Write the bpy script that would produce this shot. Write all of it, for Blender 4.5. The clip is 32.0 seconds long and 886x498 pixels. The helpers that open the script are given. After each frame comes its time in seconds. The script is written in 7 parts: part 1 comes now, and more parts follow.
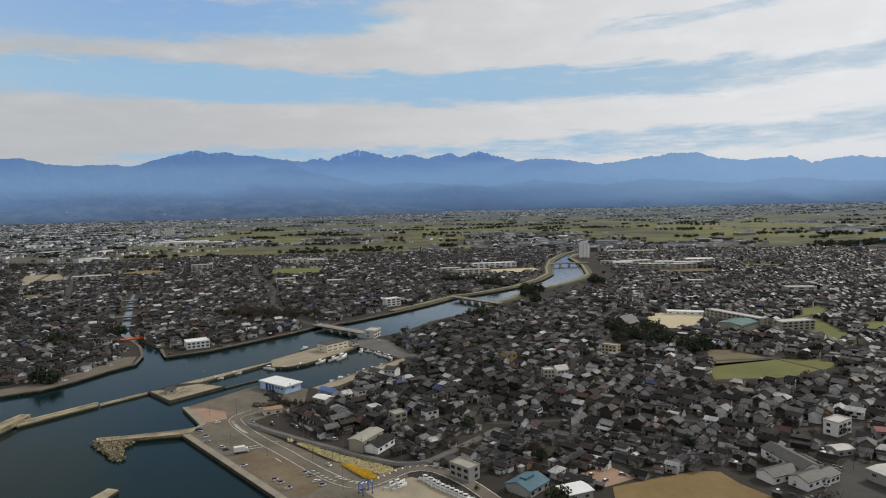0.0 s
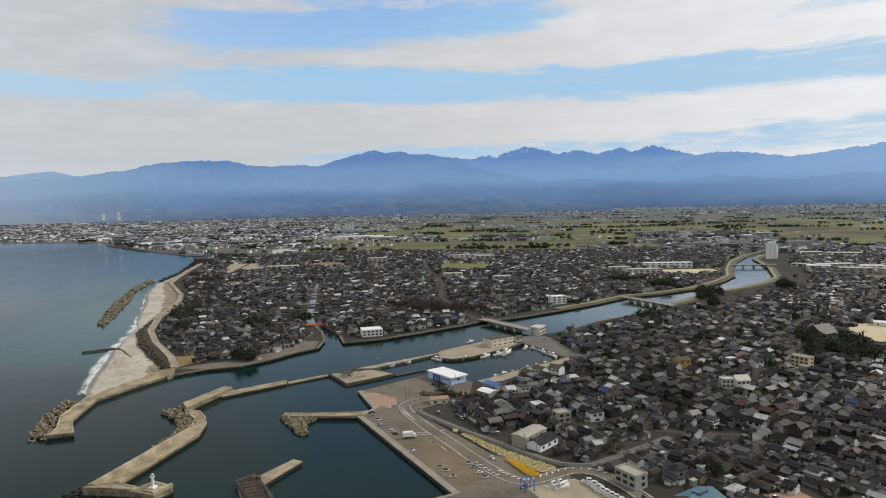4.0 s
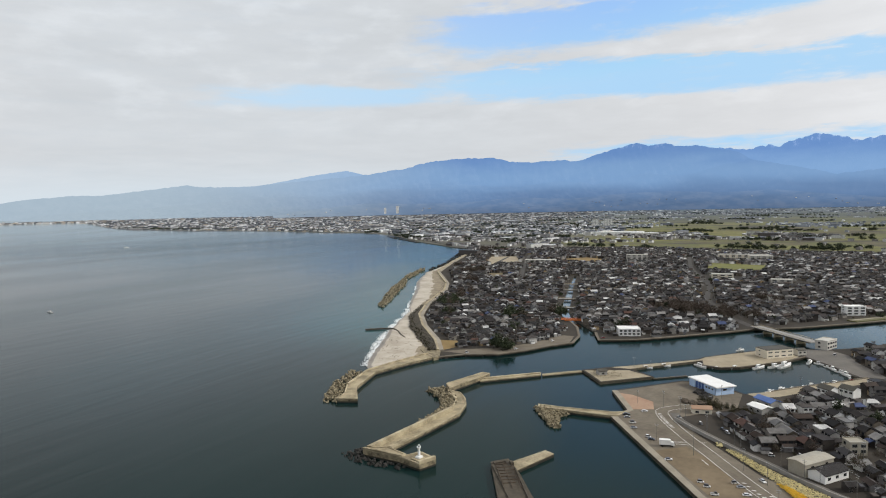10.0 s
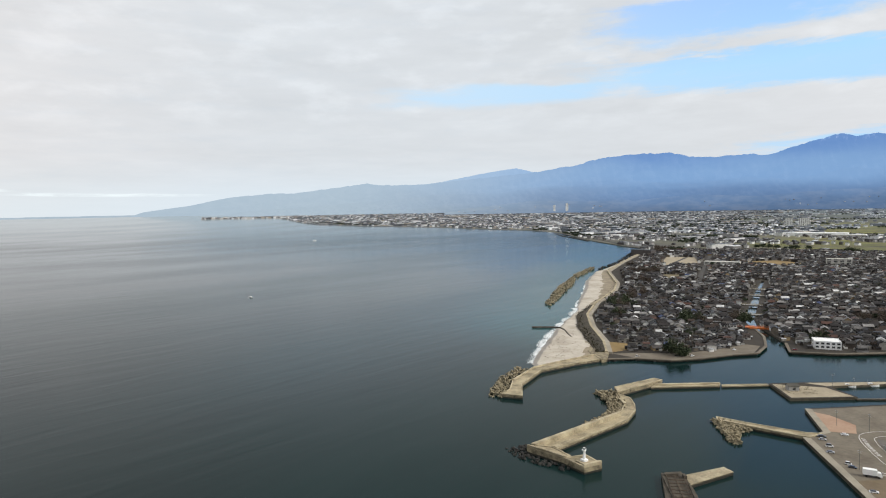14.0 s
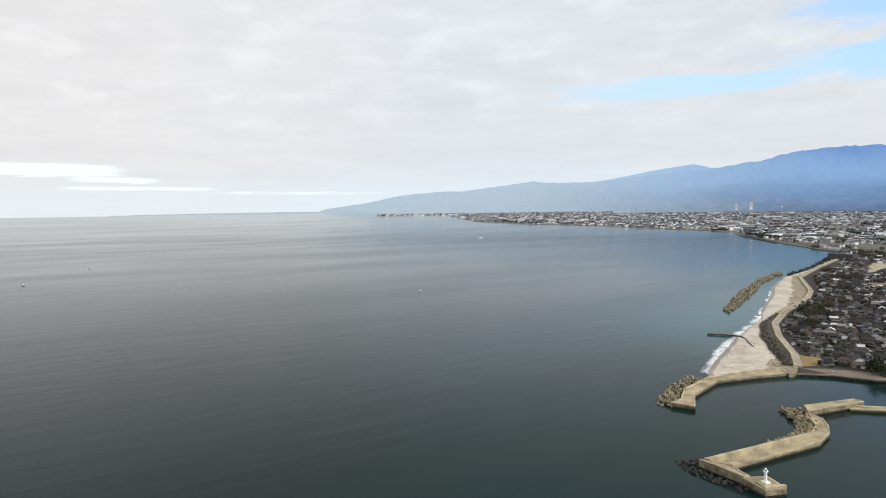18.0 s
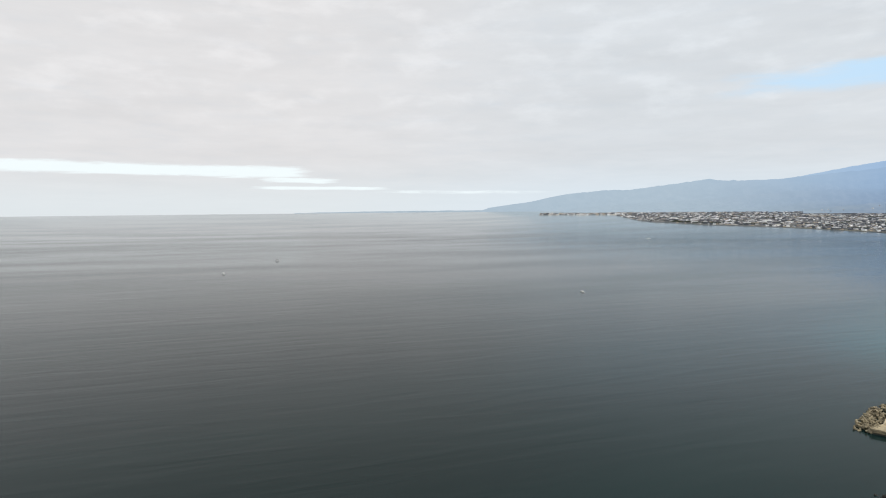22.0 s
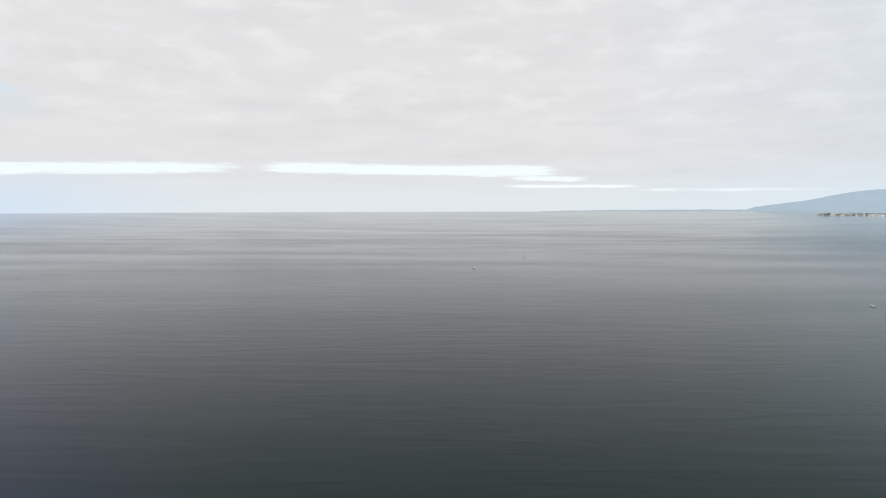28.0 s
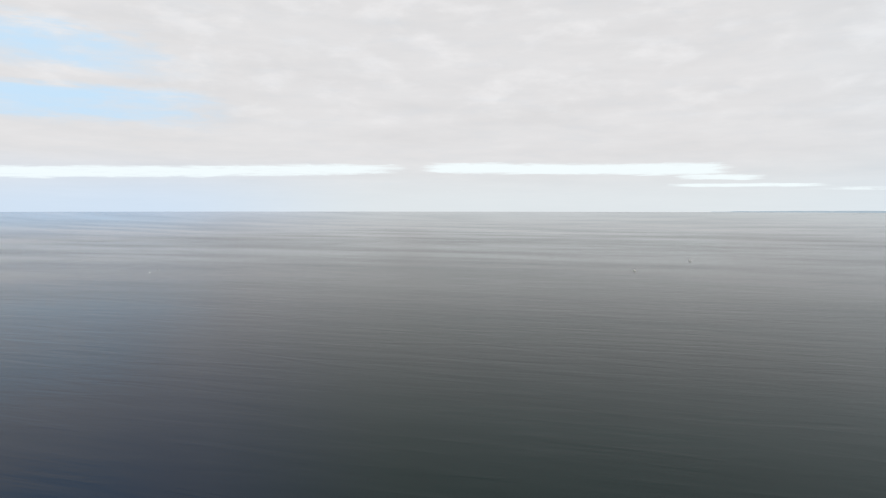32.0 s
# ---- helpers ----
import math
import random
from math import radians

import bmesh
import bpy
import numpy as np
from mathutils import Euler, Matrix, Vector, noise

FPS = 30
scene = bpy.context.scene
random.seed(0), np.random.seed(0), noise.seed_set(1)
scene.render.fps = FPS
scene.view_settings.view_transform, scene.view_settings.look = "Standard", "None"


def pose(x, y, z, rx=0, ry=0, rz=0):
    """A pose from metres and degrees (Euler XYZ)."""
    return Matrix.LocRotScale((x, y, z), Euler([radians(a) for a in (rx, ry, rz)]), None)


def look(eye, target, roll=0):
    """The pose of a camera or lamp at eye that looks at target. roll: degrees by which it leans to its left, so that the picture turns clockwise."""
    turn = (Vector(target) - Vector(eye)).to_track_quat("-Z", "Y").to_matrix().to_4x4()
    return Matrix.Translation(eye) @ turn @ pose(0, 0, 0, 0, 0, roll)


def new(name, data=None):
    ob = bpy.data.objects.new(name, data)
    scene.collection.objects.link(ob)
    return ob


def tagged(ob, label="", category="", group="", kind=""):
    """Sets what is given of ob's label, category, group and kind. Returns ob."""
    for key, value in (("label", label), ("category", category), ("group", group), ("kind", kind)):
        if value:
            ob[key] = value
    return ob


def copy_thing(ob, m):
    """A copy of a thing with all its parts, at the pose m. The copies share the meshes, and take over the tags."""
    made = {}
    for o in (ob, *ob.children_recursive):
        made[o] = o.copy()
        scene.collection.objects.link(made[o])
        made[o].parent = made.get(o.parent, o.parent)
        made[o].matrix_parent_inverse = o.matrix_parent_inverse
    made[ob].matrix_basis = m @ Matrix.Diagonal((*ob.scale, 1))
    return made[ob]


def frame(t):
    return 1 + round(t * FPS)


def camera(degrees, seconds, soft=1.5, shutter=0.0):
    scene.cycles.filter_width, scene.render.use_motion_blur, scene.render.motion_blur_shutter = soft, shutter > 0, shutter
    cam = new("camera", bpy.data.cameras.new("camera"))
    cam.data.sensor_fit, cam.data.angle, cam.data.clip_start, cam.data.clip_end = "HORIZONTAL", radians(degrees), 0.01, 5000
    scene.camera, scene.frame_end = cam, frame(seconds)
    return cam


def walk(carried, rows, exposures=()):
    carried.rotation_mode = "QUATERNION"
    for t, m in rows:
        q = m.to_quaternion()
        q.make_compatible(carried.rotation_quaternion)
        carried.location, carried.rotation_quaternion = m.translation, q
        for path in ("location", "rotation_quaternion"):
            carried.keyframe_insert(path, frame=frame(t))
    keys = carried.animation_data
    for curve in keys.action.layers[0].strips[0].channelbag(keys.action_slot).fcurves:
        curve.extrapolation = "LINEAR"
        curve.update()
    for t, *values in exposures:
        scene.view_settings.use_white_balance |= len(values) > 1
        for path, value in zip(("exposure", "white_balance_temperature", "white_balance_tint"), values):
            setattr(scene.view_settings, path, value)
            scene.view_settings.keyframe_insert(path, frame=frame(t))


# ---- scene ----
# camera: hovers over the harbour mouth and turns slowly to its left
EYE_H = 115.0
cam = camera(68.84, 32.0, soft=1.1)
walk(cam, [(t, pose(0, 0, EYE_H, 90 + p, r, y)) for t, y, p, r in (
    (0, 0.00, -3.80, 1.37), (1, 3.63, -3.78, 1.35), (2, 7.34, -3.76, 1.34), (3, 11.06, -3.75, 1.34), (4.5, 16.5, -3.75, 1.32),
    (6, 22.15, -3.74, 1.31), (7, 25.97, -3.74, 1.30), (8.5, 31.48, -3.72, 1.25), (10, 37.26, -3.69, 1.20), (11.5, 42.75, -3.67, 1.15),
    (13, 48.46, -3.65, 1.06), (14.5, 53.91, -3.64, 0.97), (16.5, 61.18, -3.63, 0.86), (18, 66.73, -3.61, 0.75), (19.5, 72.03, -3.58, 0.66),
    (21, 77.51, -3.57, 0.57), (22.5, 82.85, -3.56, 0.47), (24, 88.31, -3.55, 0.37), (25.5, 93.65, -3.56, 0.28), (27.5, 100.86, -3.60, 0.17),
    (29, 106.36, -3.62, 0.10), (30.5, 111.53, -3.63, 0.02), (32, 116.52, -3.62, -0.06))],
    exposures=[(0, -0.38), (3, -0.22), (6, -0.03), (10, 0.06), (12.8, 0.02), (14, 0.18), (17, 0.28), (20, 0.21), (24, 0.13), (28, 0.17), (32, 0.15)])

# ---------------------------------------------------------------- world, sun
SUN_AZ, SUN_EL = -62.0, 36.0          # degrees to the left of +y, degrees up
world = bpy.data.worlds.new("sky")
scene.world = world
world.use_nodes = True
wt = world.node_tree
wt.nodes.clear()


class Net:
    """Small wrapper to write node trees as arithmetic."""

    def __init__(self, tree):
        self.t = tree

    def node(self, kind):
        return self.t.nodes.new(kind)

    def put(self, socket, v):
        if isinstance(v, bpy.types.NodeSocket):
            self.t.links.new(v, socket)
        elif isinstance(v, (tuple, list)) and len(v) == 3 and len(socket.default_value) == 4:
            socket.default_value = (*v, 1)
        else:
            socket.default_value = v

    def m(self, op, a, b=0.0, c=0.0):
        n = self.node("ShaderNodeMath")
        n.operation = op
        for s, v in zip(n.inputs, (a, b, c)):
            self.put(s, v)
        return n.outputs[0]

    def add(self, a, b): return self.m("ADD", a, b)
    def sub(self, a, b): return self.m("SUBTRACT", a, b)
    def mul(self, a, b): return self.m("MULTIPLY", a, b)

    def ramp(self, v, lo, hi, a=0.0, b=1.0, smooth=True):
        n = self.node("ShaderNodeMapRange")
        n.interpolation_type = "SMOOTHSTEP" if smooth else "LINEAR"
        for s, x in zip(n.inputs, (v, lo, hi, a, b)):
            self.put(s, x)
        return n.outputs[0]

    def mix(self, f, a, b, blend="MIX"):
        n = self.node("ShaderNodeMix")
        n.data_type, n.blend_type = "RGBA", blend
        self.put(n.inputs[0], f)
        self.put(n.inputs[6], a)
        self.put(n.inputs[7], b)
        return n.outputs[2]

    def noise(self, vec, scale, detail=4.0, rough=0.55, distortion=0.0):
        n = self.node("ShaderNodeTexNoise")
        if vec is not None:
            self.put(n.inputs["Vector"], vec)
        n.inputs["Scale"].default_value, n.inputs["Detail"].default_value = scale, detail
        n.inputs["Roughness"].default_value, n.inputs["Distortion"].default_value = rough, distortion
        return n.outputs[0]

    def xyz(self, x, y, z):
        n = self.node("ShaderNodeCombineXYZ")
        for s, v in zip(n.inputs, (x, y, z)):
            self.put(s, v)
        return n.outputs[0]

    def split(self, v):
        n = self.node("ShaderNodeSeparateXYZ")
        self.put(n.inputs[0], v)
        return n.outputs

    def steps(self, f, cols):
        """A palette: one of the colours by the value f of 0 to 1."""
        n = self.node("ShaderNodeValToRGB")
        self.put(n.inputs[0], f)
        r = n.color_ramp
        r.interpolation = "CONSTANT"
        while len(r.elements) < len(cols):
            r.elements.new(0.5)
        for i, (p, c) in enumerate(cols):
            r.elements[i].position, r.elements[i].color = p, (*c, 1)
        return n.outputs[0]


w = Net(wt)
way = w.node("ShaderNodeTexCoord").outputs["Generated"]
nx, ny, nz = w.split(way)
az = w.mul(w.m("ARCTAN2", w.mul(nx, -1), ny), 57.2958)
el = w.mul(w.m("ARCSINE", nz), 57.2958)
den = w.add(w.m("MAXIMUM", nz, 0.0), 0.05)
sheet = w.xyz(w.m("DIVIDE", nx, den), w.m("DIVIDE", ny, den), 0.0)
warp = w.noise(sheet, 0.55, 4, 0.6)
fine = w.noise(sheet, 2.2, 5, 0.6, 0.6)
streak = w.noise(w.xyz(w.mul(az, 0.10), w.mul(el, 0.75), 3.0), 1.0, 6, 0.62, 0.4)
eld = w.add(el, w.add(w.mul(w.sub(warp, 0.5), 1.6), w.mul(w.sub(streak, 0.5), 2.6)))


def clear_lane(az0, az1, mid, slope, pivot, half, power, soft=6.0, raw=0.0):
    """A lane of open sky between two azimuths, along mid + slope * (az - pivot)."""
    e = eld if raw == 0 else w.add(w.mul(el, raw), w.mul(eld, 1 - raw))
    line = w.add(mid, w.mul(w.sub(az, pivot), slope))
    off = w.m("DIVIDE", w.m("ABSOLUTE", w.sub(e, line)), half)
    across = w.ramp(off, 0.35, 1.45, 1.0, 0.0)
    along = w.mul(w.ramp(az, az0, az0 + soft), w.ramp(az, az1 - soft, az1, 1.0, 0.0))
    return w.mul(w.mul(across, along), power)


lanes = [clear_lane(-34, 46, 10.4, 0.012, 20, 1.55, 1.0, 16), clear_lane(28, 62, 9.6, -0.01, 45, 0.9, 0.9, 14, 0.6), clear_lane(-75, 2, 9.9, -0.02, -20, 0.8, 0.6, 14),
         clear_lane(-2, 43, 15.4, -0.075, 20, 2.0, 1.0, 12), clear_lane(-8, 36, 20.0, -0.05, 20, 4.0, 0.9, 12), clear_lane(-46, -8, 15.0, -0.10, -25, 0.7, 0.6, 10),
         clear_lane(-80, 33, 4.6, -0.02, 0, 1.3, 0.65, 10, 0.5),
         clear_lane(132, 178, 8.0, 0.03, 145, 1.4, 0.75, 12), clear_lane(134, 178, 12.0, 0.05, 145, 1.5, 0.65, 12), clear_lane(136, 178, 24.0, 0.05, 145, 4.5, 0.8, 14)]
opening = lanes[0]
for g in lanes[1:]:
    opening = w.m("MAXIMUM", opening, g)
lump = w.noise(w.xyz(w.mul(az, 0.28), w.mul(el, 1.1), 7.0), 1.0, 6, 0.65, 0.3)
puff = w.noise(w.xyz(w.mul(az, 0.09), w.mul(el, 0.6), 11.0), 1.0, 5, 0.5, 0.3)
low_gap = w.m("MAXIMUM", clear_lane(117.5, 160, 3.35, -0.028, 125, 0.50, 1.0, 7, 0.85), clear_lane(91.5, 119.5, 3.30, 0.012, 100, 0.50, 1.1, 3.5, 0.85))
low_gap = w.m("MAXIMUM", low_gap, w.m("MAXIMUM", clear_lane(89, 98, 2.55, 0.02, 93, 0.24, 1.0, 3, 0.85), clear_lane(84, 99, 1.86, 0.01, 92, 0.16, 0.95, 4, 0.9)))
low_gap = w.m("MAXIMUM", low_gap, clear_lane(68, 90, 1.5, 0.012, 83, 0.16, 0.55, 8, 0.9))
shred = w.noise(w.xyz(w.mul(az, 0.45), w.mul(el, 5.0), 17.0), 1.0, 5, 0.6, 0.5)
low_gap = w.mul(w.ramp(w.add(low_gap, w.mul(w.sub(shred, 0.5), 1.5)), 0.15, 1.0), w.ramp(low_gap, 0.0, 0.35))
ragged = w.mul(w.add(w.mul(w.sub(fine, 0.5), 0.8), w.add(w.mul(w.sub(streak, 0.5), 0.8), w.mul(w.sub(lump, 0.5), 0.9))), w.ramp(opening, 0.0, 0.25, 0.35, 1.0))
softer = w.ramp(w.m("ABSOLUTE", w.sub(az, 5)), 22, 45, 0.75, 1.05)
cover = w.ramp(w.add(w.sub(1.0, w.mul(opening, 0.98)), w.mul(ragged, 1.05)), 0.05, softer)

sky = w.node("ShaderNodeTexSky")
sky.sky_type, sky.sun_disc = "NISHITA", False
sky.sun_elevation, sky.sun_rotation = radians(SUN_EL), radians(-SUN_AZ)
sky.air_density, sky.dust_density, sky.ozone_density = 1.0, 0.6, 1.5
blue = w.mix(1.0, sky.outputs[0], (0.150, 0.178, 0.218), "MULTIPLY")
veil = w.m("MINIMUM", w.add(w.ramp(w.m("ABSOLUTE", w.sub(az, 8)), 10, 48, 0.15, 0.66), w.mul(w.ramp(az, 20, -30), 0.2)), 0.75)
blue = w.mix(veil, w.mix(1.0, blue, (0.38, 0.64, 0.91), "DARKEN"), (0.60, 0.735, 0.85))
clump = w.noise(w.xyz(w.mul(az, 0.20), w.mul(el, 0.50), 23.0), 1.0, 5, 0.55, 0.0)
thick = w.add(w.add(w.mul(w.sub(warp, 0.5), 0.10), w.mul(w.sub(fine, 0.5), 0.03)), w.add(w.mul(w.sub(puff, 0.5), 0.10), w.mul(w.sub(lump, 0.5), 0.065)))
thick = w.add(thick, w.mul(w.mul(w.ramp(clump, 0.45, 0.75), 0.075), w.ramp(el, 5, 9)))
tone = w.add(w.add(w.ramp(az, -20, 30, 0.74, 0.71), w.ramp(az, 60, 95, 0.0, 0.05)), thick)
sunward = w.ramp(w.m("ABSOLUTE", w.sub(az, SUN_AZ)), 90, 10)
tone = w.add(tone, w.mul(sunward, 0.42))
seaward = w.ramp(az, 62, 96)
grey = w.mix(seaward, w.mix(w.ramp(az, 5, 45), (0.905, 0.920, 0.945), (0.875, 0.920, 0.965)), (0.897, 0.890, 0.900))
cloud = w.mix(1.0, grey, w.xyz(tone, tone, tone), "MULTIPLY")
mixed = w.mix(cover, blue, cloud)
haze = w.ramp(el, 0.0, 5.0, 0.75, 0.0)
mixed = w.mix(haze, mixed, w.mix(w.ramp(az, 120, 142), w.mix(seaward, (0.66, 0.76, 0.84), (0.68, 0.74, 0.77)), (0.56, 0.70, 0.86)))
mixed = w.mix(w.mul(low_gap, 0.85), mixed, (0.84, 0.92, 0.94))
bg = w.node("ShaderNodeBackground")
w.put(bg.inputs[0], mixed)
bg.inputs[1].default_value = 1.0
w.t.links.new(bg.outputs[0], w.node("ShaderNodeOutputWorld").inputs[0])

sun = new("sun", bpy.data.lights.new("sun", "SUN"))
sun.data.energy, sun.data.angle, sun.data.color = 2.4, radians(5), (1.0, 0.94, 0.85)
sa_, ca_ = math.sin(radians(SUN_AZ)), math.cos(radians(SUN_AZ))
sun.matrix_world = look((-sa_ * 900, ca_ * 900, 900 * math.tan(radians(SUN_EL))), (0, 0, 0))


# ---------------------------------------------------------------- materials
def material(name):
    mat = bpy.data.materials.new(name)
    mat.use_nodes = True
    n = Net(mat.node_tree)
    b = mat.node_tree.nodes["Principled BSDF"]
    return mat, n, b


def surface(name, col, col2, scale=0.5, rough=0.8, bump=0.3, metal=0.0, fine_scale=None, spread=0.5, specular=0.4):
    """A weathered surface: two tones blended by coarse stains and fine grain."""
    mat, n, b = material(name)
    pos = n.node("ShaderNodeNewGeometry").outputs["Position"]
    a = n.noise(pos, scale, 5, 0.62)
    g = n.noise(pos, fine_scale or scale * 9, 3, 0.6)
    f = n.ramp(n.add(n.mul(a, 0.7), n.mul(g, 0.3)), 0.5 - spread * 0.5, 0.5 + spread * 0.5)
    n.put(b.inputs["Base Color"], n.mix(f, col, col2))
    b.inputs["Roughness"].default_value, b.inputs["Metallic"].default_value = rough, metal
    b.inputs["Specular IOR Level"].default_value = specular
    bp = n.node("ShaderNodeBump")
    bp.inputs["Strength"].default_value, bp.inputs["Distance"].default_value = bump, 0.06
    n.put(bp.inputs["Height"], g)
    n.put(b.inputs["Normal"], bp.outputs[0])
    return mat


def palette(name, cols, per, rough=0.75, bands=0.0, specular=0.35, haze_glow=0.0):
    """One of several paints for each object ('object') or each loose piece ('island'), with dirt."""
    mat, n, b = material(name)
    geo = n.node("ShaderNodeNewGeometry")
    pick = n.node("ShaderNodeObjectInfo").outputs["Random"] if per == "object" else geo.outputs["Random Per Island"]
    base = n.steps(pick, cols)
    dirt = n.noise(geo.outputs["Position"], 0.35, 5, 0.65)
    grain = n.noise(geo.outputs["Position"], 3.0, 3, 0.6)
    v = n.add(n.ramp(dirt, 0.3, 0.75, 0.60, 1.02), n.mul(n.sub(grain, 0.5), 0.3))
    n.put(b.inputs["Base Color"], n.mix(1.0, base, n.xyz(v, v, v), "MULTIPLY"))
    n.put(b.inputs["Roughness"], n.add(rough, n.mul(n.sub(n.m("FRACT", n.mul(pick, 17.3)), 0.6), 0.4)))
    b.inputs["Specular IOR Level"].default_value = specular
    if haze_glow:
        # distance haze painted on as an even bluish glow
        b.inputs["Emission Color"].default_value, b.inputs["Emission Strength"].default_value = (0.13, 0.17, 0.22, 1), haze_glow
    if bands:
        co = n.node("ShaderNodeTexCoord").outputs["Object"] if per == "object" else geo.outputs["Position"]
        wv = n.node("ShaderNodeTexWave")
        wv.bands_direction = "X" if per == "object" else "DIAGONAL"
        n.put(wv.inputs["Vector"], co)
        wv.inputs["Scale"].default_value, wv.inputs["Distortion"].default_value = bands, 0.3
        bp = n.node("ShaderNodeBump")
        bp.inputs["Strength"].default_value, bp.inputs["Distance"].default_value = 0.5, 0.08
        n.put(bp.inputs["Height"], wv.outputs["Fac"])
        n.put(b.inputs["Normal"], bp.outputs[0])
    return mat


ROOFS = [(0.0, (0.0225, 0.0195, 0.0190)), (0.26, (0.0118, 0.0102, 0.0102)), (0.50, (0.035, 0.0305, 0.030)), (0.64, (0.044, 0.030, 0.024)),
         (0.76, (0.068, 0.060, 0.056)), (0.86, (0.13, 0.125, 0.122)), (0.92, (0.085, 0.043, 0.032)), (0.945, (0.05, 0.07, 0.16)), (0.952, (0.24, 0.235, 0.23)), (0.975, (0.52, 0.52, 0.51))]
ROOFS_MANY = [(0.0, (0.0225, 0.0195, 0.0190)), (0.24, (0.0118, 0.0102, 0.0102)), (0.45, (0.035, 0.0305, 0.030)), (0.57, (0.046, 0.033, 0.027)),
              (0.67, (0.075, 0.067, 0.062)), (0.78, (0.15, 0.145, 0.14)), (0.87, (0.26, 0.25, 0.24)), (0.92, (0.09, 0.046, 0.034)), (0.94, (0.05, 0.07, 0.15)), (0.952, (0.56, 0.56, 0.55))]
WALLS = [(0.0, (0.16, 0.135, 0.105)), (0.13, (0.33, 0.31, 0.275)), (0.28, (0.050, 0.040, 0.032)), (0.44, (0.22, 0.213, 0.205)),
         (0.55, (0.50, 0.485, 0.46)), (0.68, (0.040, 0.034, 0.030)), (0.82, (0.34, 0.25, 0.14)), (0.85, (0.74, 0.74, 0.72))]
FAR_WALLS = [(0.0, (0.24, 0.23, 0.22)), (0.22, (0.42, 0.41, 0.40)), (0.42, (0.09, 0.08, 0.076)), (0.68, (0.62, 0.62, 0.60)), (0.86, (0.82, 0.82, 0.82))]
FAR_ROOFS = [(0.0, (0.030, 0.030, 0.033)), (0.42, (0.060, 0.060, 0.066)), (0.62, (0.14, 0.14, 0.147)), (0.76, (0.07, 0.056, 0.048)), (0.86, (0.40, 0.41, 0.42)), (0.94, (0.76, 0.77, 0.78))]
CITY_WALLS = [(0.0, (0.24, 0.22, 0.20)), (0.2, (0.60, 0.57, 0.53)), (0.36, (0.045, 0.040, 0.036)), (0.68, (0.86, 0.86, 0.85)), (0.86, (0.42, 0.34, 0.24))]
CITY_ROOFS = [(0.0, (0.020, 0.020, 0.022)), (0.38, (0.045, 0.045, 0.05)), (0.58, (0.15, 0.15, 0.155)), (0.70, (0.075, 0.05, 0.04)), (0.78, (0.45, 0.45, 0.45)), (0.88, (0.84, 0.84, 0.84))]
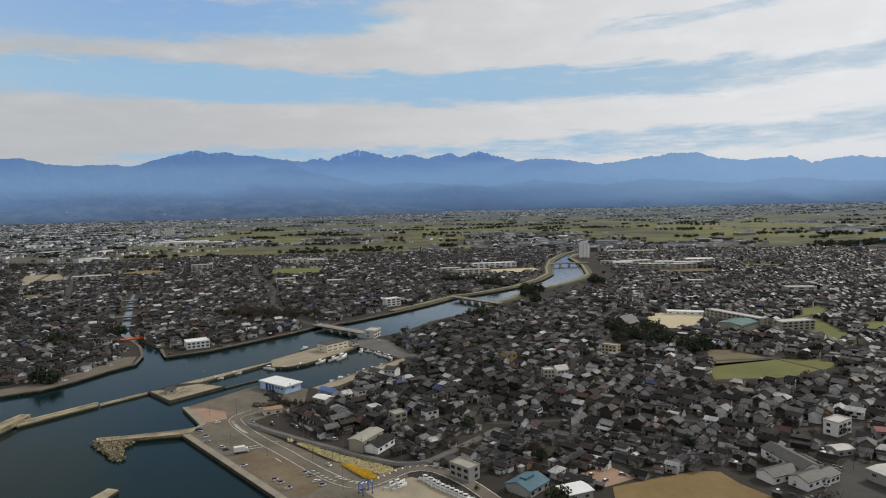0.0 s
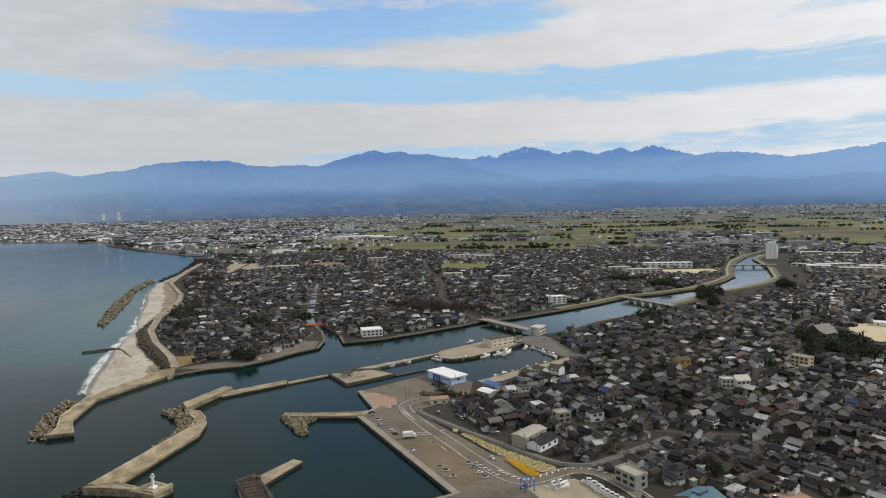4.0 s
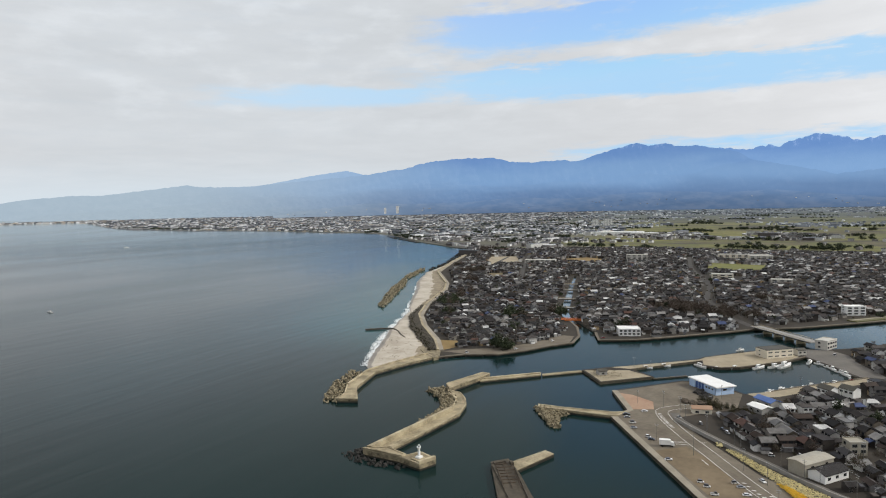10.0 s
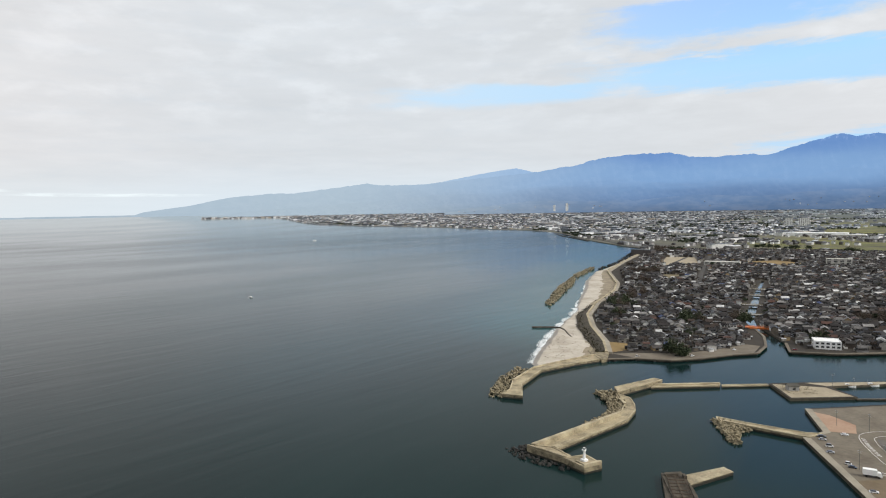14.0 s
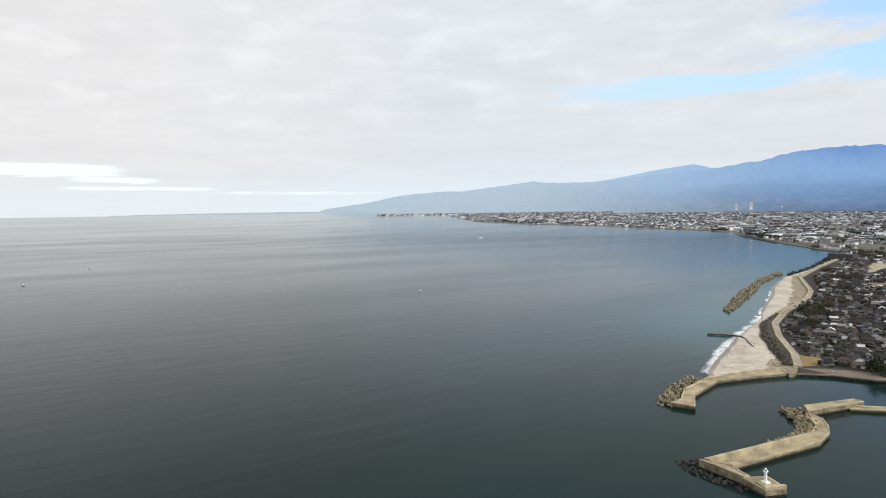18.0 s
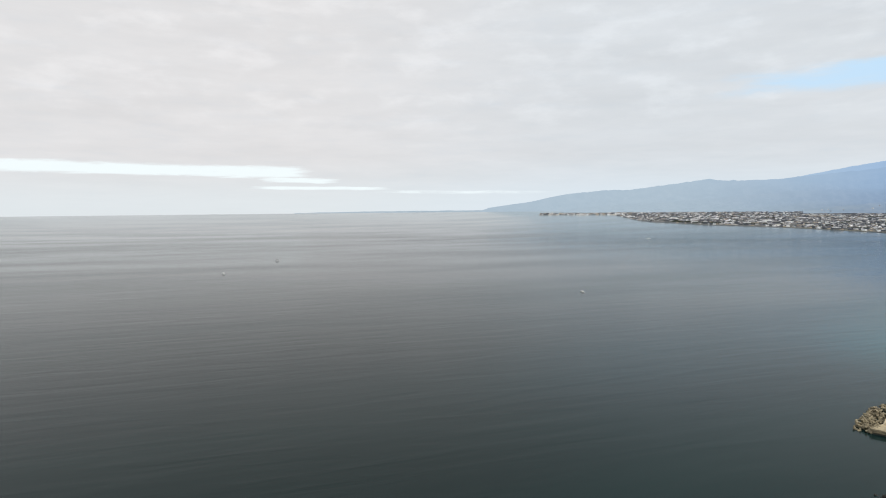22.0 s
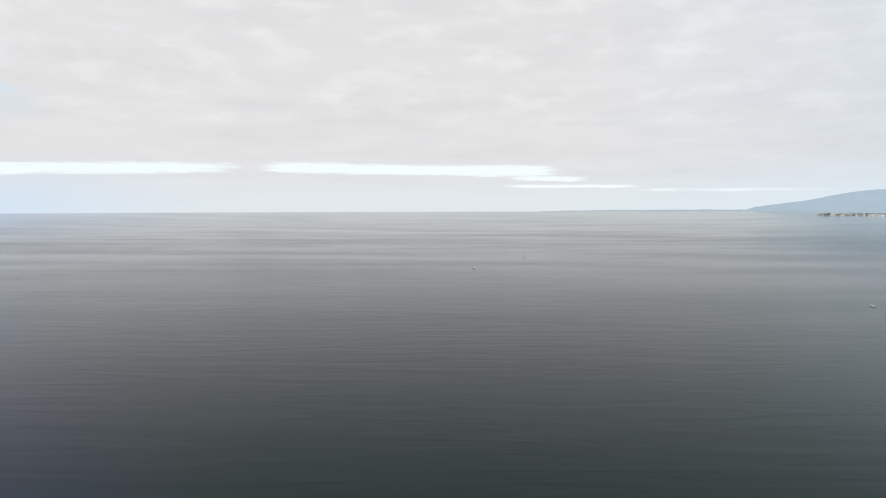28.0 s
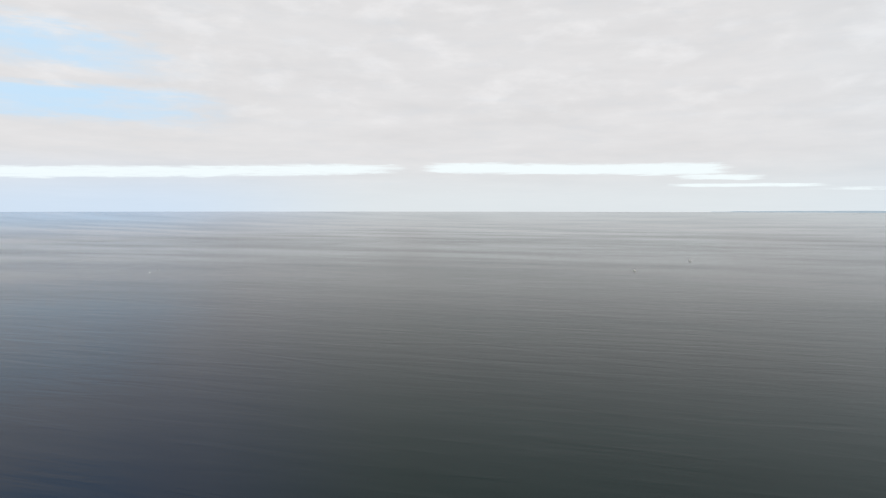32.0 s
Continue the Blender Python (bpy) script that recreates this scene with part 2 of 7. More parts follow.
M = dict(
    roof=palette("roof_tile", ROOFS, "object", 0.65, 10.0, 0.22), wall=palette("house_wall", WALLS, "object"),
    roof_many=palette("roof_tiles_many", ROOFS_MANY, "island", 0.7, 0.0, 0.2), wall_many=palette("house_walls_many", WALLS, "island"),
    far_roof=palette("roofs_far", FAR_ROOFS, "island", 0.6), far_wall=palette("walls_far", FAR_WALLS, "island"),
    haze_roof=palette("roofs_skyline", FAR_ROOFS, "island", 0.6, haze_glow=0.3), haze_wall=palette("walls_skyline", FAR_WALLS, "island", haze_glow=0.3),
    city_roof=palette("roofs_city", CITY_ROOFS, "island", 0.6, haze_glow=0.22), city_wall=palette("walls_city", CITY_WALLS, "island", haze_glow=0.22),
    ridge=surface("ridge_tile", (0.07, 0.07, 0.07), (0.17, 0.165, 0.16), 0.8, 0.7),
    concrete=surface("sea_concrete", (0.13, 0.105, 0.062), (0.50, 0.43, 0.29), 0.12, 0.85, 0.4, spread=0.5),
    deck=surface("stained_deck", (0.075, 0.060, 0.034), (0.47, 0.395, 0.255), 0.11, 0.85, 0.4, spread=0.6),
    wet=surface("wet_concrete", (0.022, 0.019, 0.014), (0.11, 0.093, 0.062), 0.3, 0.55, 0.5),
    algae=surface("black_weed", (0.008, 0.007, 0.005), (0.030, 0.026, 0.017), 0.5, 0.6, 0.5),
    face=surface("streaked_face", (0.030, 0.025, 0.016), (0.34, 0.285, 0.18), 0.35, 0.85, 0.4, fine_scale=1.2, spread=0.45),
    block=surface("armour_block", (0.045, 0.038, 0.024), (0.33, 0.28, 0.18), 0.45, 0.9, 0.4, spread=0.6),
    old=surface("old_stained_concrete", (0.022, 0.018, 0.013), (0.095, 0.078, 0.055), 0.25, 0.85, 0.5, spread=0.6),
    rust=surface("rusty_timber", (0.035, 0.024, 0.016), (0.085, 0.06, 0.04), 0.5, 0.9, 0.4),
    bank=surface("dark_earth_slope", (0.018, 0.015, 0.010), (0.070, 0.057, 0.038), 0.2, 0.95, 0.6),
    rock=surface("dark_rock", (0.008, 0.008, 0.007), (0.032, 0.029, 0.025), 0.5, 0.8, 0.5),
    cope=surface("quay_cope", (0.19, 0.168, 0.13), (0.31, 0.28, 0.22), 0.15, 0.9, 0.3),
    street=surface("quay_asphalt", (0.090, 0.083, 0.075), (0.15, 0.138, 0.12), 0.06, 0.9, 0.3, spread=0.5),
    asphalt=surface("old_asphalt", (0.034, 0.031, 0.028), (0.066, 0.060, 0.053), 0.05, 0.9, 0.3, spread=0.5),
    apron=surface("quay_paving", (0.082, 0.066, 0.047), (0.185, 0.160, 0.122), 0.06, 0.9, 0.3, spread=0.55),
    worn_earth=surface("worn_quay_earth", (0.105, 0.078, 0.047), (0.20, 0.155, 0.098), 0.05, 0.95, 0.3, spread=0.6),
    red_soil=surface("red_gravel", (0.26, 0.155, 0.10), (0.36, 0.25, 0.175), 0.07, 0.95, 0.3),
    sand=surface("beach_sand", (0.28, 0.24, 0.185), (0.56, 0.515, 0.44), 0.04, 0.95, 0.3, spread=0.6),
    upper_sand=surface("trodden_upper_sand", (0.13, 0.105, 0.07), (0.34, 0.285, 0.20), 0.07, 0.95, 0.4, spread=0.6),
    coast_road=surface("sandy_coast_road", (0.20, 0.175, 0.135), (0.33, 0.30, 0.245), 0.06, 0.95, 0.3),
    wet_sand=surface("wet_sand", (0.16, 0.14, 0.115), (0.27, 0.24, 0.20), 0.05, 0.5, 0.2),
    lot_sand=surface("sandy_lot", (0.22, 0.185, 0.125), (0.37, 0.32, 0.23), 0.05, 0.95, 0.3),
    play=surface("school_ground", (0.46, 0.385, 0.24), (0.54, 0.46, 0.30), 0.02, 0.95, 0.2),
    straw=surface("dry_grass", (0.15, 0.100, 0.038), (0.25, 0.175, 0.072), 0.035, 0.95, 0.5, spread=0.6),
    scrub=surface("rough_grass", (0.10, 0.085, 0.045), (0.19, 0.15, 0.085), 0.06, 0.95, 0.5),
    bank_grass=surface("flood_bank_grass", (0.075, 0.075, 0.030), (0.14, 0.13, 0.062), 0.06, 0.95, 0.5),
    rice=surface("rice_stubble", (0.095, 0.105, 0.025), (0.175, 0.17, 0.05), 0.02, 0.95, 0.4, spread=0.6),
    white=surface("white_paint", (0.66, 0.66, 0.64), (0.82, 0.82, 0.80), 0.15, 0.6, 0.1),
    line=surface("road_marking", (0.60, 0.60, 0.57), (0.80, 0.80, 0.77), 0.4, 0.8, 0.1),
    light_blue=surface("pale_blue_sheet", (0.36, 0.50, 0.70), (0.46, 0.60, 0.80), 0.2, 0.5, 0.1),
    deep_blue=surface("dark_blue_sheet", (0.05, 0.10, 0.28), (0.08, 0.15, 0.36), 0.3, 0.5, 0.1),
    beige=surface("beige_render", (0.58, 0.53, 0.42), (0.70, 0.65, 0.54), 0.2, 0.8, 0.1),
    khaki=surface("khaki_sheet", (0.27, 0.25, 0.20), (0.38, 0.355, 0.295), 0.2, 0.6, 0.1),
    ochre=surface("ochre_wall", (0.36, 0.23, 0.075), (0.50, 0.33, 0.12), 0.3, 0.8, 0.1),
    olive=surface("olive_roof", (0.045, 0.043, 0.034), (0.075, 0.07, 0.056), 0.2, 0.7, 0.2),
    pale=surface("pale_roof", (0.40, 0.385, 0.345), (0.54, 0.52, 0.47), 0.2, 0.6, 0.1),
    grey_wall=surface("grey_render", (0.24, 0.235, 0.225), (0.36, 0.355, 0.335), 0.2, 0.8, 0.1),
    teal=surface("teal_roof", (0.035, 0.095, 0.125), (0.075, 0.165, 0.205), 0.25, 0.5, 0.2),
    green_roof=surface("green_roof", (0.045, 0.12, 0.10), (0.075, 0.175, 0.145), 0.15, 0.5, 0.1),
    red_roof=surface("red_roof", (0.16, 0.025, 0.02), (0.24, 0.045, 0.035), 0.4, 0.5, 0.1),
    tile=surface("grey_brown_tile", (0.045, 0.041, 0.037), (0.085, 0.078, 0.070), 0.5, 0.6, 0.5),
    orange=surface("orange_rail", (0.55, 0.14, 0.03), (0.66, 0.19, 0.05), 0.5, 0.6, 0.1),
    steel=surface("galvanised_steel", (0.26, 0.27, 0.27), (0.38, 0.39, 0.39), 0.5, 0.5, 0.1, 0.5),
    blue_steel=surface("blue_steel", (0.04, 0.11, 0.35), (0.07, 0.17, 0.46), 0.6, 0.5, 0.1),
    bridge=surface("bridge_deck", (0.20, 0.195, 0.18), (0.31, 0.30, 0.28), 0.15, 0.9, 0.3),
    yellow=surface("yellow_float", (0.28, 0.235, 0.12), (0.72, 0.62, 0.30), 0.6, 0.6, 0.1),
    amber=surface("amber_float", (0.60, 0.36, 0.02), (0.86, 0.58, 0.06), 0.4, 0.6, 0.1),
    bark=surface("bark", (0.05, 0.04, 0.03), (0.10, 0.08, 0.06), 1.5, 0.95, 0.6),
    glass=surface("window_glass", (0.012, 0.014, 0.016), (0.03, 0.033, 0.036), 0.4, 0.12, 0.0, 0.0, specular=0.6),
    tyre=surface("tyre_rubber", (0.012, 0.012, 0.012), (0.025, 0.025, 0.025), 2, 0.9, 0.1),
    pole=surface("pole_concrete", (0.10, 0.097, 0.09), (0.16, 0.157, 0.15), 0.6, 0.9, 0.1),
)


def leaves(name, cols):
    mat, n, b = material(name)
    geo = n.node("ShaderNodeNewGeometry")
    pick = n.add(n.mul(geo.outputs["Random Per Island"], 0.7), n.mul(n.node("ShaderNodeObjectInfo").outputs["Random"], 0.3))
    n.put(b.inputs["Base Color"], n.steps(pick, cols))
    b.inputs["Roughness"].default_value, b.inputs["Specular IOR Level"].default_value = 0.8, 0.2
    return mat


M["pine"] = leaves("pine_needles", [(0, (0.020, 0.028, 0.014)), (0.35, (0.032, 0.042, 0.020)), (0.7, (0.048, 0.058, 0.030))])
M["bare"] = leaves("winter_twigs", [(0, (0.055, 0.042, 0.034)), (0.4, (0.080, 0.060, 0.048)), (0.75, (0.060, 0.056, 0.036))])
M["bush"] = leaves("bush_leaves", [(0, (0.026, 0.026, 0.013)), (0.4, (0.048, 0.042, 0.021)), (0.75, (0.074, 0.058, 0.031))])


def car_paint():
    mat, n, b = material("car_paint")
    n.put(b.inputs["Base Color"], n.steps(n.node("ShaderNodeObjectInfo").outputs["Random"],
          [(0, (0.75, 0.75, 0.75)), (0.45, (0.03, 0.03, 0.035)), (0.65, (0.40, 0.41, 0.42)), (0.85, (0.12, 0.12, 0.13)), (0.95, (0.25, 0.03, 0.03))]))
    b.inputs["Roughness"].default_value, b.inputs["Coat Weight"].default_value = 0.35, 0.5
    return mat


M["car"] = car_paint()


def sea_material(name, haze_glow):
    """Sea water: a dark body, greener over the sandy shallows, with long swell and small ripples."""
    mat, n, b = material(name)
    pos = n.node("ShaderNodeNewGeometry").outputs["Position"]
    x, y, z = n.split(pos)
    u, v = n.sub(n.mul(y, 0.98), n.mul(x, 0.19)), n.add(n.mul(x, 0.98), n.mul(y, 0.19))
    patch = n.noise(n.xyz(n.mul(u, 0.0012), n.mul(v, 0.005), 0.0), 1.0, 4, 0.6)
    # distance from the beach line, along its normal
    off = n.sub(n.add(n.mul(x, -0.80), n.mul(y, -0.60)), n.add(n.noise(pos, 0.012, 3), 62.0))
    near = n.mul(n.mul(n.ramp(off, 0, 150, 1.0, 0.0), n.ramp(off, -90, -55)), n.mul(n.ramp(y, 330, 460), n.ramp(x, -240, -330)))
    deep = n.mix(n.ramp(patch, 0.35, 0.7), (0.0034, 0.0135, 0.0135), (0.0050, 0.0180, 0.0175))
    bay = n.mul(n.ramp(x, -230, -520), n.ramp(y, -150, 250))
    deep = n.mix(bay, deep, n.mix(n.ramp(patch, 0.35, 0.7), (0.0072, 0.0245, 0.0330), (0.0098, 0.0315, 0.0415)))
    deep = n.mix(n.ramp(y, 140, -120), deep, (0.0042, 0.0095, 0.0088))
    bearing = n.mul(n.m("ARCTAN2", n.mul(x, -1), y), 57.2958)
    open_sea = n.ramp(n.add(x, n.mul(patch, 60)), -90, -200)
    deep = n.mix(n.mul(open_sea, n.ramp(bearing, 60, 84)), deep, n.mix(n.ramp(patch, 0.35, 0.7), (0.0042, 0.0122, 0.0122), (0.0062, 0.0165, 0.0165)))
    # bluer base colour here stands in for the reflected open sky
    deep = n.mix(n.ramp(bearing, 119, 142), deep, (0.0050, 0.0125, 0.0270))
    n.put(b.inputs["Base Color"], n.mix(near, deep, (0.017, 0.060, 0.062)))
    # smooth water up the river, ruffled water in the harbour and outside
    river = n.ramp(n.add(x, n.mul(y, 0.6)), 260, 560)
    canal = n.mul(n.ramp(off, -120, -160), n.ramp(x, -262, -280))
    river = n.m("MAXIMUM", river, n.mul(canal, 0.8))
    n.put(b.inputs["IOR"], n.add(1.139, n.mul(river, 0.88)))
    b.inputs["Specular IOR Level"].default_value = 0.5
    n.put(b.inputs["Specular Tint"], n.mix(river, n.mix(bay, (0.765, 0.965, 0.965), (0.775, 0.95, 1.0)), (1.0, 1.0, 1.0)))
    n.put(b.inputs["Roughness"], n.ramp(patch, 0.3, 0.7, 0.10, 0.18))
    swell = n.noise(n.xyz(n.mul(u, 0.011), n.mul(v, 0.062), 0.0), 1.0, 4, 0.55, 0.5)
    slick = n.noise(n.xyz(n.mul(u, 0.0022), n.mul(v, 0.011), 9.0), 1.0, 3, 0.5, 0.4)
    ripple = n.noise(n.xyz(n.mul(u, 0.16), n.mul(v, 0.42), 5.0), 1.0, 3, 0.6)
    bp = n.node("ShaderNodeBump")
    bp.inputs["Strength"].default_value, bp.inputs["Distance"].default_value = (0.06 if haze_glow else 0.22), 1.0
    n.put(bp.inputs["Height"], n.add(n.mul(swell, 1.25), n.mul(ripple, n.ramp(slick, 0.35, 0.65, 0.02, 0.11))))
    n.put(b.inputs["Normal"], bp.outputs[0])
    if haze_glow:
        # haze painted as glow towards the skyline, bluer under the open sky
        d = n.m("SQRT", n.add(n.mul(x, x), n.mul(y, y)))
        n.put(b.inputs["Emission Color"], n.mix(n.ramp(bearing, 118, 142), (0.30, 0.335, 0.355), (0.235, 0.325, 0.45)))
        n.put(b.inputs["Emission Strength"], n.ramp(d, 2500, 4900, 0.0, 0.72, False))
    return mat


M["sea"] = sea_material("sea_water", False)
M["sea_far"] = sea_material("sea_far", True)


def land_material(name, haze_glow):
    """Open country seen from afar: blocks of stubble and fallow between paths, and trodden ground under the towns."""
    mat, n, b = material(name)
    uvn = n.node("ShaderNodeUVMap")
    uvn.uv_map = "plan"
    uv = uvn.outputs[0]
    x, y, _ = n.split(uv)
    u, v = n.add(n.mul(x, 0.94), n.mul(y, 0.34)), n.sub(n.mul(y, 0.94), n.mul(x, 0.34))
    cell = n.node("ShaderNodeTexWhiteNoise")
    cell.noise_dimensions = "2D"
    n.put(cell.inputs["Vector"], n.xyz(n.m("FLOOR", n.mul(u, 1 / 130)), n.m("FLOOR", n.mul(v, 1 / 55)), 0.0))
    big = n.noise(uv, 0.0011, 3, 0.55)
    f = n.add(n.mul(cell.outputs[0], 0.45), n.mul(n.ramp(big, 0.36, 0.62), 0.55))
    col = n.steps(f, [(0, (0.075, 0.068, 0.05)), (0.24, (0.115, 0.105, 0.062)), (0.40, (0.115, 0.118, 0.052)), (0.56, (0.15, 0.15, 0.055)), (0.78, (0.19, 0.172, 0.082))])
    fu, fv = n.m("FRACT", n.mul(u, 1 / 130)), n.m("FRACT", n.mul(v, 1 / 55))
    edge = n.m("MAXIMUM", n.ramp(fu, 0.03, 0.0), n.ramp(fv, 0.07, 0.0))
    col = n.mix(n.mul(edge, 0.7), col, (0.075, 0.068, 0.05))
    d = n.m("SQRT", n.add(n.mul(x, x), n.mul(y, y)))
    town = n.mul(n.ramp(d, 1500, 1750, 1.0, 0.0), 1.0)
    ground = n.mix(n.noise(uv, 0.05, 5, 0.6), (0.022, 0.0195, 0.0165), (0.062, 0.053, 0.043))
    g = n.noise(uv, 0.02, 5, 0.65)
    bearing = n.mul(n.m("ARCTAN2", n.mul(x, -1), y), 57.2958)
    street = n.mix(n.noise(uv, 0.008, 5, 0.7), (0.05, 0.05, 0.047), (0.15, 0.145, 0.13))
    col = n.mix(n.mul(n.ramp(n.add(bearing, n.mul(big, 30)), 36, 48), 0.8), col, street)
    col = n.mix(town, col, ground)
    # distant woods and towns, greyed in the base colour to suggest haze
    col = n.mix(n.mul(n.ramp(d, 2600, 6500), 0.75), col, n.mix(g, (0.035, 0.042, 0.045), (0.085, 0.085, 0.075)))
    k = n.ramp(g, 0.25, 0.75, 0.75, 1.2)
    n.put(b.inputs["Base Color"], n.mix(1.0, col, n.xyz(k, k, k), "MULTIPLY"))
    b.inputs["Roughness"].default_value, b.inputs["Specular IOR Level"].default_value = 0.95, 0.2
    if haze_glow:
        # haze painted as a bluish glow that grows across the far backdrop
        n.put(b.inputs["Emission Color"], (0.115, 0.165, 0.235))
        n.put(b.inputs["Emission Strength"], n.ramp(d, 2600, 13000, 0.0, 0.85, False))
    return mat


M["land"] = land_material("open_land", False)
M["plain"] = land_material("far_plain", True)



def range_material(name, deep, forest, forest2, crest, sunny=0.5):
    """Far mountains: a wooded relief with snow on the crests. Blue haze is painted on as a glow of the slopes,
    palest at half height."""
    mat, n, b = material(name)
    pos = n.node("ShaderNodeNewGeometry").outputs["Position"]
    x, y, z = n.split(pos)
    d = n.m("SQRT", n.add(n.mul(x, x), n.mul(y, y)))
    rise = n.mul(n.m("DIVIDE", n.sub(z, EYE_H), d), 57.2958)
    bearing = n.mul(n.m("ARCTAN2", n.mul(x, -1), y), 57.2958)
    rough = n.noise(n.xyz(n.mul(x, 0.03), n.mul(y, 0.03), n.mul(z, 0.010)), 1.0, 5, 0.65)
    snow = n.mul(n.ramp(n.add(z, n.mul(rough, 90)), crest, crest + 60), n.ramp(rough, 0.50, 0.66, 0.0, 0.6))
    wood = n.noise(n.xyz(n.mul(x, 0.010), n.mul(y, 0.010), n.mul(z, 0.020)), 1.0, 6, 0.62)
    n.put(b.inputs["Base Color"], n.mix(snow, n.mix(n.ramp(wood, 0.38, 0.62), forest, forest2), (0.62, 0.64, 0.68)))
    b.inputs["Roughness"].default_value = 1.0
    b.inputs["Specular IOR Level"].default_value = 0.0
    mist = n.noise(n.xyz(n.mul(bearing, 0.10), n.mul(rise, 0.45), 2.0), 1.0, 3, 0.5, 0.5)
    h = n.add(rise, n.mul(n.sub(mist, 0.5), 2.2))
    # haze colour by height and bearing, given off by the slopes themselves
    haze_glow = n.mix(n.ramp(h, -0.6, 0.9), (0.074, 0.130, 0.240), (0.120, 0.208, 0.375))
    haze_glow = n.mix(n.ramp(h, 0.7, 2.3), haze_glow, (0.182, 0.316, 0.535))
    haze_glow = n.mix(n.ramp(h, 2.5, 4.6), haze_glow, (0.115, 0.228, 0.475))
    haze_glow = n.mix(n.ramp(bearing, 32, 64, 0.0, 0.93), haze_glow, (0.36, 0.445, 0.515))
    # paler glow on the sunward side stands in for sunlit haze
    haze_glow = n.mix(n.mul(n.ramp(n.add(bearing, n.mul(mist, 14)), 6, -24, 0.0, sunny), n.ramp(h, -0.9, 0.9)), haze_glow, (0.25, 0.40, 0.63))
    n.put(b.inputs["Emission Color"], haze_glow)
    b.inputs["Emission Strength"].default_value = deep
    return mat


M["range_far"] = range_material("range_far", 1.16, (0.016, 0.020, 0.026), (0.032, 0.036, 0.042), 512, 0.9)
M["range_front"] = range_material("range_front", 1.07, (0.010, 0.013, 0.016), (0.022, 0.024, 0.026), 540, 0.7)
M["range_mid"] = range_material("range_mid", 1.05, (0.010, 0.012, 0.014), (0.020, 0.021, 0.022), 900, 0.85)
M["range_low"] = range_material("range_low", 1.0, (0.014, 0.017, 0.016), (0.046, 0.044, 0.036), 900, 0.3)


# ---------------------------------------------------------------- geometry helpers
REACH = 2500.0          # beyond this, land and sea are pulled in and raised to fit the camera's view


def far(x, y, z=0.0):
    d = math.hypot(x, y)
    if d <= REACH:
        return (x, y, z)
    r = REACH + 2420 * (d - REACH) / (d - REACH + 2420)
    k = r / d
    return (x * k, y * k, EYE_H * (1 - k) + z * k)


def polar(azd, d):
    a = radians(azd)
    return -math.sin(a) * d, math.cos(a) * d


def mesh_object(name, verts, faces, mats, index=None, parent=None, label="", smooth=False):
    me = bpy.data.meshes.new(name)
    me.from_pydata([tuple(v) for v in verts], [], faces)
    for m in (mats if isinstance(mats, (list, tuple)) else [mats]):
        me.materials.append(m)
    if index is not None:
        me.polygons.foreach_set("material_index", index)
    if smooth:
        me.polygons.foreach_set("use_smooth", [True] * len(me.polygons))
    me.update()
    ob = new(name, me)
    if parent is not None:
        ob.parent = parent
    if label:
        tagged(ob, label)
    return ob


def part(name, bm, mat, parent, label=""):
    """Links a bmesh as one mesh object under a thing or a part."""
    me = bpy.data.meshes.new(name)
    bm.normal_update()
    bm.to_mesh(me)
    bm.free()
    for m in (mat if isinstance(mat, (list, tuple)) else [mat]):
        me.materials.append(m)
    ob = new(name, me)
    ob.parent = parent
    if label:
        tagged(ob, label)
    return ob


def thing(name, m, label, category, group="", kind=""):
    e = new(name)
    e.matrix_basis = m
    e.empty_display_size = 0.5
    return tagged(e, label, category, group, kind)


def bm_box(bm, x0, x1, y0, y1, z0, z1, bevel=0.0):
    vs = [bm.verts.new(p) for p in ((x0, y0, z0), (x1, y0, z0), (x1, y1, z0), (x0, y1, z0), (x0, y0, z1), (x1, y0, z1), (x1, y1, z1), (x0, y1, z1))]
    fs = [bm.faces.new([vs[i] for i in q]) for q in ((3, 2, 1, 0), (4, 5, 6, 7), (0, 1, 5, 4), (1, 2, 6, 5), (2, 3, 7, 6), (3, 0, 4, 7))]
    if bevel:
        bmesh.ops.bevel(bm, geom=list({e for f in fs for e in f.edges}), offset=bevel, segments=1, affect="EDGES")
    return fs


def box(*a, **k):
    bm = bmesh.new()
    bm_box(bm, *a, **k)
    return bm


def bm_prism(bm, pts, z0, z1):
    """A flat-topped block over an outline of any shape."""
    area = sum(a[0] * b[1] - b[0] * a[1] for a, b in zip(pts, pts[1:] + pts[:1]))
    if area < 0:
        pts = pts[::-1]
    lo = [bm.verts.new((p[0], p[1], z0)) for p in pts]
    hi = [bm.verts.new((p[0], p[1], z1)) for p in pts]
    n = len(pts)
    top = bm.faces.new(hi)
    for i in range(n):
        bm.faces.new((lo[i], lo[(i + 1) % n], hi[(i + 1) % n], hi[i]))
    bmesh.ops.triangulate(bm, faces=[top])


def prism(pts, z0, z1):
    bm = bmesh.new()
    bm_prism(bm, list(pts), z0, z1)
    return bm


def cyl(bm, x, y, z0, z1, r0, r1, seg=12):
    bmesh.ops.create_cone(bm, cap_ends=True, segments=seg, radius1=r0, radius2=r1, depth=z1 - z0, matrix=Matrix.Translation((x, y, (z0 + z1) / 2)))


